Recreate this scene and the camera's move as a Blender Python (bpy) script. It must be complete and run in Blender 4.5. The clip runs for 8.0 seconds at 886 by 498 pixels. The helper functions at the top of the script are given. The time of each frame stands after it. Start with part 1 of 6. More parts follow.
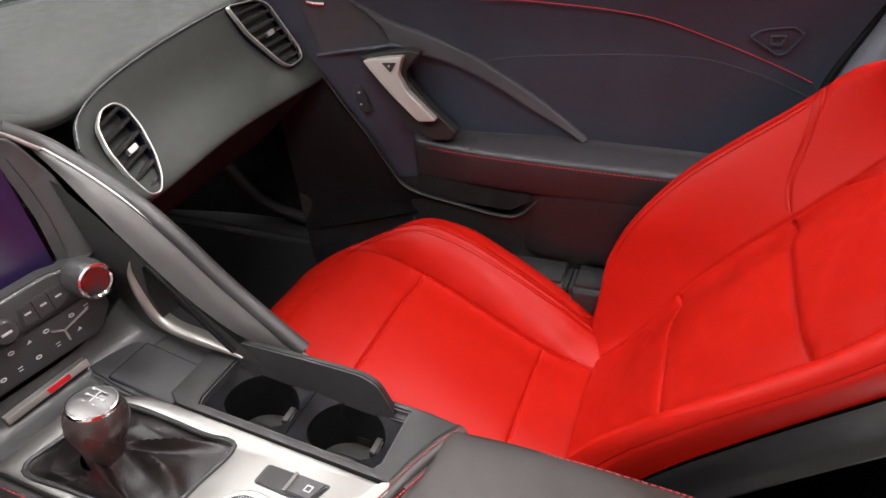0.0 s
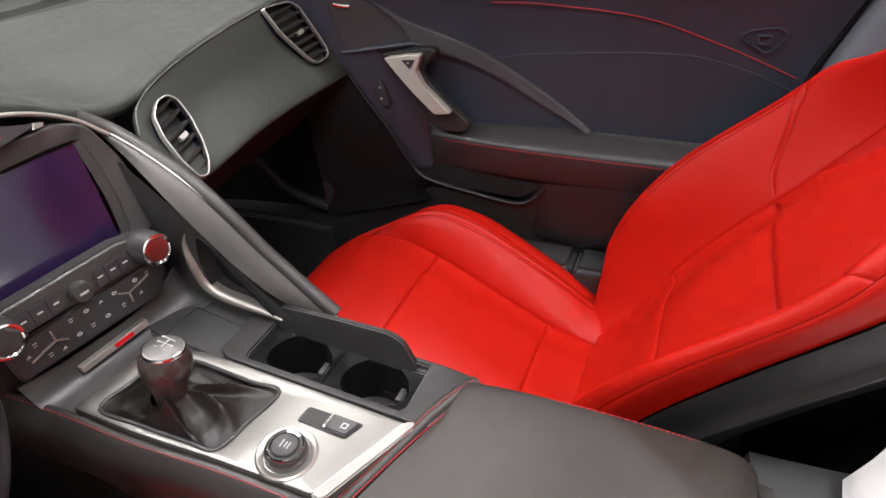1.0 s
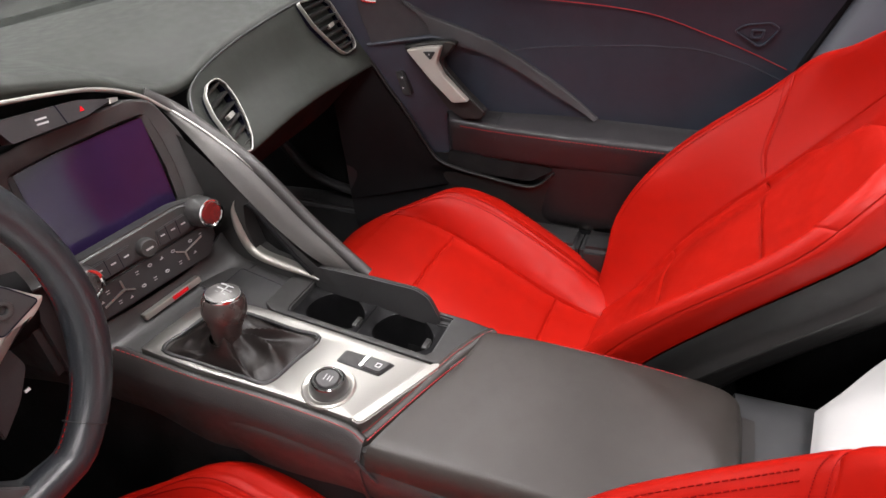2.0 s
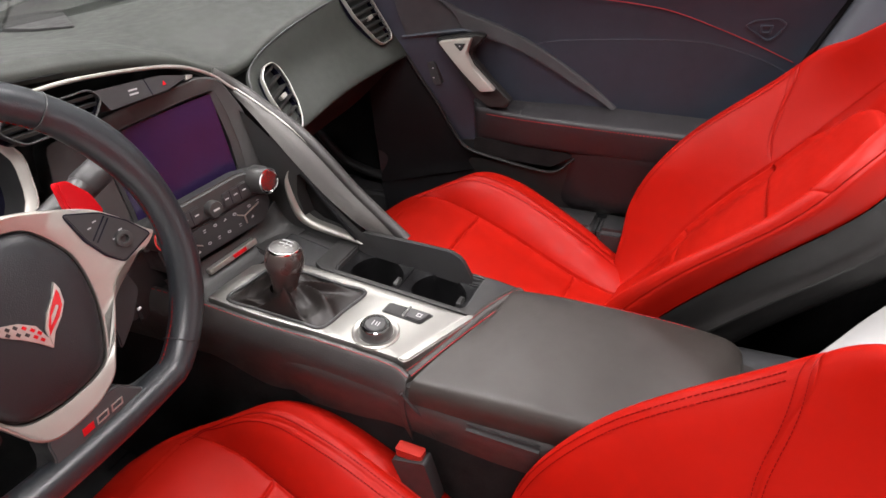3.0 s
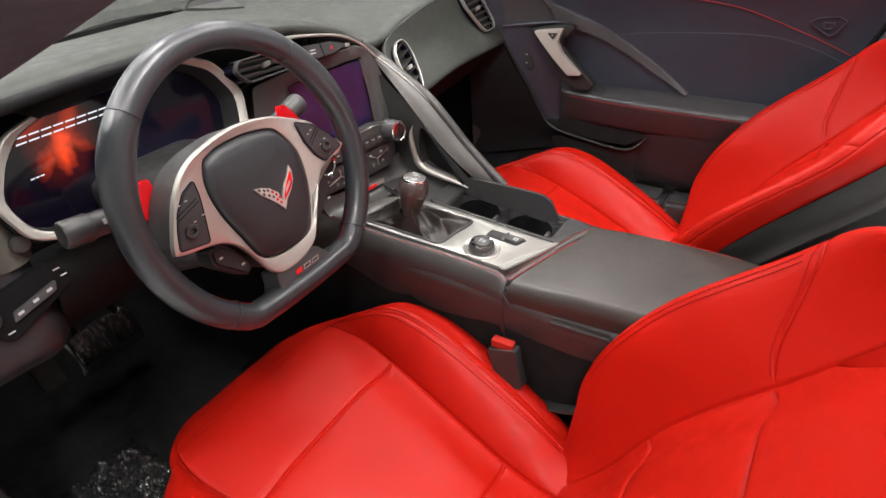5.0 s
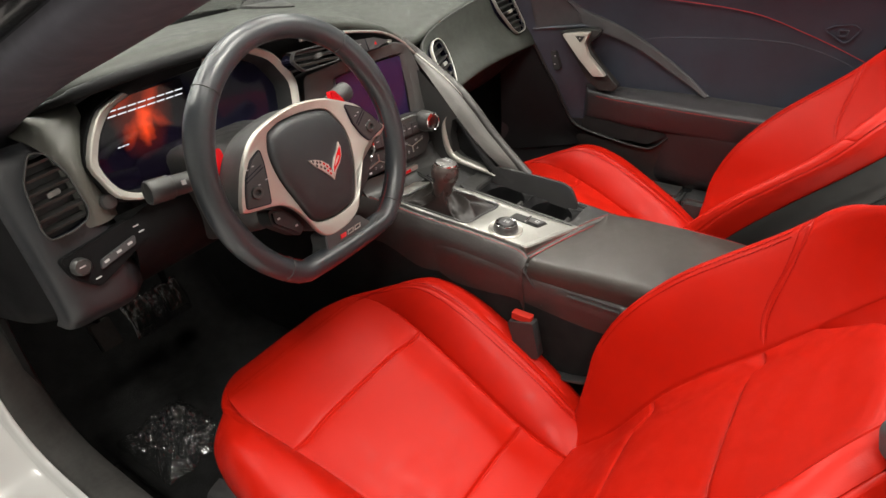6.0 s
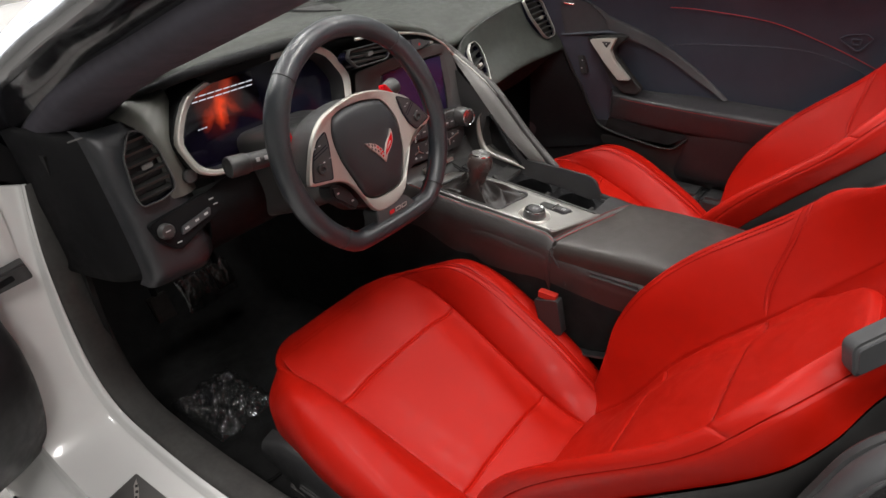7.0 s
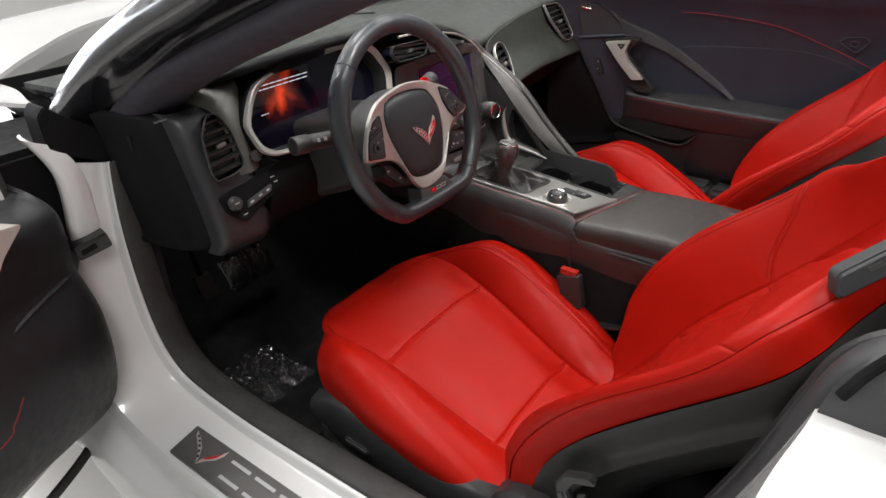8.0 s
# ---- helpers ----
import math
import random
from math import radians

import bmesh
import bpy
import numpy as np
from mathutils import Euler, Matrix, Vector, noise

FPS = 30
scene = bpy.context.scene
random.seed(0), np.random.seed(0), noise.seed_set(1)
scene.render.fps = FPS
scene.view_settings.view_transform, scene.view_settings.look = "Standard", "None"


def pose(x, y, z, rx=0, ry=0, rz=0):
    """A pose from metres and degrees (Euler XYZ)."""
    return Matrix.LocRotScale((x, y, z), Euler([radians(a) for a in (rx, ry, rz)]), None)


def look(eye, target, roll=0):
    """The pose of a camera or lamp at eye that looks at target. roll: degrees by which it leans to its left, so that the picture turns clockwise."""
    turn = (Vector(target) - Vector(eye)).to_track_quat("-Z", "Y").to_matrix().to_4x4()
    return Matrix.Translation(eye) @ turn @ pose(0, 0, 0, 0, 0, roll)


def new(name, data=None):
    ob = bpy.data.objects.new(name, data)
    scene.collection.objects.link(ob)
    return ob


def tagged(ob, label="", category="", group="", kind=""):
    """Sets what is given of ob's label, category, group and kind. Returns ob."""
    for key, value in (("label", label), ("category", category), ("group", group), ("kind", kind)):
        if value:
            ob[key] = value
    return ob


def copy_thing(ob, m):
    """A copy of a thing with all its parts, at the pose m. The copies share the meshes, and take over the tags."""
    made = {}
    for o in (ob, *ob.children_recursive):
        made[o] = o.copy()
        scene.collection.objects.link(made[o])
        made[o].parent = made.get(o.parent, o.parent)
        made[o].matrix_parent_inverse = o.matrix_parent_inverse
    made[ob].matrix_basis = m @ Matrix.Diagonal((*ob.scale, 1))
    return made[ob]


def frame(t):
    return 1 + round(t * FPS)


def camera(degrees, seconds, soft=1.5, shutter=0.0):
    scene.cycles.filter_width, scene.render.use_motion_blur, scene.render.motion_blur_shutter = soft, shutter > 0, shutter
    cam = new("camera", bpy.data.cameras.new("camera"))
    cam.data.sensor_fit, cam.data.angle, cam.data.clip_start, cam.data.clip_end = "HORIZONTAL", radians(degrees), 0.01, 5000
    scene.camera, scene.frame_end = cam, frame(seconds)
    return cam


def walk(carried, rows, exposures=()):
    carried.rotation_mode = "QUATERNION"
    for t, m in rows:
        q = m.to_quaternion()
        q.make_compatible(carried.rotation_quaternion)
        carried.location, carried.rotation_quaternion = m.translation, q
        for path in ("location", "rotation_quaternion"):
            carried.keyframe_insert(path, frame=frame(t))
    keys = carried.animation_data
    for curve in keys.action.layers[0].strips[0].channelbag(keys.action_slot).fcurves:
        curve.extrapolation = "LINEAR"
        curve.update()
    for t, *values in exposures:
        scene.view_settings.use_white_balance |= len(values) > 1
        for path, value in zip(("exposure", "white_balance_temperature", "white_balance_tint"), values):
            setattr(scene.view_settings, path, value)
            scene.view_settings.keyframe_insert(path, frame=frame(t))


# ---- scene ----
cam = camera(72.8, 8.0)
PATH = [
    (0, (-0.252, -0.21, 1.098), (1.251, 0.481, -0.025), -5.0),
    (0.5, (-0.294, -0.223, 1.113), (1.202, 0.479, -0.013), -5.1),
    (1, (-0.337, -0.234, 1.124), (1.154, 0.48, -0.002), -5.2),
    (1.5, (-0.386, -0.244, 1.131), (1.103, 0.478, 0.008), -5.1),
    (3, (-0.546, -0.265, 1.144), (0.933, 0.499, 0.035), -4.5),
    (3.5, (-0.605, -0.263, 1.15), (0.865, 0.525, 0.045), -4.4),
    (4, (-0.668, -0.265, 1.157), (0.79, 0.551, 0.059), -4.2),
    (4.5, (-0.736, -0.287, 1.162), (0.691, 0.593, 0.071), -4.3),
    (6, (-0.884, -0.372, 1.178), (0.478, 0.637, 0.116), -3.7),
    (6.5, (-0.936, -0.393, 1.184), (0.409, 0.65, 0.134), -3.6),
    (7, (-0.994, -0.415, 1.194), (0.341, 0.651, 0.155), -3.3),
    (7.5, (-1.06, -0.432, 1.2), (0.275, 0.646, 0.173), -3.0),
    (8, (-1.128, -0.447, 1.205), (0.208, 0.638, 0.186), -3.0),
]
walk(cam, [(t, look(eye, target, roll)) for t, eye, target, roll in PATH],
     [(0, -0.07, 6330, 17), (1.5, -0.16, 6360, 16), (3.5, 0.0, 6400, 16), (4.5, 0.07, 6380, 16), (6, 0.0, 6780, 8), (6.5, -0.25, 6580, 10), (7, -0.52, 6450, 12), (7.5, -0.50, 6350, 12), (8, -0.56, 6300, 12)])

# ---- light: a closed showroom with added ceiling light panels, all out of view ----
world = bpy.data.worlds.new("showroom_air")
scene.world = world
world.use_nodes = True
world.node_tree.nodes["Background"].inputs[0].default_value = (0.85, 0.9, 1.0, 1)
world.node_tree.nodes["Background"].inputs[1].default_value = 0.25
GROUND = -0.02
CEIL = 4.2
# Unseen lamps; places and watts are made up to balance seats and dash.
LAMPS = [(-2.2, 1.6, 75), (0.3, 1.6, 75), (2.6, 1.6, 55), (-2.2, -1.6, 125), (0.3, -1.6, 105), (2.6, -1.6, 80), (0.3, 4.4, 40), (-2.4, 4.4, 45), (-1.0, 3.1, 40), (-1.0, 6.0, 45)]
for lx, ly, watts in LAMPS:
    lamp = bpy.data.lights.new("added_ceiling_lamp", "AREA")
    lamp.shape, lamp.size, lamp.size_y, lamp.energy, lamp.color = "RECTANGLE", 0.5, 1.5, watts, (1.0, 0.97, 0.93)
    holder = new("added_ceiling_lamp", lamp)
    holder.location = (lx, ly, CEIL - 0.09)


# ---- materials ----
def mat(name, color, rough=0.5, metal=0.0, grain=0.0, grain_scale=400.0, vary=0.12, vary_scale=9.0, coat=0.0, rough_vary=0.08, voronoi=False, spec=0.5, fold=0.0):
    m = bpy.data.materials.new(name)
    m.use_nodes = True
    nt = m.node_tree
    b = nt.nodes["Principled BSDF"]
    b.inputs["Metallic"].default_value = metal
    b.inputs["Coat Weight"].default_value = coat
    b.inputs["Coat Roughness"].default_value = 0.05
    b.inputs["Specular IOR Level"].default_value = spec
    tc = nt.nodes.new("ShaderNodeTexCoord")
    big = nt.nodes.new("ShaderNodeTexNoise")
    big.inputs["Scale"].default_value, big.inputs["Detail"].default_value = vary_scale, 6
    nt.links.new(tc.outputs["Object"], big.inputs["Vector"])
    ramp = nt.nodes.new("ShaderNodeMapRange")
    ramp.inputs["From Min"].default_value, ramp.inputs["From Max"].default_value = 0.3, 0.7
    ramp.inputs["To Min"].default_value, ramp.inputs["To Max"].default_value = 1 - vary, 1 + vary
    nt.links.new(big.outputs["Fac"], ramp.inputs["Value"])
    mul = nt.nodes.new("ShaderNodeVectorMath")
    mul.operation = "SCALE"
    mul.inputs[0].default_value = color[:3]
    nt.links.new(ramp.outputs["Result"], mul.inputs["Scale"])
    nt.links.new(mul.outputs["Vector"], b.inputs["Base Color"])
    rr = nt.nodes.new("ShaderNodeMapRange")
    rr.inputs["From Min"].default_value, rr.inputs["From Max"].default_value = 0.3, 0.7
    rr.inputs["To Min"].default_value, rr.inputs["To Max"].default_value = max(0.02, rough - rough_vary), min(1, rough + rough_vary)
    fine = nt.nodes.new("ShaderNodeTexNoise")
    fine.inputs["Scale"].default_value, fine.inputs["Detail"].default_value = vary_scale * 6, 8
    nt.links.new(tc.outputs["Object"], fine.inputs["Vector"])
    nt.links.new(fine.outputs["Fac"], rr.inputs["Value"])
    nt.links.new(rr.outputs["Result"], b.inputs["Roughness"])
    normal = None
    if grain:
        if voronoi:
            g = nt.nodes.new("ShaderNodeTexVoronoi")
            g.inputs["Scale"].default_value = grain_scale
            out = g.outputs["Distance"]
        else:
            g = nt.nodes.new("ShaderNodeTexNoise")
            g.inputs["Scale"].default_value, g.inputs["Detail"].default_value = grain_scale, 4
            out = g.outputs["Fac"]
        nt.links.new(tc.outputs["Object"], g.inputs["Vector"])
        bump = nt.nodes.new("ShaderNodeBump")
        bump.inputs["Strength"].default_value, bump.inputs["Distance"].default_value = grain, 0.4 / grain_scale
        nt.links.new(out, bump.inputs["Height"])
        normal = bump
    if fold:
        w = nt.nodes.new("ShaderNodeTexNoise")
        w.inputs["Scale"].default_value, w.inputs["Detail"].default_value, w.inputs["Distortion"].default_value = 14, 3, 0.6
        nt.links.new(tc.outputs["Object"], w.inputs["Vector"])
        b2 = nt.nodes.new("ShaderNodeBump")
        b2.inputs["Strength"].default_value, b2.inputs["Distance"].default_value = fold, 0.01
        nt.links.new(w.outputs["Fac"], b2.inputs["Height"])
        if normal:
            nt.links.new(normal.outputs["Normal"], b2.inputs["Normal"])
        normal = b2
    if normal:
        nt.links.new(normal.outputs["Normal"], b.inputs["Normal"])
    return m


def glow(name, color, strength):
    m = bpy.data.materials.new(name)
    m.use_nodes = True
    b = m.node_tree.nodes["Principled BSDF"]
    b.inputs["Base Color"].default_value = (0.01, 0.01, 0.01, 1)
    b.inputs["Emission Color"].default_value = (*color, 1)
    b.inputs["Emission Strength"].default_value = strength
    return m


RED = mat("red_leather", (0.355, 0.0070, 0.0024), 0.43, spec=0.16, grain=0.12, grain_scale=900, voronoi=True, vary=0.025, vary_scale=7, fold=0.03)
RED_INSERT = mat("red_leather_insert", (0.355, 0.0072, 0.0024), 0.45, spec=0.16, grain=0.06, grain_scale=1100, voronoi=True, vary=0.015, vary_scale=7)
RED_THREAD = mat("red_thread", (0.30, 0.010, 0.014), 0.7, grain=0.5, grain_scale=2500)
DARK_RED_THREAD = mat("dark_red_thread", (0.21, 0.004, 0.003), 0.8, spec=0.08)
LEATHER = mat("black_leather", (0.035, 0.0325, 0.0315), 0.40, grain=0.30, grain_scale=800, voronoi=True, vary=0.2, fold=0.06)
WHEEL_LEATHER = mat("black_wheel_leather", (0.021, 0.0235, 0.027), 0.29, spec=0.65, grain=0.2, grain_scale=900, voronoi=True, vary=0.08, rough_vary=0.015)
PAD = mat("soft_black_dash_skin", (0.020, 0.0225, 0.019), 0.60, spec=0.32, grain=0.4, grain_scale=1100, voronoi=True, vary=0.05)
LID = mat("black_armrest_leather", (0.027, 0.0225, 0.0195), 0.46, grain=0.22, grain_scale=1100, voronoi=True, vary=0.12, fold=0.04)
TRIMBLACK = mat("black_door_trim", (0.0105, 0.0108, 0.0120), 0.46, grain=0.3, grain_scale=1000, voronoi=True, vary=0.15)
# Paler than the dash skin: light falling on the pod is put into the colour.
LITPOD = mat("lightened_olive_grey_skin", (0.080, 0.080, 0.070), 0.5, grain=0.25, grain_scale=1100, voronoi=True)
DOORSKIN = mat("black_door_skin", (0.0215, 0.0270, 0.0390), 0.46, grain=0.35, grain_scale=1000, voronoi=True, vary=0.15)
DASHSIDE = mat("satin_black_dash_side", (0.019, 0.0200, 0.0225), 0.42, grain=0.3, grain_scale=1000, voronoi=True, vary=0.1)
PILLARCLOTH = mat("dark_grey_pillar_cloth", (0.046, 0.043, 0.054), 0.75, spec=0.3, grain=0.5, grain_scale=1400, vary=0.08)
PLASTIC = mat("black_plastic", (0.027, 0.027, 0.0275), 0.45, grain=0.2, grain_scale=1500, vary=0.15)
SATIN = mat("satin_black_plastic", (0.035, 0.0345, 0.034), 0.37, grain=0.08, grain_scale=1500, vary=0.12)
GREYPL = mat("dark_grey_plastic", (0.047, 0.048, 0.050), 0.48, grain=0.25, grain_scale=1200, vary=0.12)
BUTTON = mat("charcoal_button", (0.030, 0.029, 0.030), 0.40, grain=0.15, grain_scale=1600)
MARK = mat("pale_button_print", (0.42, 0.42, 0.42), 0.6, vary=0.04)
RUBBER = mat("black_rubber_seal", (0.030, 0.029, 0.027), 0.75, grain=0.6, grain_scale=600, vary=0.25, vary_scale=20)
DECK = mat("dark_console_plastic", (0.017, 0.0165, 0.016), 0.5, spec=0.4, grain=0.2, grain_scale=1300)
# Near black: recess and overhang shade put into the colour, plain black elsewhere.
BLACK_SHADE = mat("matt_black_and_shade", (0.0055, 0.0055, 0.006), 0.6, spec=0.12, grain=0.2, grain_scale=1200)
CARPET = mat("black_carpet", (0.010, 0.010, 0.010), 0.95, grain=1.0, grain_scale=450, vary=0.35, vary_scale=30, spec=0.15)
SILVER = mat("satin_silver_trim", (0.62, 0.60, 0.56), 0.32, 0.9, grain=0.06, grain_scale=1500, vary=0.05, rough_vary=0.02)
BRUSHED = mat("brushed_silver_plate", (0.31, 0.302, 0.285), 0.36, 0.92, grain=0.10, grain_scale=900, vary=0.06, rough_vary=0.02)
SATIN_METAL = mat("satin_champagne_metal", (0.52, 0.50, 0.46), 0.42, 0.85, grain=0.05, grain_scale=1800, vary=0.04, rough_vary=0.02)
STRIP = mat("grey_metal_strip", (0.095, 0.091, 0.087), 0.52, 0.45, grain=0.06, grain_scale=1200, vary=0.06, rough_vary=0.02)
CHROME = mat("chrome", (0.80, 0.80, 0.80), 0.10, 1.0, vary=0.03, rough_vary=0.04)
BEZEL = mat("satin_champagne_bezel", (0.50, 0.48, 0.44), 0.42, 0.45, grain=0.04, grain_scale=1800, vary=0.03, rough_vary=0.02)
DARK_MIRROR = mat("dark_polished_metal", (0.30, 0.30, 0.30), 0.10, 1.0, vary=0.03, rough_vary=0.03)
BANDSKIN = mat("grey_black_door_band", (0.036, 0.035, 0.038), 0.44, grain=0.3, grain_scale=1000, voronoi=True, vary=0.1)
TWEETER = mat("fine_black_speaker_mesh", (0.026, 0.026, 0.029), 0.6, grain=0.8, grain_scale=1400, voronoi=True, vary=0.08)
QUARTER = mat("blue_grey_quarter_trim", (0.085, 0.092, 0.108), 0.45, grain=0.25, grain_scale=1000, voronoi=True, vary=0.1)
ARMSKIN = mat("black_door_armrest_leather", (0.021, 0.0195, 0.021), 0.42, grain=0.25, grain_scale=1000, voronoi=True, vary=0.12)
GLASS_BLACK = mat("black_display_glass", (0.006, 0.006, 0.014), 0.06, spec=0.2, vary=0.1, rough_vary=0.03)
SCREEN = mat("switched_off_touch_screen", (0.014, 0.008, 0.030), 0.10, vary=0.25, vary_scale=6, rough_vary=0.04)
WHITE = mat("white_car_paint", (0.60, 0.60, 0.59), 0.25, coat=0.6, vary=0.015, rough_vary=0.005)
BLACKPAINT = mat("gloss_black_paint", (0.008, 0.008, 0.010), 0.14, coat=0.6, vary=0.1)
STEEL = mat("dark_sill_plate_steel", (0.16, 0.155, 0.15), 0.38, 0.8, grain=0.1, grain_scale=900, vary=0.1)
BUCKLE_RED = mat("red_release_plastic", (0.36, 0.018, 0.010), 0.4, vary=0.05)
REDPAINT = mat("red_enamel", (0.55, 0.008, 0.012), 0.18, vary=0.05)
KNOBSKIN = mat("brown_black_knob_leather", (0.046, 0.035, 0.032), 0.30, spec=0.6, grain=0.12, grain_scale=1200, voronoi=True, vary=0.08)
BOOTSKIN = mat("black_gaiter_leather", (0.013, 0.0102, 0.0092), 0.40, grain=0.3, grain_scale=700, voronoi=True, fold=0.3)
FLOOR = mat("pale_showroom_tile", (0.62, 0.61, 0.59), 0.18, vary=0.06, vary_scale=2)
WALLPAINT = mat("white_wall_paint", (0.62, 0.62, 0.61), 0.7, vary=0.03, vary_scale=1)
# Glow of an added, unseen panel that the gloss black pillar reflects.
STREAK_GLOW = glow("streak_glow", (0.93, 0.97, 1.0), 7.5)
PANEL = glow("added_ceiling_glow", (1.0, 0.97, 0.93), 6.0)


# ---- building helpers ----
def V(*a):
    return Vector(a)


def cr(p0, p1, p2, p3, t):
    return 0.5 * ((2 * p1) + (p2 - p0) * t + (2 * p0 - 5 * p1 + 4 * p2 - p3) * t * t + (3 * p1 - p0 - 3 * p2 + p3) * t ** 3)


def at_index(pts, f, closed=False):
    """Point of the smooth curve through pts at the real index f."""
    n = len(pts)
    if closed:
        i = int(math.floor(f))
        return cr(pts[(i - 1) % n], pts[i % n], pts[(i + 1) % n], pts[(i + 2) % n], f - i)
    i = min(max(int(math.floor(f)), 0), n - 2)
    a = pts[i - 1] if i else 2 * pts[0] - pts[1]
    d = pts[i + 2] if i + 2 < n else 2 * pts[-1] - pts[-2]
    return cr(a, pts[i], pts[i + 1], d, f - i)


def curve(pts, n, closed=False):
    """n points along the smooth curve through pts."""
    pts = [Vector(p) for p in pts]
    if closed:
        return [at_index(pts, len(pts) * k / n, True) for k in range(n)]
    return [at_index(pts, (len(pts) - 1) * k / (n - 1)) for k in range(n)]


def grid(rows, closed=False, caps=False):
    """A sheet through rows of points; closed joins each row's ends."""
    bm = bmesh.new()
    vs = [[bm.verts.new(p) for p in r] for r in rows]
    n = len(rows[0])
    for a, b in zip(vs, vs[1:]):
        for k in range(n if closed else n - 1):
            q = [a[k], a[(k + 1) % n], b[(k + 1) % n], b[k]]
            bm.faces.new(q)
    if caps and closed:
        bm.faces.new(vs[0])
        bm.faces.new(vs[-1][::-1])
    return bm


def sheet(curves, across, along):
    """A smooth sheet through a list of curves, each a list of points."""
    cs = [curve(c, along) for c in curves]
    rows = []
    for j in range(along):
        rows.append(curve([c[j] for c in cs], across))
    return grid(rows)


def solid(bm, t, toward=(-0.7, -0.4, 1.1)):
    """Gives a sheet the thickness t, on the side away from the point toward."""
    bmesh.ops.recalc_face_normals(bm, faces=bm.faces[:])
    q = Vector(toward)
    if sum((q - f.calc_center_median()).normalized().dot(f.normal) * f.calc_area() for f in bm.faces) < 0:
        bmesh.ops.reverse_faces(bm, faces=bm.faces[:])
    bm.normal_update()
    rim = [e for e in bm.edges if e.is_boundary]
    faces = list(bm.faces)
    low = {v: bm.verts.new(v.co - v.normal * t) for v in list(bm.verts)}
    for f in faces:
        bm.faces.new([low[v] for v in reversed(f.verts)])
    for e in rim:
        a, b = e.verts
        bm.faces.new((a, b, low[b], low[a]))
    bmesh.ops.recalc_face_normals(bm, faces=bm.faces[:])
    return bm


def tube(pts, r, seg=10, closed=False, n=0, flat=1.0):
    """A round bar along pts; r a radius or a list of radii; flat squeezes it."""
    if n:
        pts = curve(pts, n, closed)
    pts = [Vector(p) for p in pts]
    rows, m = [], len(pts)
    side = None
    for k, p in enumerate(pts):
        a = pts[(k - 1) % m] if closed or k else p
        b = pts[(k + 1) % m] if closed or k < m - 1 else p
        d = (b - a).normalized()
        if side is None:
            side = d.orthogonal().normalized()
            if abs(d.z) < 0.95:
                side = d.cross(V(0, 0, 1)).normalized()
        side = (side - d * side.dot(d)).normalized()
        up = side.cross(d)
        rad = r[min(len(r) - 1, int(k * len(r) / m))] if isinstance(r, (list, tuple)) else r
        rows.append([p + side * math.cos(2 * math.pi * s / seg) * rad + up * math.sin(2 * math.pi * s / seg) * rad * flat for s in range(seg)])
    if closed:
        rows.append(rows[0])
        bm = grid(rows, True)
        bmesh.ops.remove_doubles(bm, verts=bm.verts[:], dist=1e-6)
        return bm
    return grid(rows, True, True)


def rounded(poly, r, k=4):
    """A polygon's corners rounded by r, k points each."""
    out, n = [], len(poly)
    for i in range(n):
        p, a, b = Vector(poly[i]), Vector(poly[i - 1]), Vector(poly[(i + 1) % n])
        da, db = a - p, b - p
        q = min(r, da.length * 0.45, db.length * 0.45)
        s, e = p + da.normalized() * q, p + db.normalized() * q
        for t in range(k + 1):
            f = t / k
            out.append((1 - f) ** 2 * s + 2 * f * (1 - f) * p + f * f * e)
    return out


class Plane:
    """A flat place to build on: origin, right, up; its normal faces the viewer."""

    def __init__(self, o, u, v):
        self.o, self.u = Vector(o), Vector(u).normalized()
        v = Vector(v)
        self.v = (v - self.u * v.dot(self.u)).normalized()
        self.n = self.u.cross(self.v)

    def __call__(self, a, b, h=0.0):
        return self.o + self.u * a + self.v * b + self.n * h


def slab(pl, poly, h0, h1, bevel=0.0, seg=2):
    """A plate with the outline poly, from h0 to h1 off the plane."""
    bm = bmesh.new()
    lo = [bm.verts.new(pl(p[0], p[1], h0)) for p in poly]
    hi = [bm.verts.new(pl(p[0], p[1], h1)) for p in poly]
    n = len(poly)
    for k in range(n):
        bm.faces.new((lo[k], lo[(k + 1) % n], hi[(k + 1) % n], hi[k]))
    bm.faces.new(lo[::-1])
    top = bm.faces.new(hi)
    bmesh.ops.recalc_face_normals(bm, faces=bm.faces[:])
    if bevel:
        bmesh.ops.bevel(bm, geom=list(top.edges), offset=bevel, segments=seg, affect="EDGES", clamp_overlap=True)
    return bm


def inset(poly, d):
    """The outline poly moved inward by d (outward: minus)."""
    n = len(poly)
    area = sum(poly[k][0] * poly[(k + 1) % n][1] - poly[(k + 1) % n][0] * poly[k][1] for k in range(n))
    sg = 1 if area > 0 else -1
    out = []
    for k in range(n):
        a, p, b = Vector(poly[k - 1][:2]), Vector(poly[k][:2]), Vector(poly[(k + 1) % n][:2])
        t = ((p - a).normalized() + (b - p).normalized())
        t = t.normalized() if t.length > 1e-6 else (b - a).normalized()
        out.append(p + Vector((-t.y, t.x)) * d * sg)
    return out


def ring(pl, outer, inner, h0, h1, bevel=0.0, h_in=None):
    """A flat ring between two outlines with as many points each."""
    h_in = h1 if h_in is None else h_in
    e = max(bevel, 0.0002)
    rows = [(outer, h0), (outer, h1 - e), (inset(outer, e * 0.35), h1 - e * 0.25), (inset(outer, e), h1), (inset(inner, -e), h_in), (inset(inner, -e * 0.35), h_in - e * 0.25), (inner, h_in - e), (inner, h0)]
    bm = grid([[pl(p[0], p[1], h) for p in o] for o, h in rows], True)
    bmesh.ops.recalc_face_normals(bm, faces=bm.faces[:])
    return bm


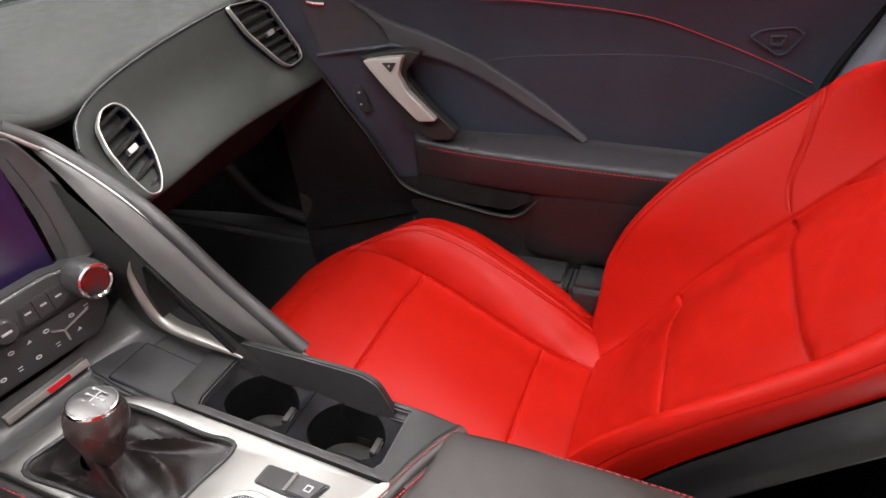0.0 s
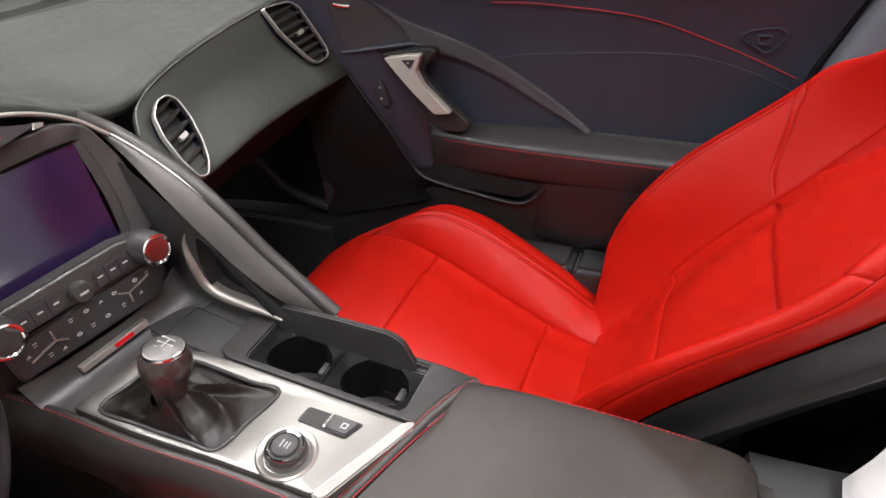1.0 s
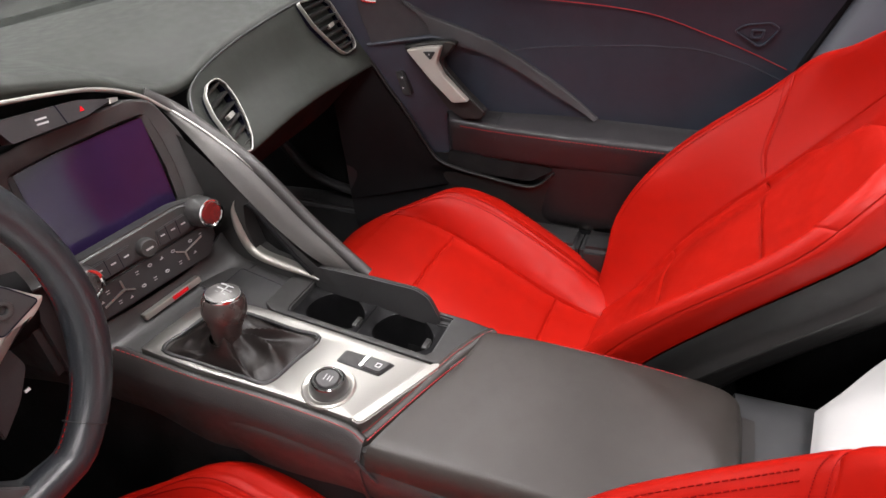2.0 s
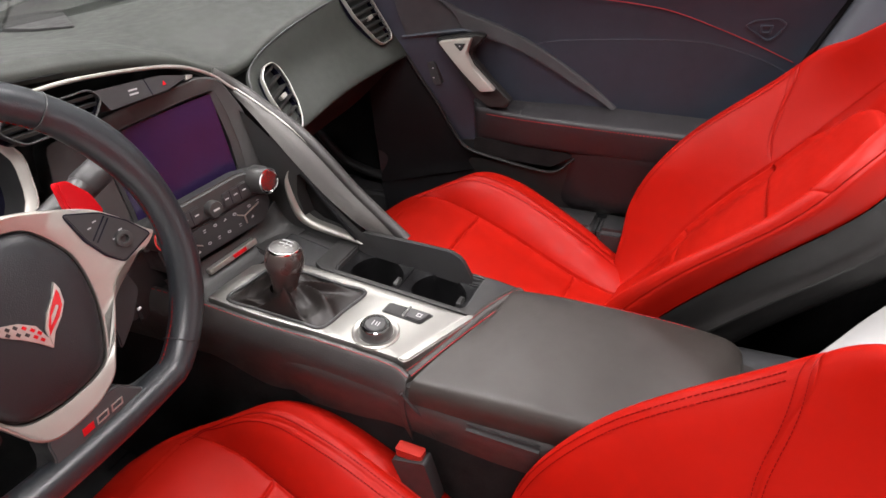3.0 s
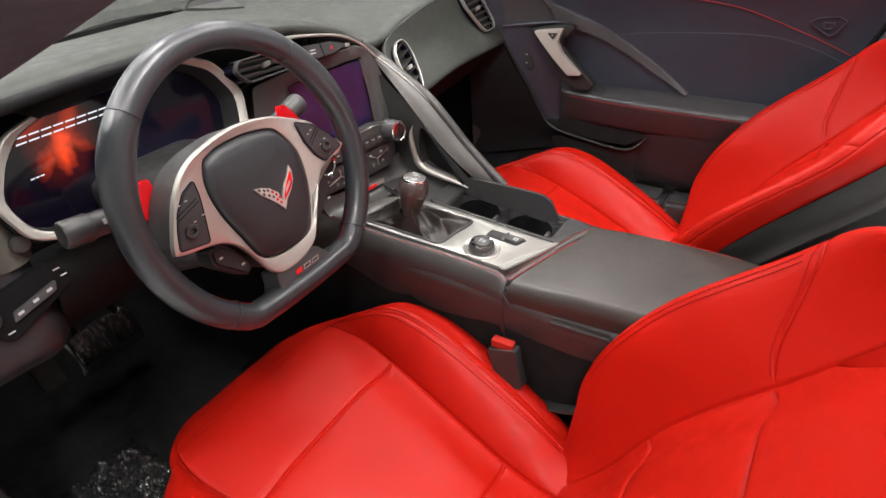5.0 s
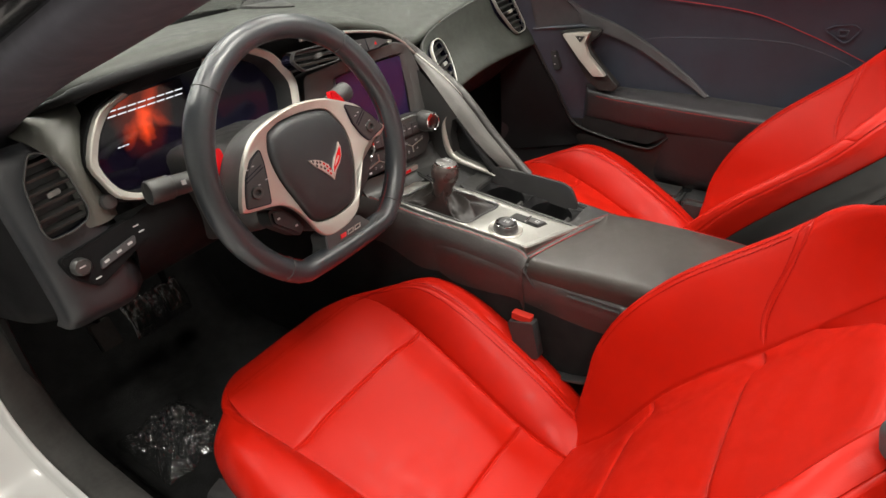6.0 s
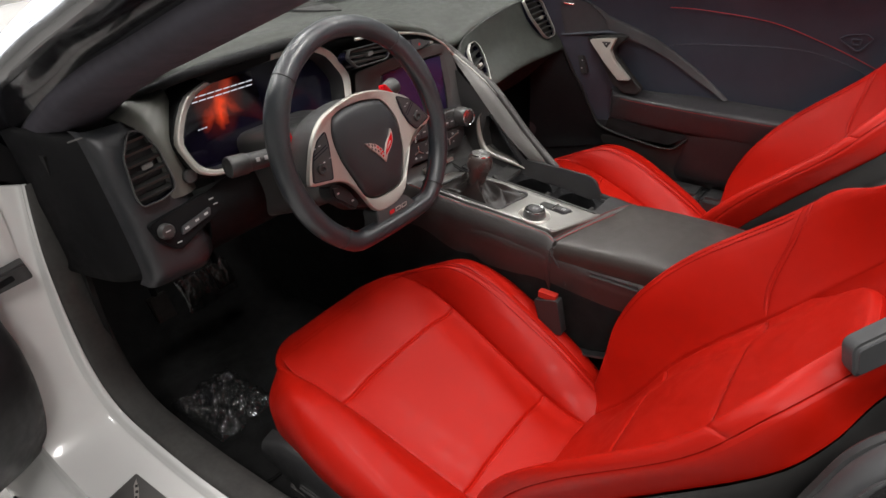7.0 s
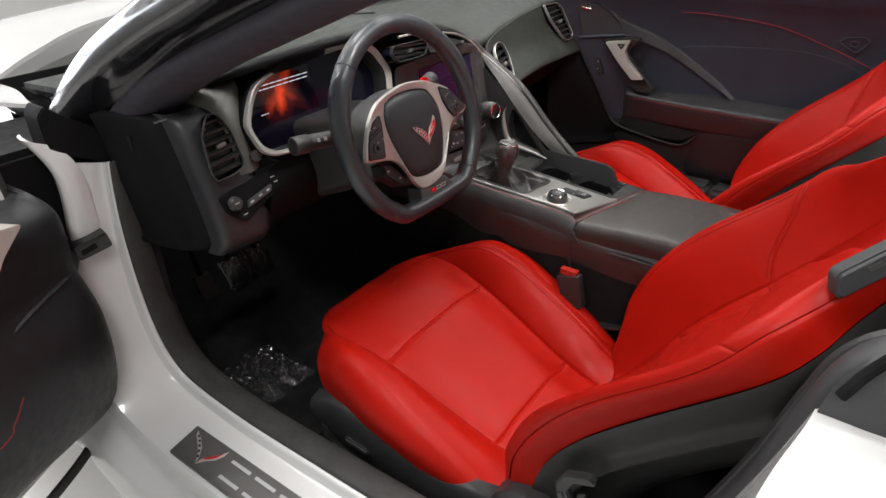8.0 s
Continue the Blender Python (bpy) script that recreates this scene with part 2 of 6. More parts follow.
def lathe(o, axis, prof, seg=28):
    """A turned body: prof of (radius, height) along axis from o."""
    axis = Vector(axis).normalized()
    s = axis.orthogonal().normalized()
    t = axis.cross(s)
    o = Vector(o)
    rows = [[o + axis * h + (s * math.cos(2 * math.pi * k / seg) + t * math.sin(2 * math.pi * k / seg)) * max(r, 1e-5) for k in range(seg)] for r, h in prof]
    bm = grid(rows, True, True)
    bmesh.ops.recalc_face_normals(bm, faces=bm.faces[:])
    return bm


def block(lo, hi, bevel=0.004, seg=2):
    """An upright box with rounded edges."""
    bm = bmesh.new()
    bmesh.ops.create_cube(bm, size=1)
    lo, hi = Vector(lo), Vector(hi)
    for v in bm.verts:
        v.co = Vector([lo[i] + (v.co[i] + 0.5) * (hi[i] - lo[i]) for i in range(3)])
    if bevel:
        bmesh.ops.bevel(bm, geom=bm.edges[:], offset=bevel, segments=seg, affect="EDGES")
    return bm


def join(*bms):
    """Several pieces as one bmesh."""
    out = bmesh.new()
    for bm in bms:
        me = bpy.data.meshes.new("piece")
        bm.to_mesh(me)
        out.from_mesh(me)
        bpy.data.meshes.remove(me)
        bm.free()
    return out


def stitches(pts, n, length=0.004, r=0.0007):
    """A row of n short thread stitches along pts."""
    ps = curve(pts, n * 3 + 1)
    out = bmesh.new()
    for k in range(n):
        a, b = ps[3 * k], ps[3 * k + 2]
        d = (b - a)
        if d.length < 1e-6:
            continue
        s = d.orthogonal().normalized() * r
        t = d.normalized().cross(s)
        q = [a + s, a + t, a - s, a - t], [b + s, b + t, b - s, b - t]
        va = [out.verts.new(p) for p in q[0]]
        vb = [out.verts.new(p) for p in q[1]]
        for i in range(4):
            out.faces.new((va[i], va[(i + 1) % 4], vb[(i + 1) % 4], vb[i]))
        out.faces.new(va[::-1])
        out.faces.new(vb)
    return out


def thing(name, base, label, category, group="", kind=""):
    ob = new(name)
    ob.location = base
    ob.empty_display_size = 0.05
    return tagged(ob, label, category, group, kind)


def spot(ob):
    p = Vector((0, 0, 0))
    while ob:
        p = p + ob.location
        ob = ob.parent
    return p


def part(name, bm, material, parent, label="", sharp=38, kind="", flip=True):
    """Links a bmesh, in world coordinates, as one mesh under a thing or part."""
    if flip:
        bmesh.ops.recalc_face_normals(bm, faces=bm.faces[:])
    off = spot(parent) if parent else Vector((0, 0, 0))
    bmesh.ops.translate(bm, verts=bm.verts[:], vec=-off)
    me = bpy.data.meshes.new(name)
    bm.to_mesh(me)
    bm.free()
    me.polygons.foreach_set("use_smooth", [True] * len(me.polygons))
    me.set_sharp_from_angle(angle=radians(sharp))
    me.materials.append(material)
    ob = new(name, me)
    ob.parent = parent
    return tagged(ob, label, kind=kind)


def whole(name, bm, material, label, category, kind="", group=""):
    """A thing that is one mesh."""
    ob = part(name, bm, material, None)
    return tagged(ob, label, category, group, kind)


# ---- the showroom ----
whole("ground", block((-7, -7, GROUND - 0.1), (7, 8, GROUND), 0), FLOOR, "pale polished showroom floor under the car", "floor", "structure")
# Front opening, glowing panel and bars are added to give the pillar streaks.
whole("wall_front", join(block((-7, 8, GROUND), (-3.4, 8.2, CEIL), 0), block((1.4, 8, GROUND), (7, 8.2, CEIL), 0), block((-3.4, 8, GROUND), (1.4, 8.2, 0.6), 0), block((-3.4, 8, 2.6), (1.4, 8.2, CEIL), 0)), WALLPAINT, "plain white showroom wall with an opening for the added glow", "wall", "structure")
whole("streak_panel", block((-3.6, 8.5, 0.4), (1.6, 8.55, 2.8), 0), STREAK_GLOW, "unseen glowing panel added for streaks on the pillar paint", "daylight", "structure")
window = thing("streak_opening_1", (-1.0, 8.1, 0.6), "unseen barred opening added before the glowing panel", "window", kind="structure")
for wx in (-3.36, -1.0, 1.36):
    part("mullion", block((wx - 0.04, 8.06, 0.6), (wx + 0.04, 8.14, 2.6), 0.004), BLACKPAINT, window)
for wz in (0.63, 1.6, 2.57):
    part("transom", block((-3.36, 8.07, wz - 0.03), (1.36, 8.13, wz + 0.03), 0.004), BLACKPAINT, window)
whole("wall_back", block((-7, -7.2, GROUND), (7, -7, CEIL), 0), WALLPAINT, "plain white showroom wall", "wall", "structure")
whole("wall_left", block((-7.2, -7.2, GROUND), (-7, 8.2, CEIL), 0), WALLPAINT, "plain white showroom wall", "wall", "structure")
whole("wall_right", block((7, -7.2, GROUND), (7.2, 8.2, CEIL), 0), WALLPAINT, "plain white showroom wall", "wall", "structure")
whole("ceiling", block((-7.2, -7.2, CEIL), (7.2, 8.2, CEIL + 0.2), 0), WALLPAINT, "plain white showroom ceiling", "ceiling", "structure")
# Glowing panels added under the lamps, also for reflections.
for lx, ly, watts in LAMPS:
    fitting = thing("ceiling_light", (lx, ly, CEIL - 0.05), "unseen white ceiling light panel in a thin metal rim, added to light the cabin", "ceiling light", "ceiling lights")
    part("housing", block((lx - 0.27, ly - 0.77, CEIL - 0.06), (lx + 0.27, ly + 0.77, CEIL - 0.001), 0.004), WALLPAINT, fitting)
    part("diffuser", block((lx - 0.25, ly - 0.75, CEIL - 0.075), (lx + 0.25, ly + 0.75, CEIL - 0.062), 0.002), PANEL, fitting)


# ---- the seats ----
# rows from back to front: centre y z, insert half width, ridge y z x, flank y z x, lower edge y z x
CUSHION = [
    (-.17, .325, .125, -.17, .33, .205, -.17, .325, .235, -.17, .31, .24),
    (-.1, .333, .128, -.1, .36, .212, -.1, .345, .245, -.1, .315, .25),
    (-.035, .352, .132, -.03, .405, .22, -.03, .385, .253, -.03, .33, .255),
    (.05, .387, .142, .06, .458, .225, .06, .43, .266, .06, .372, .266),
    (.13, .42, .152, .14, .5, .226, .14, .465, .268, .14, .394, .268),
    (.2, .443, .163, .215, .515, .224, .215, .475, .256, .215, .4, .256),
    (.28, .463, .172, .285, .493, .205, .285, .450, .235, .285, .388, .240),
    (.35, .468, .16, .338, .461, .181, .337, .420, .208, .334, .372, .214),
    (.398, .452, .122, .381, .431, .146, .373, .393, .170, .366, .355, .178),
    (.426, .42, .098, .398, .4, .128, .39, .38, .152, .382, .34, .158),
    (.42, .37, .09, .394, .36, .122, .386, .35, .145, .378, .33, .15),
    (.39, .31, .085, .375, .31, .118, .37, .31, .138, .362, .31, .145)]
BACK = [
    (-.125, .335, .150, -.1, .335, .2, -.12, .335, .235, -.15, .34, .24),
    (-.182, .4, .160, -.114, .42, .212, -.131, .42, .24, -.163, .414, .24),
    (-.242, .505, .167, -.125, .495, .225, -.145, .5, .247, -.185, .504, .238),
    (-.300, .585, .165, -.161, .58, .228, -.186, .585, .25, -.233, .589, .243),
    (-.354, .65, .160, -.228, .665, .236, -.253, .675, .258, -.307, .674, .243),
    (-.385, .69, .157, -.335, .765, .232, -.36, .775, .252, -.409, .774, .236),
    (-.44, .765, .148, -.385, .825, .214, -.41, .832, .228, -.447, .812, .21),
    (-.49, .85, .12, -.43, .87, .168, -.452, .862, .178, -.475, .842, .158),
    (-.535, .94, .1, -.49, .935, .128, -.51, .932, .138, -.53, .925, .128),
    (-.565, 1.01, .09, -.53, 1, .125, -.55, 1, .138, -.58, 1, .135),
    (-.6, 1.05, .09, -.585, 1.045, .135, -.6, 1.04, .15, -.62, 1.03, .148),
    (-.65, 1.05, .09, -.65, 1.045, .13, -.65, 1.03, .145, -.65, 1.01, .14)]


def spread(a, b, fine):
    """Places from a to b, close together near the ends and near the places in fine."""
    n = max(3, int((b - a) * 6))
    ps = {a + (b - a) * k / n for k in range(n + 1)}
    for e in (a, b, *fine):
        ps |= {e + d for d in (-.2, -.12, -.07, -.045, -.03, -.018, -.008, 0, .008, .018, .03, .045, .07, .12, .2)}
    return sorted(p for p in ps if a <= p <= b)


class Pad:
    """A padded, seamed surface; its columns run low, flank, ridge, seam, mid, centre and so on."""

    def __init__(self, table, lift, sign):
        self.sign = sign
        full = []
        for cy, cz, w, ry, rz, rx, fy, fz, fx, ly, lz, lx in table:
            sy, sz = cy, cz
            right = [V(lx, ly, lz), V(fx, fy, fz), V(rx, ry, rz), V(w, sy, sz), V(w * 0.5, cy + lift[0], cz + lift[1])]
            full.append(right + [V(0, cy + lift[0] * 1.3, cz + lift[1] * 1.3)] + [V(-p.x, p.y, p.z) for p in right[::-1]])
        self.full = full
        self.cols = [[r[c] for r in full] for c in range(11)]

    def at(self, c, r):
        """The point at the real column c and row r."""
        return at_index([at_index(col, r) for col in self.cols], c)

    def out(self, c, r):
        e = 0.05
        a = self.at(min(c + e, 10), r) - self.at(max(c - e, 0), r)
        b = self.at(c, r + e) - self.at(c, r - e)
        n = a.cross(b).normalized()
        return n * self.sign

    def piece(self, c0, c1, r0, r1, seams=(), depth=0.0048, fade=99, crease=(), swell=0.0, sink=None, faint=""):
        """Part of the surface; at seams (letters of its sides) and at creases (columns) it dips into a groove, at faint sides a shallow one."""
        low = r0 if callable(r0) else (lambda c: r0)
        high = r1 if callable(r1) else (lambda c: r1)
        cm = (c0 + c1) / 2
        span = high(cm) - low(cm)
        rows = []
        for u in spread(0, span, ()):
            row = []
            for c in spread(c0, c1, crease):
                a, b = low(c), high(c)
                r = a + (b - a) * u / span
                p = self.at(c, r)
                dip = 0
                for side, edge, val in (("l", c0, c), ("r", c1, c), ("b", a, r), ("t", b, r)):
                    if side in seams:
                        k = 1 - min(1, max(0, r - fade)) if side in "lr" else 1
                        d = val - edge
                        k *= 0.35 if side in faint else 1
                        dip = max(dip, k * (0.66 * math.exp(-(d / 0.03) ** 2) + 0.34 * math.exp(-(d / 0.13) ** 2)))
                for e in crease:
                    dip = max(dip, 0.26 * math.exp(-((c - e) / 0.028) ** 2) * (1 - min(1, max(0, r - 5.4))))
                rise = swell * (1 - dip)
                if sink:
                    rise -= sink(c, r)
                p = p + self.out(c, r) * (rise - depth * dip)
                row.append(p)
            rows.append(row)
        return grid(rows)

    def line(self, pts, lift=0.0006, sink=None):
        """A line on the surface through (column, row) points."""
        res = []
        for k in range((len(pts) - 1) * 8 + 1):
            f = k / 8
            q = at_index([V(a, b, 0) for a, b in pts], f)
            res.append(self.at(q.x, q.y) + self.out(q.x, q.y) * (lift - (sink(q.x, q.y) if sink else 0)))
        return res


def car_seat(cx, label):
    base = V(cx, 0.05, 0.17)
    seat = thing("car_seat", base, label, "car seat", "seats of the car")
    sh = Matrix.Translation((cx, 0, 0))

    def put(name, bm, m, parent, lab="", **k):
        bmesh.ops.transform(bm, matrix=sh, verts=bm.verts[:])
        return part(name, bm, m, parent, lab, **k)

    cu, bk = Pad(CUSHION, (0, 0.004), -1), Pad(BACK, (0.004, 0.004), 1)
    def roll(c, r):
        """Fullness of the cushion's side roll between its inner seam and its crest, and below the crest."""
        t = abs(c - 5) - 2
        f = min(1, max(0, r / 1.5)) * (1 - 0.7 * min(1, max(0, (r - 5.2) / 2)))
        t = max(0.0, min(3.0, t))
        return -f * (0.0125 * max(0.0, math.sin(math.pi * t)) ** 0.85 if t < 1 else 0.006 * max(0.0, math.sin(math.pi * (t - 1) / 2)))

    cushion = put("cushion", cu.piece(3, 7, 2, 5, "lrbt"), RED_INSERT, seat, "smooth red leather seat cushion insert")
    put("rear_panel", cu.piece(3, 7, 0, 2, "lrt"), RED_INSERT, cushion)
    put("front_panel", cu.piece(3, 7, 5, 11, "lrb", fade=6.1), RED_INSERT, cushion)
    for c0, c1, s in ((0, 3, "r"), (7, 10, "l")):
        e = 2.22 if c0 == 0 else 8.0
        bol = put("cushion_bolster", cu.piece(c0, c1, 0, 11, s, fade=6.6, crease=((e,) if c0 == 0 else ()), sink=roll), RED, seat, "raised red leather side bolster")
        for dx in (-0.07, 0.07) if c0 == 0 else ():
            put("stitching", stitches(cu.line([(e + dx, 0.6), (e + dx, 2.2), (e + dx, 3.5), (e + dx, 4.6), (e + dx, 5.7), (e + dx + 0.3, 6.45), (e + dx + 1.0, 6.88)], sink=roll), 120, r=0.0008), DARK_RED_THREAD, bol)
    for dr in (-0.07, 0.07):
        put("stitching", stitches(cu.line([(3.0, 6.9 + dr), (3.8, 6.93 + dr), (5, 6.93 + dr), (6.2, 6.95 + dr), (7.4, 7.0 + dr)]), 64, r=0.0005), RED, cushion)

    def arch(c):
        return 6.45 - 1.15 * (abs(c - 5) / 2) ** 3.2

    def slant(c):
        return 4.0 + 1.5 * min(1, (abs(c - 5) - 2) / 0.9)

    def hollow(c, r):
        return 0.026 * max(0, 1 - (r - arch(c)) / 1.6) * max(0, 1 - (abs(c - 5) / 2) ** 6) if r > arch(c) else 0

    back = put("backrest", bk.piece(3, 7, 1.85, 4, "lrbt"), RED_INSERT, seat, "smooth red leather backrest insert")
    put("lumbar_panel", bk.piece(3, 7, 0, 1.85, "lrt"), RED_INSERT, back)
    put("upper_panel", bk.piece(3, 7, 4, arch, "lrbt", swell=0.006), RED_INSERT, back)
    put("head_panel", bk.piece(3, 7, arch, 11, "b", sink=hollow), RED, back)
    for c0, c1, f0, f1, s, f in ((1.15, 3, 0, 1.15, "r", "r"), (7, 8.85, 8.85, 10, "l", "l")):
        bol = put("back_bolster", bk.piece(c0, c1, 0, slant, ("rt" if s == "r" else "lt"), faint="t", crease=()), RED, seat, "tall red leather backrest bolster")
        shoulder = put("shoulder_panel", bk.piece(c0, c1, slant, 11, ("rb" if s == "r" else "lb"), faint="b"), RED, seat)
        put("side_panel", bk.piece(f0, f1, 0, 11, f, 0.0025), RED, bol)
        a, m, b = (1.75, 2.3, 2.88) if s == "r" else (7.8, 7.45, 7.12)
        for dr in (-0.07, 0.07):
            put("stitching", stitches(bk.line([(a, slant(a) + dr), (m, slant(m) + dr), (b, slant(b) + dr)]), 46, r=0.0005), DARK_RED_THREAD, shoulder)
        if s == "r":
            for dx in (-0.06, 0.06):
                put("stitching", stitches(bk.line([(1.98 + dx, 2.2), (1.98 + dx, 3.2), (1.97 + dx, 4.2), (1.96 + dx, 5.2)]), 70, r=0.0006), DARK_RED_THREAD, bol)
    # black shell behind the padding
    nrm = V(0, -0.73, -0.68)
    lowl, lowr = bk.cols[0], bk.cols[10]
    rows = []
    for a, b in zip(curve(lowl, 40), curve(lowr, 40)):
        k = min(1, max(0, (a.z - 0.36) / 0.12))
        w = a.x
        half = [(1.0, 0.004, 0.0), (1.0, 0.003, 0.010), (1.0, -0.003, 0.022 + 0.016 * k), (1.0, 0.002, 0.034 + 0.020 * k), (0.93, 0.0, 0.038 + 0.022 * k), (0.78, 0.0, 0.050 + 0.024 * k), (0.74, 0.0, 0.100 + 0.02 * k), (0.45, 0.0, 0.150)]
        one = [V(w * f + d, a.y, a.z) + nrm * h for f, d, h in half]
        rows.append(curve(one + [V(-p.x, p.y, p.z) for p in one[::-1]], 60))
    put("back_shell", grid(rows), DECK, seat, "matt black plastic seat back shell")
    # black base, side covers and rails
    body = put("seat_base", block((-0.235, -0.20, 0.22), (0.235, 0.33, 0.300), 0.02), PLASTIC, seat, "black plastic seat base")
    for s in (-1, 1):
        prof = [(-.27, .40), (-.20, .42), (-.14, .405), (-.06, .378), (.06, .374), (.16, .392), (.25, .390), (.31, .372)]
        low = [(-.27, .27), (-.20, .255), (-.14, .25), (-.06, .245), (.06, .245), (.16, .25), (.25, .265), (.31, .31)]
        cov = sheet([[V(s * 0.236, y, z + 0.006) for y, z in prof], [V(s * 0.262, y, z - 0.004) for y, z in prof], [V(s * 0.266, (y + q) / 2, (z + w) / 2) for (y, z), (q, w) in zip(prof, low)], [V(s * 0.25, y, z) for y, z in low]], 14, 30)
        cover = put("side_cover", solid(cov, 0.004), PLASTIC, seat, "black plastic seat side cover")
        put("adjuster_switch", block((s * 0.2665 - 0.006, 0.155, 0.318), (s * 0.2665 + 0.010, 0.215, 0.333), 0.004), SATIN, cover)
        put("recliner_cover", lathe((s * 0.245, -0.17, 0.385), (s, 0, 0), [(0.062, -0.01), (0.062, 0.018), (0.055, 0.026), (0.0, 0.029)], 32), PLASTIC, seat)
        put("recliner_lever", join(block((s * 0.277 - 0.008, -0.235, 0.318), (s * 0.277 + 0.008, -0.165, 0.345), 0.006), block((s * 0.277 - 0.012, -0.243, 0.33), (s * 0.277 + 0.012, -0.205, 0.352), 0.006)), SATIN, seat)
        put("seat_rail", block((s * 0.2 - 0.018, -0.28, 0.195), (s * 0.2 + 0.018, 0.36, 0.235), 0.004), STEEL, seat)
        for y in (-0.22, 0.3):
            put("rail_foot", block((s * 0.2 - 0.024, y - 0.03, 0.17), (s * 0.2 + 0.024, y + 0.03, 0.197), 0.003), STEEL, seat)
    return seat


DRIVER_X, PASSENGER_X = -0.366, 0.379
driver_seat = car_seat(DRIVER_X, "bright red leather sports seat behind the steering wheel")
passenger_seat = copy_thing(driver_seat, pose(PASSENGER_X, 0.05, 0.17))
passenger_seat["label"] = "bright red leather sports seat beside the far door"


# ---- the steering wheel and its column ----
TILT_W = radians(15.5)
RIMP = Plane((-0.365, 0.2227, 0.8646), (1, 0, 0), (0, math.sin(TILT_W), math.cos(TILT_W)))
WP = Plane(RIMP(0, -0.0145, -0.004), RIMP.u, RIMP.v)


def mm(*pts):
    return [(a / 1000, b / 1000) for a, b in pts]


wheel = thing("steering_wheel", WP(0, 0, -0.06), "black leather steering wheel with a flat bottom and silver spokes", "steering wheel")
rim_line = []
for k in range(96):
    a = 2 * math.pi * k / 96
    x, y = 0.1645 * math.sin(a), 0.1645 * math.cos(a)
    if y < -0.140:
        y = -0.140 + (y + 0.140) * 0.15
    rim_line.append((x, y))
rows = []
for k, (x, y) in enumerate(rim_line):
    d = Vector((rim_line[(k + 1) % 96][0] - rim_line[k - 1][0], rim_line[(k + 1) % 96][1] - rim_line[k - 1][1])).normalized()
    o = Vector((-d.y, d.x))
    ang = abs(math.degrees(math.atan2(x, y)))
    thick = 0.0157 + 0.0025 * math.exp(-((ang - 62) / 14) ** 2) + 0.0012 * math.exp(-((ang - 112) / 18) ** 2)
    rows.append([RIMP(x + o.x * thick * math.cos(s * math.pi / 8), y + o.y * thick * math.cos(s * math.pi / 8), 0.0170 * math.sin(s * math.pi / 8)) for s in range(16)])
rows.append(rows[0])
bm = grid(rows, True)
bmesh.ops.remove_doubles(bm, verts=bm.verts[:], dist=1e-6)
rim = part("rim", bm, WHEEL_LEATHER, wheel, "black perforated and smooth leather rim")
for px, py in ((-0.109, -0.122), (0.109, -0.122), (-0.1156, 0.1170), (0.108, 0.1235)):
    d = Vector((px, py)).normalized()
    loop = [RIMP(px + d.x * 0.0166 * math.cos(s * math.pi / 9), py + d.y * 0.0166 * math.cos(s * math.pi / 9), 0.0178 * math.sin(s * math.pi / 9)) for s in range(18)]
    part("rim_seam", tube(loop, 0.0007, 5, True), PLASTIC, rim)
inner = [RIMP(x * 0.902, y * 0.902, 0.0) for x, y in rim_line if abs(math.degrees(math.atan2(x, y))) > 25]
k0 = max(range(len(inner)), key=lambda k: (inner[k] - inner[k - 1]).length)
inner = inner[k0:] + inner[:k0]
part("red_stitching", stitches(inner, 170, r=0.0006), DARK_RED_THREAD, rim, "red thread along the inside of the rim")

bez = mm((0, 82), (40, 76), (72, 63), (97, 50), (116, 32), (134, 10), (139, 3), (124, -6), (101, -9), (81, -20), (62, -48), (47, -71), (35, -87), (14, -97), (-10, -100), (-30, -98), (-43, -88), (-55, -62), (-67, -42), (-82, -29), (-99, -23), (-134, -16), (-139, -8), (-124, 22), (-111, 42), (-93, 60), (-70, 72), (-33, 80))
holes = mm((5, 69), (38, 62), (52, 49), (63, 27), (65, 10), (64, -3), (62, -16), (58, -30), (52, -45), (44, -61), (36, -72), (24, -77), (8, -79), (-14, -79), (-36, -74), (-48, -64), (-54, -50), (-58, -37), (-64, -20), (-69, -4), (-72, 12), (-73, 24), (-72, 38), (-69, 48), (-62, 61), (-50, 66), (-38, 69), (-18, 70))
bez_out = [(p.x, p.y) for p in curve([V(x, y, 0) for x, y in bez], 140, True)]
bez_in = [(p.x, p.y) for p in curve([V(x, y, 0) for x, y in holes], 140, True)]
pad_out = [tuple(p) for p in inset(bez_in, 0.0012)]
rows = []
for f, h in ((1.0, -0.03), (1.0, 0.004), (0.985, 0.0095), (0.95, 0.0125), (0.88, 0.0148), (0.75, 0.0168), (0.5, 0.0182), (0.25, 0.0188), (0.02, 0.019)):
    rows.append([WP(-0.004 + (x + 0.004) * f, -0.004 + (y + 0.004) * f, h) for x, y in pad_out])
airbag = part("airbag_cover", grid(rows, True, True), DASHSIDE, wheel, "smooth black airbag cover", sharp=60)
bezel = part("spoke_bezel", ring(WP, bez_out, bez_in, 0.006, 0.0135, 0.0022, 0.0105), SATIN_METAL, wheel, "satin silver spoke trim", sharp=30)
part("hub", slab(WP, [(a * 0.94, b * 0.94) for a, b in bez_out], -0.05, 0.004, 0.004), PLASTIC, wheel)
PADS = (mm((74, 56), (102, 43), (120, 25), (134, 4), (99, -5), (88, 8), (79, 28)), mm((-85, 48), (-102, 41), (-117, 25), (-126, 8), (-133, -11), (-98, -18), (-91, 9), (-86, 31)))
SWITCHES = ((108, 13, 86, 22, 106, 36), (-112, 2, -120, 18, -90, 27))
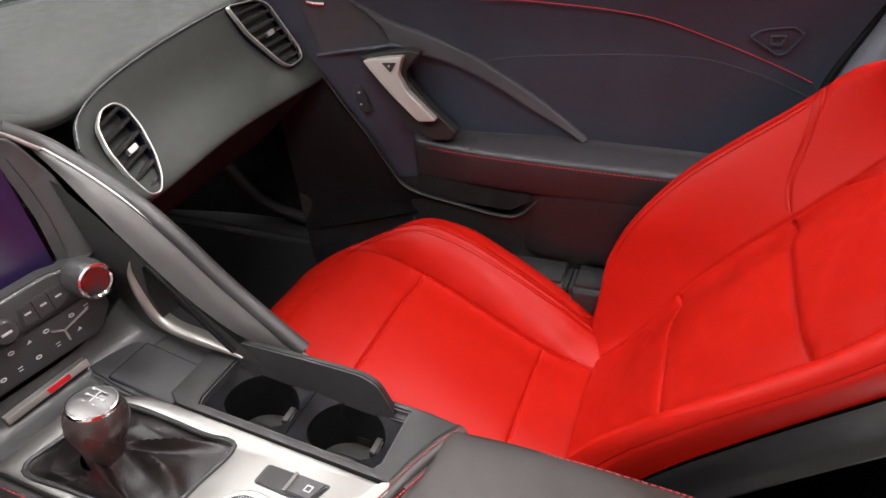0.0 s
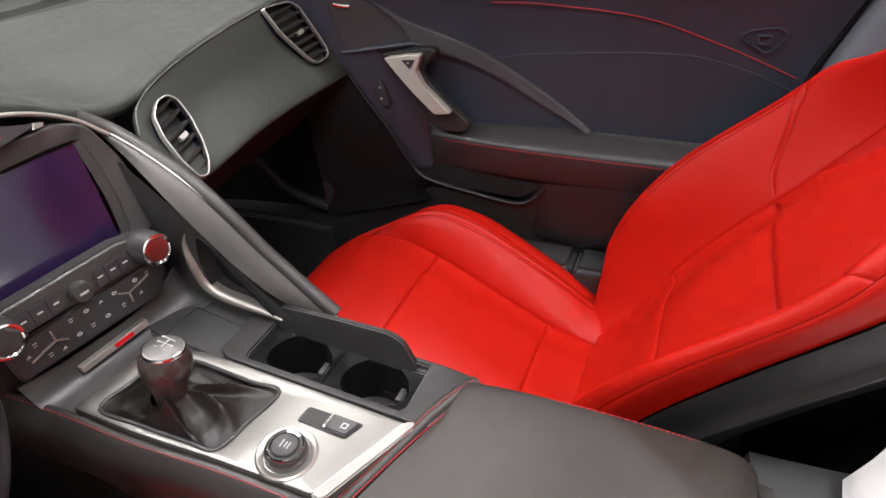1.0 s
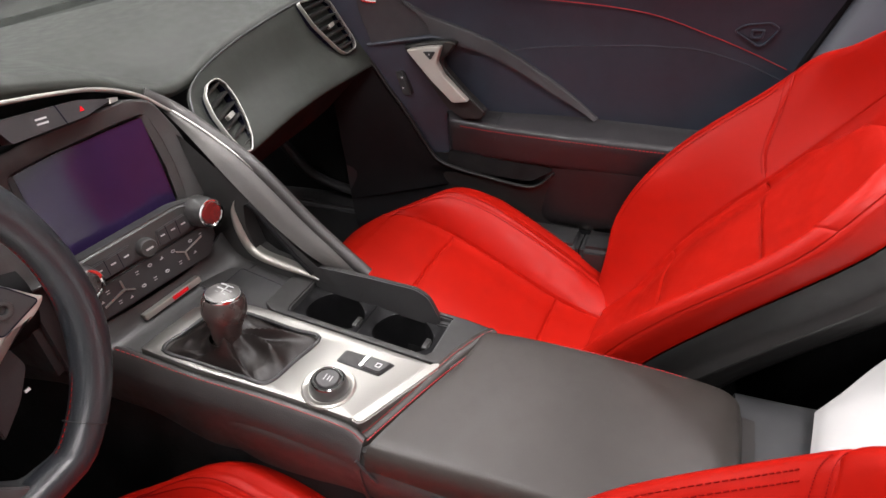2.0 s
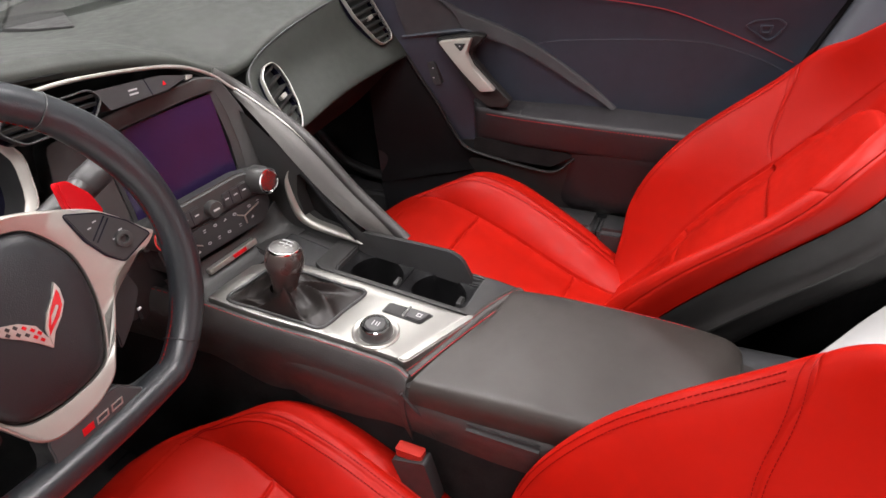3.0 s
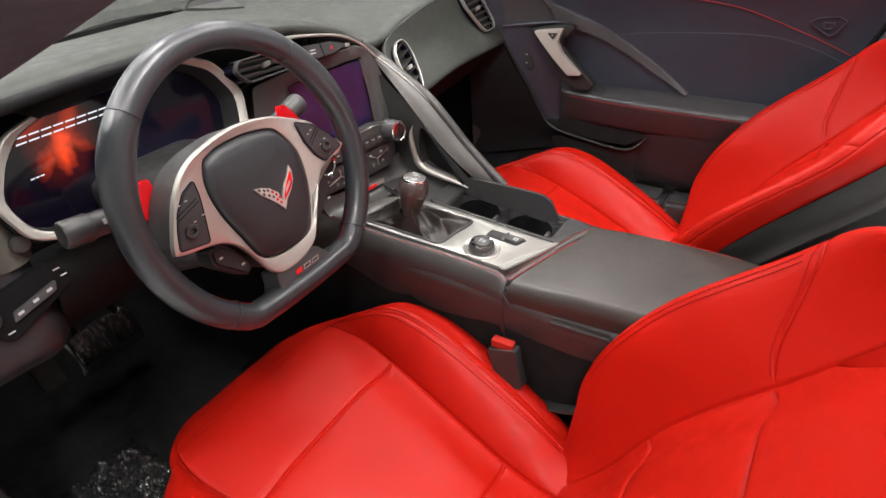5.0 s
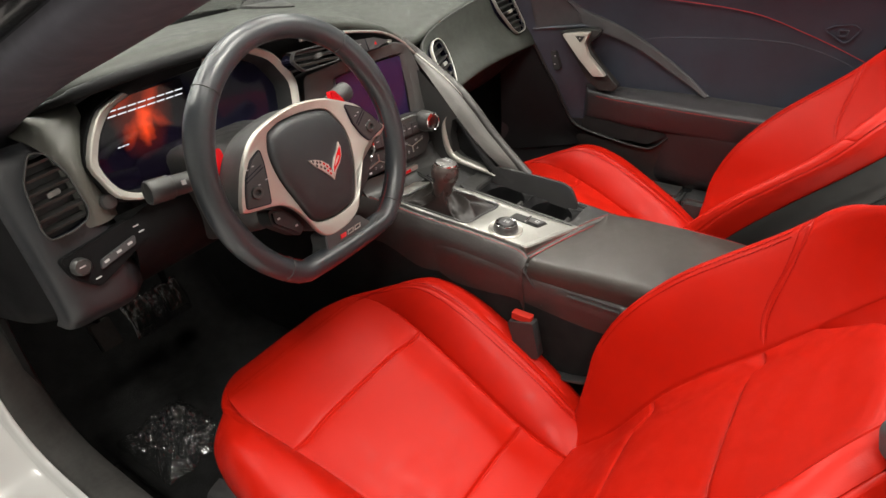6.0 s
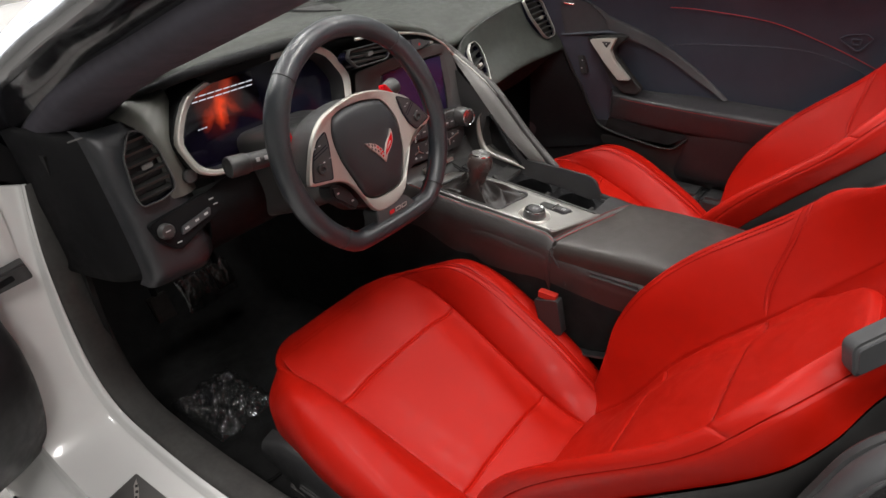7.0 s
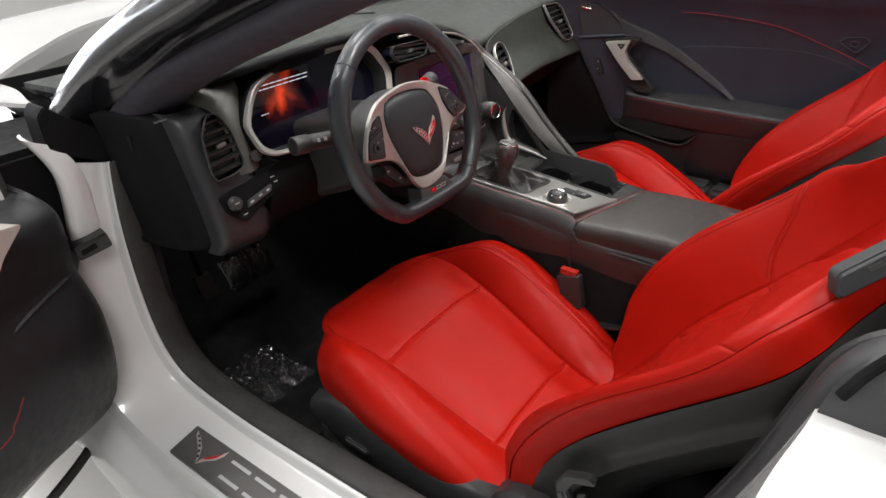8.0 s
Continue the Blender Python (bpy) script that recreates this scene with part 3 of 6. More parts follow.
LOWS = (mm((66, -46), (84, -22), (100, -14), (104, -38), (84, -60), (58, -78)), mm((-97, -30), (-79, -34), (-65, -47), (-52, -74), (-65, -82), (-99, -50)))
for sw, (kx, ky, gx, gy, hx, hy), low in zip(PADS, SWITCHES, LOWS):
    panel = part("spoke_switch", slab(WP, rounded(sw, 0.003, 3), 0.004, 0.0148, 0.0012), BUTTON, wheel, "charcoal spoke switch pad")
    part("pad_gap", ring(WP, [tuple(p) for p in inset(rounded(sw, 0.003, 3), -0.0012)], rounded(sw, 0.003, 3), 0.008, 0.0141, 0.0003), GLASS_BLACK, wheel)
    o = [(kx / 1000 + 0.0085 * math.cos(q * math.pi / 8), ky / 1000 + 0.0078 * math.sin(q * math.pi / 8)) for q in range(16)]
    part("rocker", ring(WP, o, [tuple(p) for p in inset(o, 0.0045)], 0.0145, 0.0180, 0.001), SATIN, panel)
    d = Vector((hx - gx, hy - gy)).normalized()
    e = Vector((-d.y, d.x)) * 0.0006
    for off in (0, 0.004):
        g, h = Vector((gx, gy)) / 1000 + e * off / 0.0006, Vector((hx, hy)) / 1000 + e * off / 0.0006
        part("button_gap", slab(WP, [g + e, h + e, h - e, g - e], 0.0142, 0.0152), GLASS_BLACK, panel)
    for u, w in ((0.35, 0.016), (0.65, 0.014), (0.4, -0.018), (0.8, -0.020)):
        c = Vector((gx, gy)).lerp(Vector((hx, hy)), u) / 1000 + (e / 0.0006) * w * (1 if kx < 0 else 1) * 0.7
        if abs(c.x) < 0.128:
            part("print", slab(WP, [(c.x - 0.0018, c.y - 0.0006), (c.x + 0.0018, c.y - 0.0006), (c.x + 0.0018, c.y + 0.0006), (c.x - 0.0018, c.y + 0.0006)], 0.0144, 0.0153), MARK, panel)
    lp = part("lower_switch", slab(WP, rounded(low, 0.006, 3), -0.03, 0.000, 0.004), TRIMBLACK, wheel, "black lower spoke switch pad")
    cx, cy = sum(p[0] for p in low) / 6, sum(p[1] for p in low) / 6
    for dx, dy in ((-0.012, 0.008), (0.010, -0.012)):
        part("print", slab(WP, [(cx + dx - 0.0022, cy + dy - 0.0012), (cx + dx + 0.0022, cy + dy - 0.0012), (cx + dx + 0.0022, cy + dy + 0.0012), (cx + dx - 0.0022, cy + dy + 0.0012)], -0.0005, 0.0008), MARK, lp)
for s in (-1, 1):
    shape = mm((113, 48), (116, 73), (127, 71), (141, 50), (144, 28), (118, 32)) if s > 0 else mm((92, 36), (94, 60), (106, 60), (122, 40), (128, 16), (104, 22))
    pdl = rounded([(s * a, b) for a, b in shape], 0.004, 3)
    part("shift_paddle", slab(WP, pdl, -0.062, -0.052, 0.003), REDPAINT, wheel, "glossy red shift paddle")
spoke = rounded(mm((-38, -94), (32, -94), (40, -104), (54, -119), (84, -121), (62, -142), (-62, -142), (-52, -130), (-40, -112)), 0.006, 3)
low_spoke = part("lower_spoke", slab(WP, spoke, -0.020, 0.0125, 0.004, 3), GREYPL, wheel, "satin dark grey lower spoke")
part("badge_bar", slab(WP, mm((-14, -112), (-3, -112), (-1, -106), (-12, -106)), 0.0115, 0.0137, 0.0004), REDPAINT, low_spoke, "red badge block")
for a in (0.001, 0.016):
    o = [(a - 0.001, -0.112), (a + 0.011, -0.112), (a + 0.0135, -0.106), (a + 0.0015, -0.106)]
    part("badge_bar", ring(WP, o, [tuple(p) for p in inset(o, 0.0016)], 0.0115, 0.0137, 0.0003), SILVER, low_spoke, "silver badge outline")
# plain winged shapes in the badge's colours
LEFTW = mm((-25, 10), (-14, 7), (-4, 2), (5, -7), (8, -24), (6, -30), (0, -21), (-9, -10), (-18, -1))
RIGHTW = mm((35, 15), (36, 8), (33, -3), (25, -12), (14, -20), (6, -30), (9, -14), (17, -3), (27, 5))
for poly in (LEFTW, RIGHTW):
    part("emblem", slab(WP, poly, 0.012, 0.0212, 0.0006), SILVER, airbag, "small red and chrome winged emblem")
part("emblem_field", slab(WP, mm((33, 9), (33, 5), (30, -4), (23, -11), (13, -17), (9, -20), (12, -13), (19, -4), (27, 4)), 0.0205, 0.0217), REDPAINT, airbag)
part("emblem_mark", slab(WP, mm((26, -1), (27, -3), (20, -9), (14, -13), (18, -7)), 0.0212, 0.0222), SILVER, airbag)
for x, y in mm((-19, 6), (-13, 3), (-15, -1), (-8, 1), (-9, -5), (-3, -3), (-4, -9), (1, -8), (0, -14), (4, -13), (3, -19)):
    part("emblem_check", slab(WP, [(x - 0.0019, y + 0.0008), (x - 0.0003, y - 0.0021), (x + 0.0019, y - 0.0008), (x + 0.0003, y + 0.0021)], 0.0205, 0.0217), REDPAINT if x > -0.004 else BUTTON, airbag)

column = thing("steering_column", WP(0, -0.02, -0.2), "black plastic steering column shroud with two stalks", "steering column")
rows = []
for h, w, t, b in ((-0.045, 0.045, 0.03, -0.06), (-0.06, 0.062, 0.042, -0.075), (-0.12, 0.075, 0.055, -0.085), (-0.20, 0.085, 0.062, -0.095), (-0.27, 0.09, 0.065, -0.10)):
    rows.append([WP(*p, h) for p in rounded([(w, t), (-w, t), (-w * 0.8, b), (w * 0.8, b)], 0.03, 4)])
part("shroud", grid(rows, True, True), SATIN, column)
for s, m in ((-1, "left"), (1, "right")):
    dv = 0.021 if s > 0 else 0.0
    a, b = WP(s * 0.06, 0.022 + dv * 0.3, -0.088), WP(s * 0.176, 0.036 + dv, -0.094)
    stalk = part("stalk", tube([a, a.lerp(b, 0.5), b], [0.0115, 0.0135, 0.0145], 18), PLASTIC, column, "black column stalk with pale print")
    d = (b - a).normalized()
    part("stalk_end", lathe(b, d, [(0.0142, -0.020), (0.0158, -0.017), (0.0158, 0.009), (0.0146, 0.0115), (0.0128, 0.0115), (0.0124, 0.0095), (0.0, 0.0095)], 28), PLASTIC, stalk)
    for f in (0.62, 0.74):
        c = a.lerp(b, f) + WP.n * 0.0138 + WP.v * 0.002
        part("print", slab(Plane(c, d, WP.v), [(-0.003, -0.003), (0.003, -0.003), (0.003, 0.003), (-0.003, 0.003)], -0.001, 0.0006), MARK, stalk)


# ---- the centre console ----
SLOPE = Plane((0, 0, 0.603), (1, 0, 0), (0, 1, 0.09))
console = thing("centre_console", (0, 0.0, 0.2), "black leather-trimmed centre console with red stitching between the seats", "centre console")
rows = []
for y, wt, wb, zt in ((-0.36, 0.100, 0.098, 0.575), (-0.30, 0.103, 0.100, 0.58), (-0.10, 0.106, 0.102, 0.582), (0.05, 0.103, 0.104, 0.592), (0.20, 0.109, 0.110, 0.606), (0.33, 0.108, 0.108, 0.622), (0.45, 0.110, 0.110, 0.635), (0.60, 0.114, 0.114, 0.64)):
    rows.append([V(-wb, y, 0.17), V(-wb, y, 0.40), V(-wb * 0.99, y, zt - 0.10), V(-wt - 0.010, y, zt - 0.03), V(-wt, y, zt - 0.006), V(-wt + 0.012, y, zt), V(0, y, zt), V(wt - 0.012, y, zt), V(wt, y, zt - 0.006), V(wt + 0.010, y, zt - 0.03), V(wb * 0.99, y, zt - 0.10), V(wb, y, 0.40), V(wb, y, 0.17)])
shell = sheet([[r[c] for r in rows] for c in range(13)], 49, 60)
bmesh.ops.delete(shell, geom=[f for f in shell.faces if f.calc_center_median().z > 0.5 and 0.034 < f.calc_center_median().x < 0.112 and 0.004 < f.calc_center_median().y < 0.236], context="FACES")
part("body", shell, LEATHER, console)
side = [V(-0.1245, 0.60, 0.628), V(-0.126, 0.33, 0.609), V(-0.117, 0.20, 0.594), V(-0.113, 0.06, 0.580)]
edge_run = [V(-0.0945, 0.046, 0.588), V(-0.082, 0.034, 0.592), V(-0.05, 0.019, 0.597), V(0.0, 0.001, 0.600), V(0.05, -0.016, 0.602), V(0.09, -0.034, 0.602), V(0.113, -0.045, 0.597)]
top_edge = [V(-0.118, 0.60, 0.655), V(-0.1045, 0.38, 0.642), V(-0.1015, 0.26, 0.6315), V(-0.0945, 0.17, 0.6235), V(-0.0915, 0.11, 0.618), V(-0.0905, 0.052, 0.612), V(-0.0935, 0.030, 0.602)]
flank = sheet([[p + V(0.005, 0, -0.005) for p in top_edge], top_edge, [p + V(-0.008, 0, -0.004) for p in top_edge], [p + V(-0.019, 0, -0.024) for p in top_edge], [p + V(-0.020, 0, -0.055) for p in top_edge], [p + V(-0.013, 0, -0.10) for p in top_edge], [p + V(-0.006, 0, -0.16) for p in top_edge]], 24, 60)
part("flank", solid(flank, 0.003), LEATHER, console, "smooth black leather console flank")
part("red_stitching", stitches([p + V(-0.0045, 0, -0.0008) for p in top_edge], 110, r=0.0007), RED_THREAD, console, "red thread along the console edge")
part("front_roll", tube(edge_run, 0.0105, 12, n=50), LID, console, "padded black leather console edge")
part("side_seam", tube([V(-0.1165, 0.030, 0.592), V(-0.1155, 0.018, 0.572), V(-0.109, 0.004, 0.545), V(-0.1055, -0.004, 0.515)], 0.0022, 8, n=16), PLASTIC, console)
part("red_stitching", stitches([p + V(-0.002, 0, 0.0108) for p in edge_run], 90, r=0.0005), RED_THREAD, console, "red thread before the armrest")
# armrest lid
lid_rows = []
for y, w, z in ((-0.345, 0.085, 0.588), (-0.335, 0.098, 0.607), (-0.30, 0.101, 0.618), (-0.20, 0.104, 0.621), (-0.10, 0.106, 0.619), (-0.04, 0.106, 0.613)):
    lid_rows.append([V(-w - 0.004, y, z - 0.045), V(-w - 0.006, y, z - 0.022), V(-w, y, z - 0.006), V(-w + 0.012, y, z - 0.0005), V(-w * 0.5, y, z + 0.0025), V(0, y, z + 0.0035), V(w * 0.5, y, z + 0.0025), V(w - 0.012, y, z - 0.0005), V(w, y, z - 0.006), V(w + 0.006, y, z - 0.022), V(w + 0.004, y, z - 0.045)])
lid_rows.append([V(p.x, 0.022 - 0.075 * (p.x + 0.11) / 0.22, p.z - 0.004) for p in lid_rows[-1]])
cols = [[r[c] for r in lid_rows] for c in range(11)]
lid = part("armrest_lid", sheet(cols, 44, 40), LID, console, "smooth black leather armrest lid")
front = [V(-0.098, 0.024, 0.6065), V(-0.05, 0.006, 0.610), V(0.0, -0.012, 0.611), V(0.05, -0.032, 0.611), V(0.085, -0.05, 0.610), V(0.0995, -0.085, 0.6135), V(0.101, -0.15, 0.618), V(0.098, -0.25, 0.6185), V(0.095, -0.31, 0.614)]
part("red_stitching", stitches(front, 110, r=0.0009), RED_THREAD, lid, "red thread round the armrest lid")
part("latch", block((-0.1185, -0.15, 0.556), (-0.106, -0.05, 0.570), 0.005), PLASTIC, lid, "black lid latch")
# silver shifter plate
plate_o = mm((26, 2), (27, 120), (27, 240), (25, 275), (8, 318), (-10, 338), (-60, 344), (-98, 346), (-97, 260), (-90, 170), (-87, 110), (-85, 50))
hole = mm((8, 152), (8, 190), (9, 250), (7, 285), (0, 300), (-12, 310), (-50, 315), (-88, 317), (-87, 260), (-84, 200), (-80, 167), (-40, 158))
plate_dense = rounded(plate_o, 0.004, 2)
hole_dense = rounded(hole, 0.004, 2)
plate = part("shifter_plate", ring(SLOPE, plate_dense, hole_dense, -0.004, 0.009, 0.003), BRUSHED, console, "brushed silver shifter surround", sharp=30)
part("rear_lip", slab(SLOPE, rounded(mm((27, 3), (-86, 51), (-88, 42), (-84, 36), (24, -9), (30, -6)), 0.003, 3), -0.014, 0.0105, 0.004, 3), BRUSHED, plate)
trim_line = [SLOPE(x, y, 0.0085) for x, y in hole]
part("boot_frame", tube(trim_line, 0.0028, 8, True, 60), PLASTIC, plate)
# gaiter with folds, sinking from its frame to the lever
gc = Vector((-0.059, 0.240))
FOLDS = ((0.15, 9, 0.5), (0.95, 13, 0.9), (1.75, 8, -0.3), (2.55, 12, 0.6), (3.4, 9, -0.5), (4.1, 14, 0.7), (4.85, 9, -0.4), (5.6, 13, 0.5))
rows = []
for j in range(25):
    f = j / 24
    hgt = 0.004 + 0.012 * min(1, f * 3) + 0.012 * f + 0.030 * max(0, f - 0.55) ** 1.5
    row = []
    for k in range(144):
        a = 2 * math.pi * k / 144
        q = at_index([Vector((*h, 0)) for h in hole], len(hole) * k / 144, True)
        e = Vector((q.x, q.y)).lerp(gc + (Vector((q.x, q.y)) - gc).normalized() * 0.0175, f ** 0.85)
        fold = -10.0 + 2 * math.sin(a * 9 - 5 * f)
        for ang, amp, tw in FOLDS:
            d = (a - ang - tw * f + math.pi) % (2 * math.pi) - math.pi
            fold += 3.0 * amp * math.exp(-abs(d / 0.15) ** 1.4) * (0.45 + 0.55 * f)
        row.append(SLOPE(e.x, e.y, hgt + 0.001 * fold * math.sin(math.pi * f) ** 0.8 * (1 - 0.4 * f)))
    rows.append(row)
part("gaiter", grid(rows, True), BOOTSKIN, console, "black leather shifter gaiter with soft folds", sharp=70)
lever = thing("gear_lever", SLOPE(gc.x, gc.y, 0.02), "black leather gear knob with a polished cap", "gear lever")
ax = V(0.13, -0.13, 1).normalized()
o = SLOPE(-0.0590, 0.2400, 0.010)
part("collar", lathe(o, ax, [(0.0180, -0.012), (0.0185, 0.0), (0.0185, 0.008), (0.0165, 0.011)], 30), SATIN, lever)
part("collar_ring", lathe(o, ax, [(0.0168, 0.008), (0.0182, 0.010), (0.0176, 0.013), (0.016, 0.014)], 30), CHROME, lever)
knob = part("knob", lathe(o, ax, [(0.0155, 0.0122), (0.0160, 0.0171), (0.0166, 0.0268), (0.0190, 0.0415), (0.0235, 0.0549), (0.0262, 0.0647), (0.0258, 0.0744), (0.0235, 0.0830), (0.020, 0.0872)], 36), KNOBSKIN, lever, "brown-black leather gear knob")
part("cap_ring", lathe(o, ax, [(0.0212, 0.0856), (0.0214, 0.0872), (0.0206, 0.0890), (0.0195, 0.0893)], 36), CHROME, knob)
cap = part("cap", lathe(o, ax, [(0.0200, 0.0817), (0.0200, 0.0891), (0.015, 0.0908), (0.0, 0.0915)], 36), STEEL, knob, "polished cap with the shift pattern")
kp = Plane(o + ax * 0.0905, (1, 0, 0), V(0, 1, 0.13))
for poly in ([(-0.011, -0.0005), (0.011, -0.0005), (0.011, 0.0005), (-0.011, 0.0005)], *[[(x - 0.0004, -0.007), (x + 0.0004, -0.007), (x + 0.0004, 0.007), (x - 0.0004, 0.007)] for x in (-0.0105, -0.0035, 0.0035, 0.0105)]):
    part("shift_pattern", slab(kp, poly, -0.0005, 0.0012), MARK, cap)
for k, (x, y) in enumerate(((-0.0105, 0.0085), (-0.0105, -0.0085), (-0.0035, 0.0085), (-0.0035, -0.0085), (0.0035, 0.0085), (0.0035, -0.0085), (0.0105, 0.0085))):
    part("shift_number", slab(kp, [(x - 0.001, y - 0.0012), (x + 0.001, y - 0.0012), (x + 0.001, y + 0.0012), (x - 0.001, y + 0.0012)], -0.0008, 0.0009), MARK, cap)
# drive mode dial
o = SLOPE(-0.056, 0.098, 0.009)
up = SLOPE.n
dial = thing("drive_mode_dial", o, "round black rotary dial with a silver collar on the console", "dial")
part("collar", lathe(o, up, [(0.0320, -0.002), (0.0318, 0.0015), (0.0300, 0.0030), (0.0255, 0.0015), (0.0225, -0.001)], 40), SILVER, dial, "dished silver collar")
part("skirt", lathe(o, up, [(0.0228, -0.001), (0.0226, 0.004), (0.0208, 0.0115), (0.0195, 0.0128), (0.0, 0.0128)], 40), SATIN, dial)
cap = part("cap", lathe(o, up, [(0.0140, 0.0120), (0.0140, 0.0148), (0.0128, 0.0160), (0.0, 0.0164)], 40), BUTTON, dial)
part("cap_ring", lathe(o, up, [(0.0196, 0.0122), (0.0192, 0.0142), (0.0180, 0.0152), (0.0152, 0.0146), (0.0144, 0.0126)], 40), DARK_MIRROR, dial, "polished ring")
dp = Plane(o + up * 0.0162, (1, 0, 0), (0, 1, 0.09))
for y, w in ((0.003, 0.009), (-0.0015, 0.007), (-0.005, 0.008)):
    part("print", slab(dp, [(-w / 2, y - 0.0006), (w / 2, y - 0.0006), (w / 2, y + 0.0006), (-w / 2, y + 0.0006)], -0.001, 0.0004), MARK, cap)
# parking brake switch
brake = thing("parking_brake_switch", SLOPE(-0.003, 0.075, 0.009), "black parking brake switch in a recessed bezel on the silver plate", "switch")
well = rounded(mm((6, 42), (4, 110), (-18, 112), (-19, 52)), 0.004, 3)
part("bezel", slab(SLOPE, well, 0.004, 0.0102, 0.001), PLASTIC, brake)
part("finger_well", slab(SLOPE, rounded(mm((4, 78), (3, 107), (-16, 109), (-16, 80)), 0.003, 3), 0.0095, 0.0106), DECK, brake)
rock = part("rocker", slab(SLOPE, rounded(mm((4, 45), (4, 75), (-16, 77), (-17, 53)), 0.003, 3), 0.008, 0.0135, 0.002), BUTTON, brake)
part("chrome_edge", slab(SLOPE, mm((4, 75), (4, 78.5), (-16, 80.5), (-16, 77)), 0.009, 0.0155, 0.001), CHROME, rock)
part("print", ring(SLOPE, mm((-3, 55), (-3, 62), (-10, 63), (-10, 56)), mm((-4.2, 56.2), (-4.2, 60.8), (-8.8, 61.8), (-8.8, 57.2)), 0.013, 0.0141), MARK, rock)
# cup holders with a raised cover
cups = thing("cup_holder", SLOPE(0.068, 0.12, -0.05), "twin black cup holders with the side cover flipped up", "cup holder")
rim_in, rim_out = [], []
for k in range(64):
    c, q = math.cos(2 * math.pi * (k + 0.5) / 64), math.sin(2 * math.pi * (k + 0.5) / 64)
    for rim_list, x0, x1, y0, y1 in ((rim_in, .0365, .0385, .108, .106), (rim_out, .0445, .0450, .165, .140)):
        far = min((x1 if c > 0 else x0) / abs(c), (y1 if q > 0 else y0) / abs(q))
        rim_list.append((0.0745 + far * c, 0.119 + far * q))
part("console_top", ring(SLOPE, rim_out, rim_in, -0.03, 0.0066, 0.0016), DECK, console, "dark plastic console top round the cup holders")
part("inner_frame", ring(SLOPE, rim_in, [tuple(p) for p in inset(rim_in, 0.0022)], -0.02, 0.0045, 0.0008), PLASTIC, cups)
for cy, y0, y1 in ((0.172, 0.1215, 0.2245), (0.068, 0.0115, 0.1205)):
    inner, outer = [], []
    for k in range(48):
        t = 2 * math.pi * (k + 0.5) / 48
        c, q = math.cos(t), math.sin(t)
        inner.append((0.0750 + 0.0335 * c, cy + 0.0425 * q))
        far = min((0.0375 if c > 0 else 0.0365) / abs(c), ((y1 - cy) if q > 0 else (cy - y0)) / abs(q))
        outer.append((0.0745 + far * c, cy + far * q))
    # the web sags towards the cup's long sides, so its lip is scalloped
    dip = [0.004 + 0.007 * abs(math.sin(2 * math.pi * (k + 0.5) / 48)) ** 2 for k in range(48)]
    rows = [[SLOPE(*p, -0.016) for p in outer], [SLOPE(*p, -0.003) for p in outer], [SLOPE(*Vector(o).lerp(Vector(p), 0.8), -d) for o, p, d in zip(outer, inner, dip)], [SLOPE(*p, -d - 0.0015) for p, d in zip(inner, dip)]]
    rows += [[SLOPE(0.075 + (p[0] - 0.075) * rr, cy + (p[1] - cy) * rr, h) for p in inner] for h, rr in ((-0.020, 0.985), (-0.045, 0.96), (-0.072, 0.93))]
    # The wall is blacker than the deck, its inner shade painted in.
    part("cup", grid(rows, True), BLACK_SHADE, cups, "scalloped black cup well with its shade put into the colour")
    part("cup_mat", lathe(SLOPE(0.0745, cy, -0.076), SLOPE.n, [(0.040, -0.002), (0.040, 0.003), (0.030, 0.004), (0.0, 0.004)], 32), RUBBER, cups, "ribbed black rubber mat")
    for dx in (-0.014, -0.005, 0.004, 0.013):
        part("mat_rib", slab(Plane(SLOPE(0.0745 + dx, cy, -0.072), (1, 0, 0), (0, 1, 0.09)), [(-0.0012, -0.022), (0.0012, -0.022), (0.0012, 0.022), (-0.0012, 0.022)], 0, 0.0015), PLASTIC, cups)
    part("grip_tab", slab(Plane(SLOPE(0.0745, cy - 0.036, -0.022), (1, 0, 0), SLOPE.n), rounded([(-0.010, -0.016), (0.010, -0.016), (0.010, 0.010), (-0.010, 0.010)], 0.003, 3), -0.004, 0.004, 0.002), DECK, cups, "sprung grip tab")
fp = Plane((0.1125, 0.0, 0.603), (0, 1, 0.09), (0.10, 0, 1))
cover = rounded([(0.218, -0.006), (0.220, 0.024), (0.216, 0.030), (0.13, 0.036), (0.066, 0.039), (0.047, 0.032), (0.028, 0.002), (0.028, -0.010)], 0.008, 4)
flap = part("cover", slab(fp, cover, -0.003, 0.004, 0.002, 3), DECK, cups, "hinged black cup holder cover standing open")
part("cover_pad", slab(fp, inset(cover, -0.0005)[::-1], -0.0068, -0.0035, 0.001), PLASTIC, flap)
part("hinge", block((0.104, 0.014, 0.594), (0.1185, 0.034, 0.6035), 0.002), PLASTIC, cups)
# storage hatch ahead of the lever
hatch = thing("console_hatch", SLOPE(0.059, 0.294, 0.01), "small square black storage hatch on the console", "hatch")
hp = Plane((0.059, 0.294, 0.630), (1, 0, 0), (0, 1, 0.22))
part("surround", slab(hp, rounded([(0.062, -0.066), (0.062, 0.075), (-0.029, 0.085), (-0.036, 0.02), (-0.036, -0.02), (-0.031, -0.062)], 0.006, 3), -0.05, -0.0015, 0.003), SATIN, hatch)
part("door", slab(hp, rounded([(0.028, -0.042), (0.028, 0.042), (-0.028, 0.042), (-0.028, -0.042)], 0.004, 3), -0.004, 0.0006, 0.001), PLASTIC, hatch)
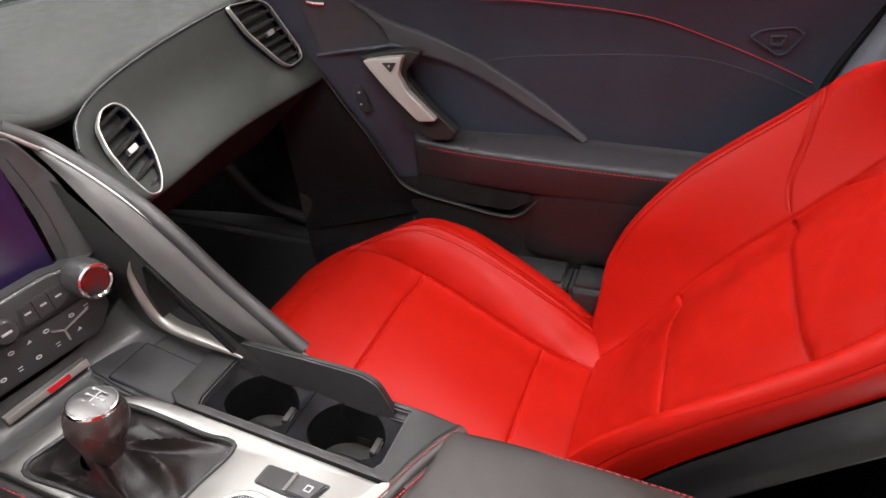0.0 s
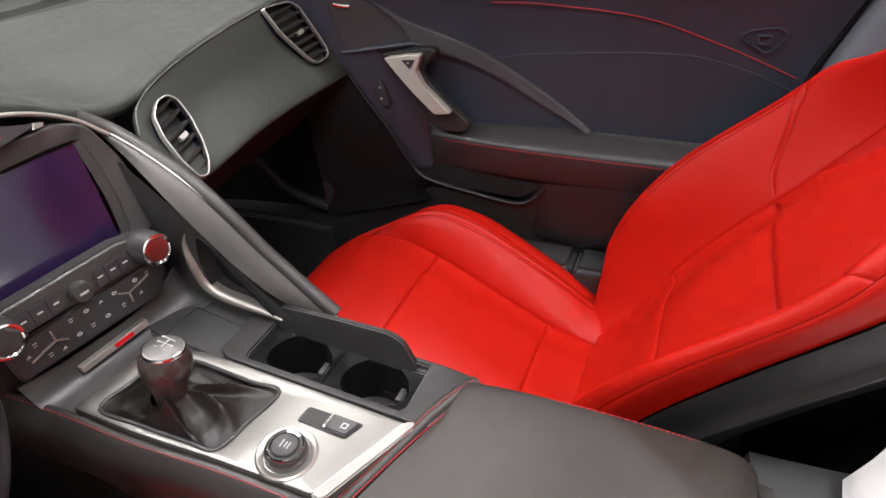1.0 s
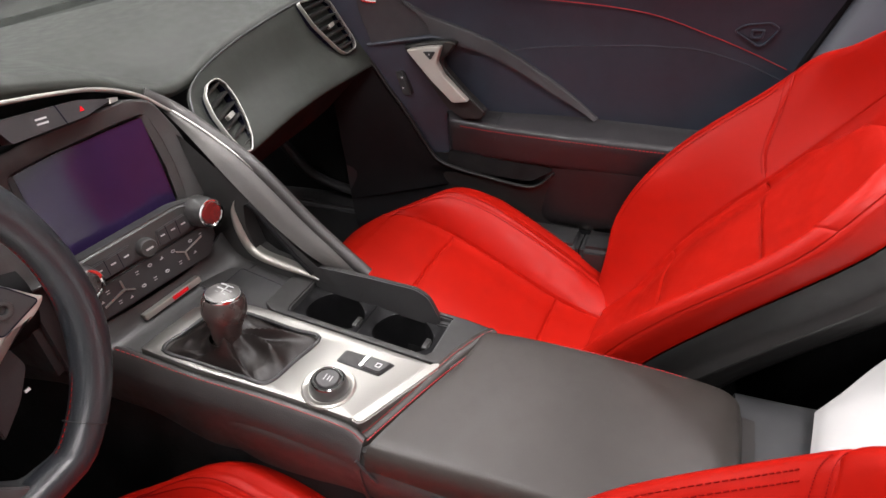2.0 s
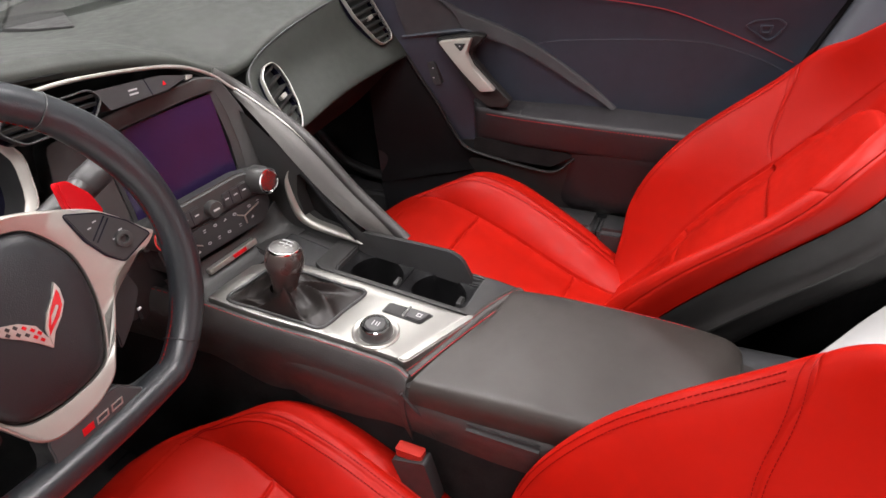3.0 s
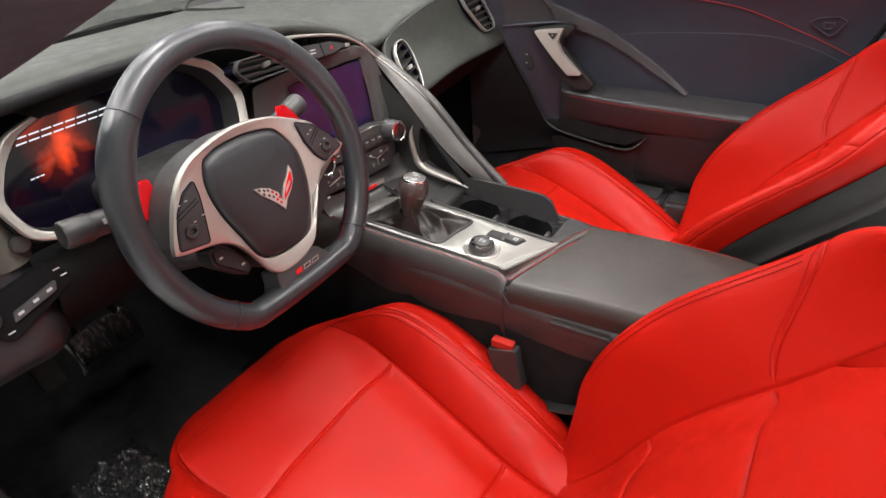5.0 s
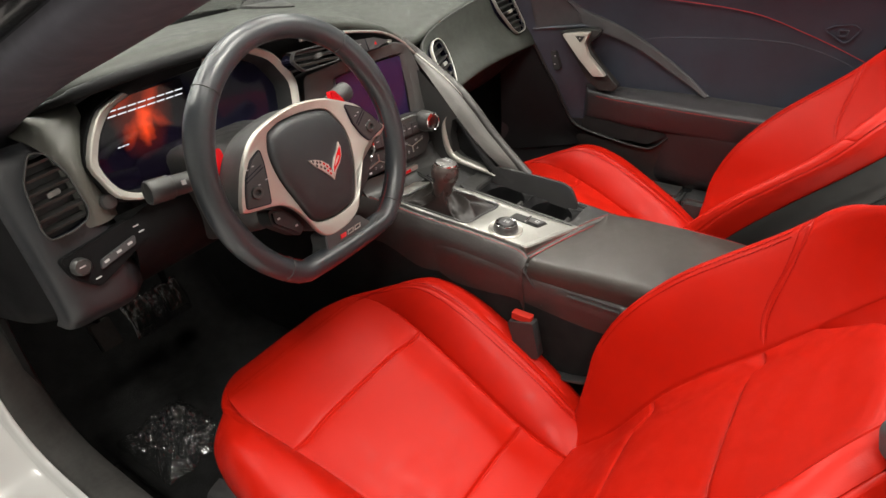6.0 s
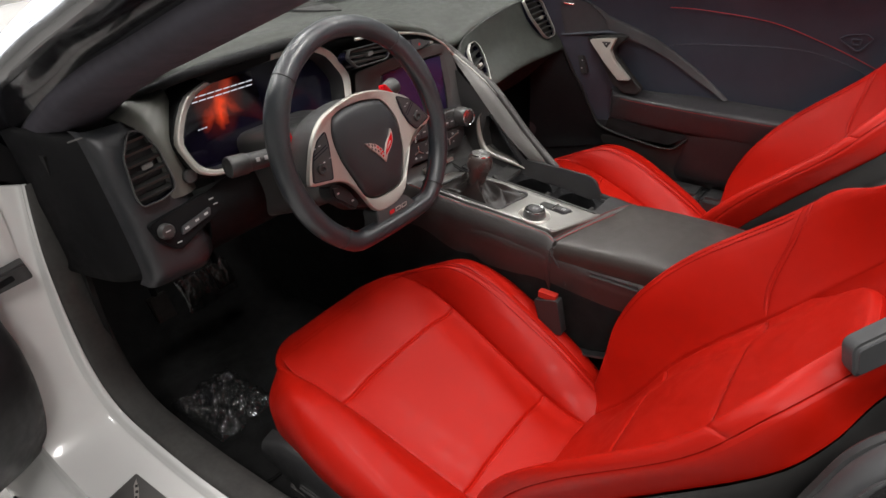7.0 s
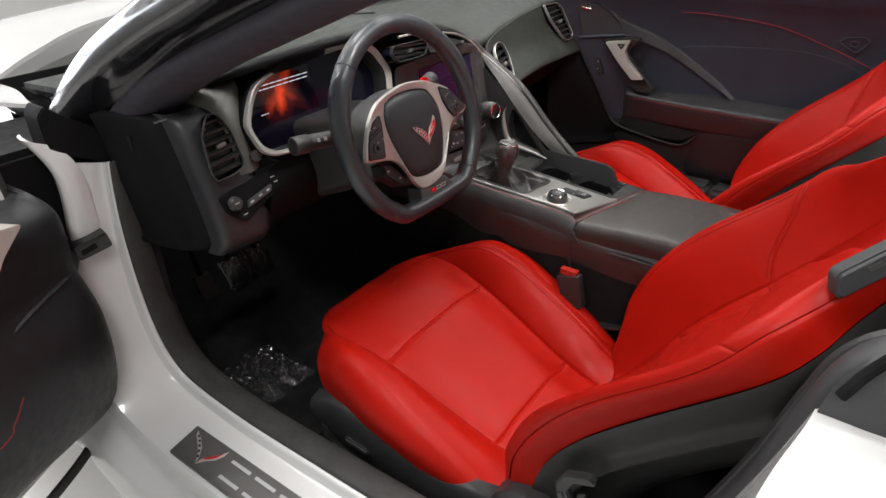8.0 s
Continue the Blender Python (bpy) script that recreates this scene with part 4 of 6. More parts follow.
part("gap", ring(hp, rounded([(0.0295, -0.0435), (0.0295, 0.0435), (-0.0295, 0.0435), (-0.0295, -0.0435)], 0.004, 3), rounded([(0.028, -0.042), (0.028, 0.042), (-0.028, 0.042), (-0.028, -0.042)], 0.004, 3), -0.004, -0.0010), GLASS_BLACK, hatch)
# seat belt buckles
buckle = thing("seat_belt_buckle", (-0.124, 0.0, 0.40), "black seat belt buckle with a red release button", "seat belt buckle", "seat belt buckles")
bp = Plane((-0.126, 0.022, 0.490), (0, 1, -0.28), (0.05, 0.45, 1))
part("case", slab(bp, rounded([(-0.022, -0.075), (0.022, -0.075), (0.026, 0.0), (-0.026, 0.0)], 0.005, 3), -0.012, 0.012, 0.004), PLASTIC, buckle)
part("release_button", slab(Plane(bp(0, 0.0005), (0, 1, 0), bp.n), rounded([(-0.019, -0.008), (0.019, -0.008), (0.019, 0.008), (-0.019, 0.008)], 0.003, 3), -0.012, 0.0015, 0.001), BUCKLE_RED, buckle, "red release button")
part("strap", tube([bp(0, -0.07), V(-0.124, -0.05, 0.33), V(-0.124, -0.08, 0.24)], 0.013, 8, n=10, flat=0.3), PLASTIC, buckle)


# ---- the dashboard ----
dash = thing("dashboard", (0, 0.6, 0.6), "black soft-skinned dashboard with a driver's hood and silver trim", "dashboard")
EDGE = [(-.69, .63, .905), (-.63, .615, .910), (-.578, .575, .928), (-.548, .468, .964), (-.50, .414, .984), (-.38, .400, .990), (-.26, .400, .987), (-.13, .405, .971), (-.04, .415, .952), (.04, .422, .927), (.095, .428, .898), (.16, .450, .874), (.22, .462, .872), (.30, .467, .890), (.42, .467, .906), (.55, .464, .917), (.622, .457, .920)]
cols = []
for x, y, z in EDGE:
    over = max(0.0, z - 0.88)
    cols.append([V(x, y + 0.004, z - 0.012), V(x, y, z - 0.003), V(x, y + 0.008, z + 0.006), V(x, y + 0.045, z + 0.012), V(x * 1.0, 0.62, 0.918 + over * 0.55), V(x, 0.78, 0.920 + over * 0.25), V(x * 0.98, 1.02, 0.905)])
part("top_pad", solid(sheet(cols, 90, 40), 0.012), PAD, dash, "soft dark grey-black dash top")
# Shade under the hood is painted: a near-black underside.
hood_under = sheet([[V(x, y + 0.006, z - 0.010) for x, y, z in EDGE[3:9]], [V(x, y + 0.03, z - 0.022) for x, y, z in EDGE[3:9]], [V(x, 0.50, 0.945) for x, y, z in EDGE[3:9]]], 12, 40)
part("hood_underside", solid(hood_under, 0.004), BLACK_SHADE, dash, "underside of the hood with its shade painted black")
# Dark strip laid before the hood edge in place of its shade.
part("hood_shade_strip", tube([(x, y - 0.001, z - 0.006) for x, y, z in EDGE[2:8]], [0.003, 0.006, 0.0085, 0.0085, 0.0085, 0.0085, 0.006, 0.003, 0.001], 10, n=60), BLACK_SHADE, dash, "dark strip along the hood edge standing in for its shade")
# silver line below the hood edge, running down beside the centre stack
brow = [(-.20, .394, .961), (-.13, .400, .956), (-.04, .411, .940), (.035, .418, .921), (.088, .419, .894), (.1185, .411, .863)]
part("brow_line", tube(brow, 0.0025, 8, n=70), SILVER, dash, "thin satin silver line under the hood edge")
right_e = [V(.120, .413, .863), V(.127, .371, .834), V(.1285, .322, .800), V(.129, .281, .761), V(.1295, .238, .716), V(.130, .194, .675), V(.131, .161, .645), V(.132, .138, .622)]
left_e = [p + V(dx, dy, 0) for p, (dx, dy) in zip(right_e, ((-.004, .008), (-.012, .020), (-.019, .032), (-.022, .036), (-.022, .038), (-.020, .038), (-.013, .038), (-.012, .036)))]
mid_e = [a.lerp(b, 0.5) + V(-0.001, -0.001, 0.001) for a, b in zip(left_e, right_e)]
strip_face = part("side_strip", solid(sheet([left_e, mid_e, right_e], 9, 50), 0.006), STRIP, dash, "long satin grey metal strip from dash to console")
part("strip_edge", tube([p + V(0.0005, 0, 0.0015) for p in right_e], 0.0017, 8, n=50), SILVER, strip_face, "bright edge of the strip")
roll = [V(.103, .432, .890), V(.129, .413, .861), V(.136, .371, .830), V(.137, .318, .796), V(.137, .277, .757), V(.137, .236, .712), V(.137, .192, .671), V(.136, .150, .636)]
part("side_roll", tube(roll, 0.0095, 12, n=50), LEATHER, dash, "black leather roll along the strip")
outer = sheet([[p + V(0.004, 0.004, -0.004) for p in roll[2:]], [p + V(0.002, 0.01, -0.04) for p in roll[2:]], [V(0.138, p.y + 0.03, 0.45) for p in roll[2:]]], 10, 40)
part("tunnel_wall", solid(outer, 0.005), LEATHER, dash)
# wall under the strip with a grab recess
wallp = Plane((0.1065, 0, 0), (0, -1, 0), (0, 0, 1))
wo = [(-.43, .845), (-.392, .832), (-.356, .800), (-.319, .761), (-.278, .716), (-.234, .675), (-.201, .645), (-.18, .622), (-.22, .618), (-.30, .618), (-.37, .64), (-.42, .74)]
wi = [(-.316, .738), (-.306, .743), (-.294, .731), (-.274, .704), (-.254, .678), (-.234, .654), (-.222, .641), (-.246, .643), (-.272, .646), (-.298, .652), (-.316, .664), (-.324, .702)]
wall_rows = [[wallp(a, b, 0) for a, b in wo], [wallp(a, b, 0.0) for a, b in wi], [wallp(a, b, -0.024) for a, b in wi]]
part("grab_wall", grid(wall_rows, True), SATIN, dash, "dark satin wall with a grab recess")
part("grab_recess", slab(wallp, wi, -0.026, -0.0235), CARPET, dash)
part("recess_edge", tube([wallp(a, b, .001) for a, b in wi[1:7]], 0.0035, 8, n=30), BLACK_SHADE, dash, "black edge of the grab recess")
ledge = [(-.332, .742), (-.340, .724), (-.339, .695), (-.329, .664), (-.309, .650), (-.272, .643), (-.240, .638), (-.215, .632)]
def trim_row(da, db, h):
    """One line along the grab edge, drawn in towards both ends."""
    n = len(ledge) - 1
    fs = [min(1.0, 0.25 + 3.0 * min(k, n - k) / n) for k in range(n + 1)]
    return [wallp(a + da * f, b + db * f, h * f) for (a, b), f in zip(ledge, fs)]


part("grab_trim", sheet([trim_row(-.004, -.001, .0005), trim_row(-.001, -.001, .0055), trim_row(.004, .0035, .0060), trim_row(.008, .007, .001), trim_row(.008, .007, -.010)], 14, 40), SATIN_METAL, dash, "satin silver grab handle trim")

# instrument cluster
CP = Plane((-0.378, 0.435, 0.882), (1, 0, 0), (0, 0.25, 1))
oct_in = mm((-174, -8), (-151, 30), (-124, 55), (-82, 66), (0, 70), (105, 74), (148, 52), (173, 8), (161, -38), (132, -66), (0, -70), (-140, -62), (-163, -46))
oct_out = [tuple(p) for p in inset(oct_in, -0.012)]
oct_out[:4], oct_out[-2:] = mm((-189, -4), (-169, 30), (-145, 58), (-92, 73)), mm((-146, -70), (-173, -56))
cluster = thing("instrument_cluster", CP(0, 0, 0), "lit instrument display in a silver eight-sided frame", "instrument cluster")
bez = part("bezel", ring(CP, rounded(oct_out, 0.012, 2), rounded(oct_in, 0.012, 2), -0.01, 0.013, 0.003, 0.004), BEZEL, cluster, "satin silver cluster frame")
# Surround is near black for the shade below the hood.
part("surround", grid([[CP(*p, h) for p in rounded(o, 0.02, 3)] for o, h in ((oct_out, 0.002), ([tuple(p) for p in inset(oct_out, -0.003)], 0.0), ([tuple(p) for p in inset(oct_out, -0.004)], -0.10))], True), BLACK_SHADE, cluster)
glass = part("display_glass", slab(CP, rounded(oct_in, 0.012, 2), -0.035, -0.030), GLASS_BLACK, cluster, "dark display glass")
part("throat", grid([[CP(*p, 0.004) for p in rounded(oct_in, 0.012, 2)], [CP(p[0] * 0.97, p[1] * 0.97, -0.031) for p in rounded(oct_in, 0.012, 2)]], True), PLASTIC, cluster)
# Added black strip that darkens the bezel top like the overhang's shade.
brow_in = [(-.100, .064), (-.085, .066), (-.065, .067), (-.03, .069), (.02, .072)]
brow_out = [(-.118, .078), (-.105, .086), (-.085, .092), (-.04, .098), (.035, .102)]
part("hood_shade_cover", solid(sheet([[CP(a, b, .014) for a, b in brow_in], [CP(a, b, .0165) for a, b in [((p[0] + q[0]) / 2, (p[1] + q[1]) / 2) for p, q in zip(brow_in, brow_out)]], [CP(a, b, .012) for a, b in brow_out]], 8, 30), 0.003), BLACK_SHADE, cluster, "added black strip over the bezel top for the hood's shade")
flame = bpy.data.materials.new("red_display_image")
flame.use_nodes = True
nt = flame.node_tree
pb = nt.nodes["Principled BSDF"]
pb.inputs["Base Color"].default_value, pb.inputs["Roughness"].default_value = (0.004, 0.003, 0.008, 1), 0.08
tc = nt.nodes.new("ShaderNodeTexCoord")
mp = nt.nodes.new("ShaderNodeMapping")
mp.inputs["Scale"].default_value, mp.inputs["Location"].default_value = (173, 0, 122), (-168, 0, -58)
nt.links.new(tc.outputs["Generated"], mp.inputs["Vector"])
ns = nt.nodes.new("ShaderNodeTexNoise")
ns.inputs["Scale"].default_value, ns.inputs["Detail"].default_value = 0.05, 2
nt.links.new(mp.outputs["Vector"], ns.inputs["Vector"])
wob = nt.nodes.new("ShaderNodeVectorMath")
wob.operation = "MULTIPLY_ADD"
wob.inputs[1].default_value = (18, 0, 18)
nt.links.new(ns.outputs["Color"], wob.inputs[0])
nt.links.new(mp.outputs["Vector"], wob.inputs[2])
total = None
for cx, cz, turn, half, wide, gain in ((-66, 29, 76, 34, 14, 1.1), (-88, 24, 48, 30, 11, 0.42), (-48, 33, -42, 30, 11, 0.36), (-42, 62, 52, 34, 12, 0.36), (-92, 62, 20, 34, 11, 0.20), (-63, 42, 60, 66, 46, 0.14)):
    wisp = nt.nodes.new("ShaderNodeMapping")
    wisp.vector_type = "TEXTURE"
    wisp.inputs["Location"].default_value = (cx, 0, cz)
    wisp.inputs["Rotation"].default_value = (0, -radians(turn), 0)
    wisp.inputs["Scale"].default_value = (half, 1, wide)
    nt.links.new(wob.outputs["Vector"], wisp.inputs["Vector"])
    fade = nt.nodes.new("ShaderNodeTexGradient")
    fade.gradient_type = "SPHERICAL"
    nt.links.new(wisp.outputs["Vector"], fade.inputs["Vector"])
    add = nt.nodes.new("ShaderNodeMath")
    add.operation = "MULTIPLY_ADD"
    add.inputs[1].default_value = gain
    nt.links.new(fade.outputs["Fac"], add.inputs[0])
    if total:
        nt.links.new(total, add.inputs[2])
    else:
        add.inputs[2].default_value = 0.0
    total = add.outputs["Value"]
nt.links.new(total, pb.inputs["Emission Strength"])
pb.inputs["Emission Color"].default_value = (1.0, 0.075, 0.012, 1)
DISPLAY_WHITE = glow("lit_display_print", (0.9, 0.93, 1.0), 0.9)
screen = part("display", slab(CP, mm((-146, -56), (5, -58), (5, 64), (-86, 62), (-122, 51), (-147, 27), (-168, -8), (-158, -44)), -0.0305, -0.0285), flame, cluster, "lit red start-up image")
for k in range(8):
    a = -0.121 + k * 0.0152
    for u0, u1, w0, w1 in ((0, 0.0125, 0.0068, 0.0086), (0, 0.0125, 0.0, 0.0018)):
        sk = 0.45
        part("wordmark_bar", slab(CP, [(a + u0 + w0 * sk, 0.0415 + w0), (a + u1 + w0 * sk, 0.0415 + w0), (a + u1 + w1 * sk, 0.0415 + w1), (a + u0 + w1 * sk, 0.0415 + w1)], -0.0290, -0.0278), DISPLAY_WHITE, screen)
for k in range(3):
    a = -0.126 + k * 0.006
    part("small_bar", slab(CP, [(a, 0.000), (a + 0.0045, 0.000), (a + 0.0048, 0.0015), (a + 0.0003, 0.0015)], -0.0290, -0.0280), DISPLAY_WHITE, screen)
# driver's outer face with vent and lamp switches
def face_column(x, dy):
    return [V(x, .490 + dy, .916), V(x, .463 + dy, .902), V(x, .442 + dy, .84), V(x, .427 + dy, .785), V(x, .417 + dy, .738), V(x, .412 + dy, .694), V(x, .432 + dy, .668)]


face = [face_column(x, dy) for x, dy in ((-.666, .040), (-.662, .016), (-.650, .006), (-.62, .003), (-.575, .0), (-.55, .02))]
part("outer_face", solid(sheet(face, 30, 30), 0.006), DASHSIDE, dash, "dark satin outer dash face")
# Dash end: its shadow is put into the near-black colour.
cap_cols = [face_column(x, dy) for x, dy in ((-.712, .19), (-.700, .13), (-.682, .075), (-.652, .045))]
part("end_cap", solid(sheet(cap_cols, 16, 30), 0.006), BLACK_SHADE, dash, "dash end with its shade put into a near-black colour")
part("end_line", tube([V(-.680, .500, .908), V(-.666, .482, .914)], 0.0014, 6, n=6), STEEL, dash)
pod = sheet([[V(-.593, .431, .80), V(-.593, .438, .86), V(-.599, .456, .905), V(-.604, .50, .917), V(-.600, .64, .912)],
             [V(-.578, .426, .80), V(-.577, .432, .865), V(-.578, .455, .915), V(-.580, .505, .929), V(-.575, .64, .922)],
             [V(-.562, .428, .80), V(-.557, .441, .87), V(-.552, .464, .925), V(-.548, .51, .939), V(-.545, .64, .928)],
             [V(-.548, .436, .80), V(-.540, .456, .87), V(-.528, .480, .93), V(-.52, .52, .942), V(-.51, .64, .93)]], 20, 36)
part("cluster_pod", solid(pod, 0.005), LITPOD, dash, "soft pod between vent and cluster, its skin lightened for the light on it")
# Knee panel painted blacker than the dash for the shade under it.
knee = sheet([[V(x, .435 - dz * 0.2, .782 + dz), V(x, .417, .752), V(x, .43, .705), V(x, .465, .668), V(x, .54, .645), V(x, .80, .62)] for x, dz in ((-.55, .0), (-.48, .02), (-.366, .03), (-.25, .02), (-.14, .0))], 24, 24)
part("knee_panel", solid(knee, 0.006), BLACK_SHADE, dash, "lower dash panel with its shade put into the black")


def air_vent(pl, outline, slats, parent_label, tilt, trim):
    """An air vent: metal rim, dark well, tilted slats and a small tab."""
    vent = thing("air_vent", pl(0, 0, 0), parent_label, "air vent", "air vents")
    o = rounded(outline, 0.008, 3)
    cx, cy = sum(p[0] for p in o) / len(o), sum(p[1] for p in o) / len(o)
    i = [tuple(p) for p in inset(o, 0.0023)]
    part("rim", ring(pl, o, i, -0.004, 0.0045, 0.001), trim, vent)
    part("well", join(grid([[pl(*p, 0.002) for p in i], [pl(*p, -0.022) for p in i]], True), slab(pl, i, -0.025, -0.021)), GLASS_BLACK, vent)
    ys = [b for a, b in i]
    lo, hi = min(ys), max(ys)
    sn = math.sin(tilt)
    for k in range(slats):
        b = lo + (hi - lo) * (k + 0.7) / (slats + 0.4)
        xs = []
        for (p, q) in zip(i, i[1:] + i[:1]):
            if (p[1] - b) * (q[1] - b) < 0:
                xs.append(p[0] + (q[0] - p[0]) * (b - p[1]) / (q[1] - p[1]))
        if len(xs) < 2:
            continue
        x0, x1 = min(xs), max(xs)
        dv = sn * 0.5
        rows = [[pl(x, b + dv * (x - cx) + e, h) for x in (x0, (x0 + x1) / 2, x1)] for e, h in ((0.0022, 0.0008), (-0.0012, -0.001), (0.003, -0.016), (0.006, -0.015), (0.0022, 0.0008))]
        part("slat", grid(rows), DECK, vent)
    c = (lo + hi) / 2
    part("tab", slab(pl, rounded([(cx - 0.008, c - 0.004), (cx + 0.008, c - 0.001), (cx + 0.008, c + 0.006), (cx - 0.008, c + 0.003)], 0.002, 2), -0.004, 0.004, 0.001), STEEL if trim is SATIN else SILVER, vent, "silver vent tab")
    return vent


DV = Plane((-0.614, 0.432, 0.862), (1, -0.22, 0), (0, 0.28, 1))
air_vent(DV, mm((-8, 55), (10, 52), (24, 20), (30, -30), (26, -44), (4, -53), (-26, -56), (-31, -40), (-27, 20)), 6, "tall black air vent at the dash end beside the steering wheel", 0.3, SATIN)
LP = Plane((-0.584, 0.4165, 0.762), (1, 0.04, 0), (0, 0.24, 1))
lamps = thing("lamp_switch_panel", LP(0, 0, 0), "black lamp switch panel with a knob and a row of buttons", "switch panel")
part("plate", slab(LP, rounded(mm((-62, 20), (40, 32), (62, -4), (-32, -36), (-56, -10)), 0.008, 3), -0.01, 0.0025, 0.002), BLACK_SHADE, lamps)
part("lamp_knob", lathe(LP(-0.044, 0.003, 0.004), LP.n, [(0.0125, 0), (0.012, 0.008), (0.0095, 0.011), (0.0, 0.012)], 24), SATIN, lamps)
row = part("button_row", slab(LP, rounded(mm((-22, -14), (34, -4), (38, 8), (-18, -2)), 0.003, 3), 0.003, 0.008, 0.001), GREYPL, lamps)
for a, b in mm((-12, -6), (8, -2), (26, 1)):
    part("print", slab(LP, [(a - 0.0035, b - 0.002), (a + 0.0035, b - 0.0012), (a + 0.0035, b + 0.002), (a - 0.0035, b + 0.0012)], 0.0075, 0.0086), MARK, row)
for a, b in mm((-45, 4), (-30, -22), (46, 18), (50, 8)):
    part("print", slab(LP, [(a - 0.004, b - 0.0008), (a + 0.004, b - 0.0008), (a + 0.004, b + 0.0008), (a - 0.004, b + 0.0008)], 0.0035, 0.0165 if a == -0.045 else 0.0048), MARK, lamps)
ignition = part("ignition_button", lathe((-0.127, 0.452, 0.854), CP.n, [(0.0155, -0.05), (0.0155, 0.004), (0.0140, 0.0075), (0.0115, 0.0075), (0.0112, 0.0045), (0.0, 0.0055)], 28), SATIN, dash, "round black ignition button")
part("button_ring", lathe((-0.127, 0.452, 0.854), CP.n, [(0.0118, 0.0065), (0.0124, 0.0085), (0.0108, 0.0085), (0.0106, 0.0065)], 28), CHROME, ignition)
part("start_button", lathe((-0.558, 0.426, 0.826), CP.n, [(0.011, -0.004), (0.011, 0.004), (0.009, 0.0065), (0.0, 0.007)], 24), SATIN, lamps)

# vents and switches under the hood edge, beside the screen
UP = Plane((-0.062, 0.412, 0.916), (1, 0.09, -0.12), (0.0, 0.2, 1))
air_vent(Plane((-0.168, 0.398, 0.930), (1, 0.09, -0.10), (0, 0.25, 1)), mm((-62, -2), (-50, 12), (60, 16), (72, 2), (52, -18), (-40, -22)), 3, "wide black centre air vent under the hood edge", 0.0, SATIN)
bank = thing("hazard_switch_bank", UP(0.06, 0, 0), "pointed black switch bank with a red hazard mark", "switch bank")
part("bar", slab(UP, rounded(mm((-30, -13), (-44, 13), (62, 11), (112, 1), (66, -9)), 0.003, 3), -0.012, 0.006, 0.002), BUTTON, bank)
part("tip", slab(UP, rounded(mm((106, 3), (118, 1), (116, -3), (102, -4)), 0.001, 2), -0.008, 0.007, 0.001), SILVER, bank)
part("gap", slab(UP, mm((38, -10), (39.5, -10), (34, 12), (32.5, 12)), 0.0050, 0.0064), GLASS_BLACK, bank)
for b in (0.003, -0.002):
    part("print", slab(UP, [(0.004, b - 0.0010), (0.018, b - 0.0010), (0.018, b + 0.0010), (0.004, b + 0.0010)], 0.005, 0.0066), MARK, bank)
part("hazard_mark", slab(UP, [(0.060, -0.002), (0.067, -0.002), (0.0635, 0.004)], 0.005, 0.0066), REDPAINT, bank)
# centre stack
SP = Plane((0.061, 0.400, 0.768), (1, -0.15, 0), (0, 0.17, 1))
stack = thing("centre_stack", SP(-0.08, 0, -0.02), "black centre stack holding the screen, knobs and climate buttons", "centre stack")
so = mm((-235, -10), (-240, 60), (-225, 118), (-120, 128), (0, 132), (32, 120), (52, 70), (58, 20), (52, -26), (0, -30), (-120, -29), (-200, -28))
si = mm((-168, -17), (-166, 50), (-160, 98), (-110, 103), (-20, 107), (20, 106), (26, 70), (28, 30), (24, -18), (0, -20), (-80, -19), (-140, -18))
part("screen_surround", ring(SP, rounded(so, 0.01, 2), rounded(si, 0.008, 2), -0.03, 0.006, 0.003, 0.000), SATIN, stack, "satin black screen surround")
part("screen_well", grid([[SP(*p, 0.0) for p in si], [SP(-0.07 + (p[0] + 0.07) * 0.9, 0.05 + (p[1] - 0.05) * 0.96, -0.006) for p in si]], True), SATIN, stack)
touch = part("touch_screen", slab(SP, rounded(mm((-162, -19), (-152, 101), (15, 103), (10, -18)), 0.003, 2), -0.012, -0.004, 0.001), SCREEN, stack, "dark switched-off touch screen")
AP = Plane((-0.0165, 0.376, 0.738), (1, -0.15, 0), (0, 0.10, 1))
audio = part("audio_bar", slab(AP, rounded(mm((-112, -14), (-106, 22), (60, 26), (104, 16), (104, -14), (60, -18)), 0.006, 3), -0.022, 0.0, 0.005, 3), SATIN, stack, "black audio button bar")
for a0, a1 in ((-0.072, -0.018), (0.018, 0.066)):
    strip = part("audio_buttons", slab(AP, rounded([(a0, -0.012), (a0 + 0.002, 0.010), (a1, 0.012), (a1 + 0.004, -0.006), (a1 - 0.006, -0.012)], 0.004, 3), -0.004, 0.0035, 0.0015), BUTTON, audio)
    for k in range(3):
        a = a0 + (k + 0.5) * (a1 - a0) / 3
        part("print", slab(AP, [(a - 0.0032, 0.0), (a + 0.0032, 0.0), (a + 0.0032, 0.0018), (a - 0.0032, 0.0018)], 0.003, 0.0042), MARK, strip)
        if k:
            part("gap", slab(AP, [(a - 0.009, -0.010), (a - 0.0084, -0.010), (a - 0.0084, 0.010), (a - 0.009, 0.010)], 0.003, 0.0040), GLASS_BLACK, strip)
part("tuning_button", lathe(AP(0.0, -0.002, 0), AP.n, [(0.0125, -0.002), (0.0125, 0.008), (0.0105, 0.011), (0.0, 0.0115)], 28), SATIN, audio)
part("print", slab(AP, [(-0.005, -0.0035), (0.005, -0.0035), (0.005, -0.001), (-0.005, -0.001)], 0.011, 0.0121), MARK, audio)
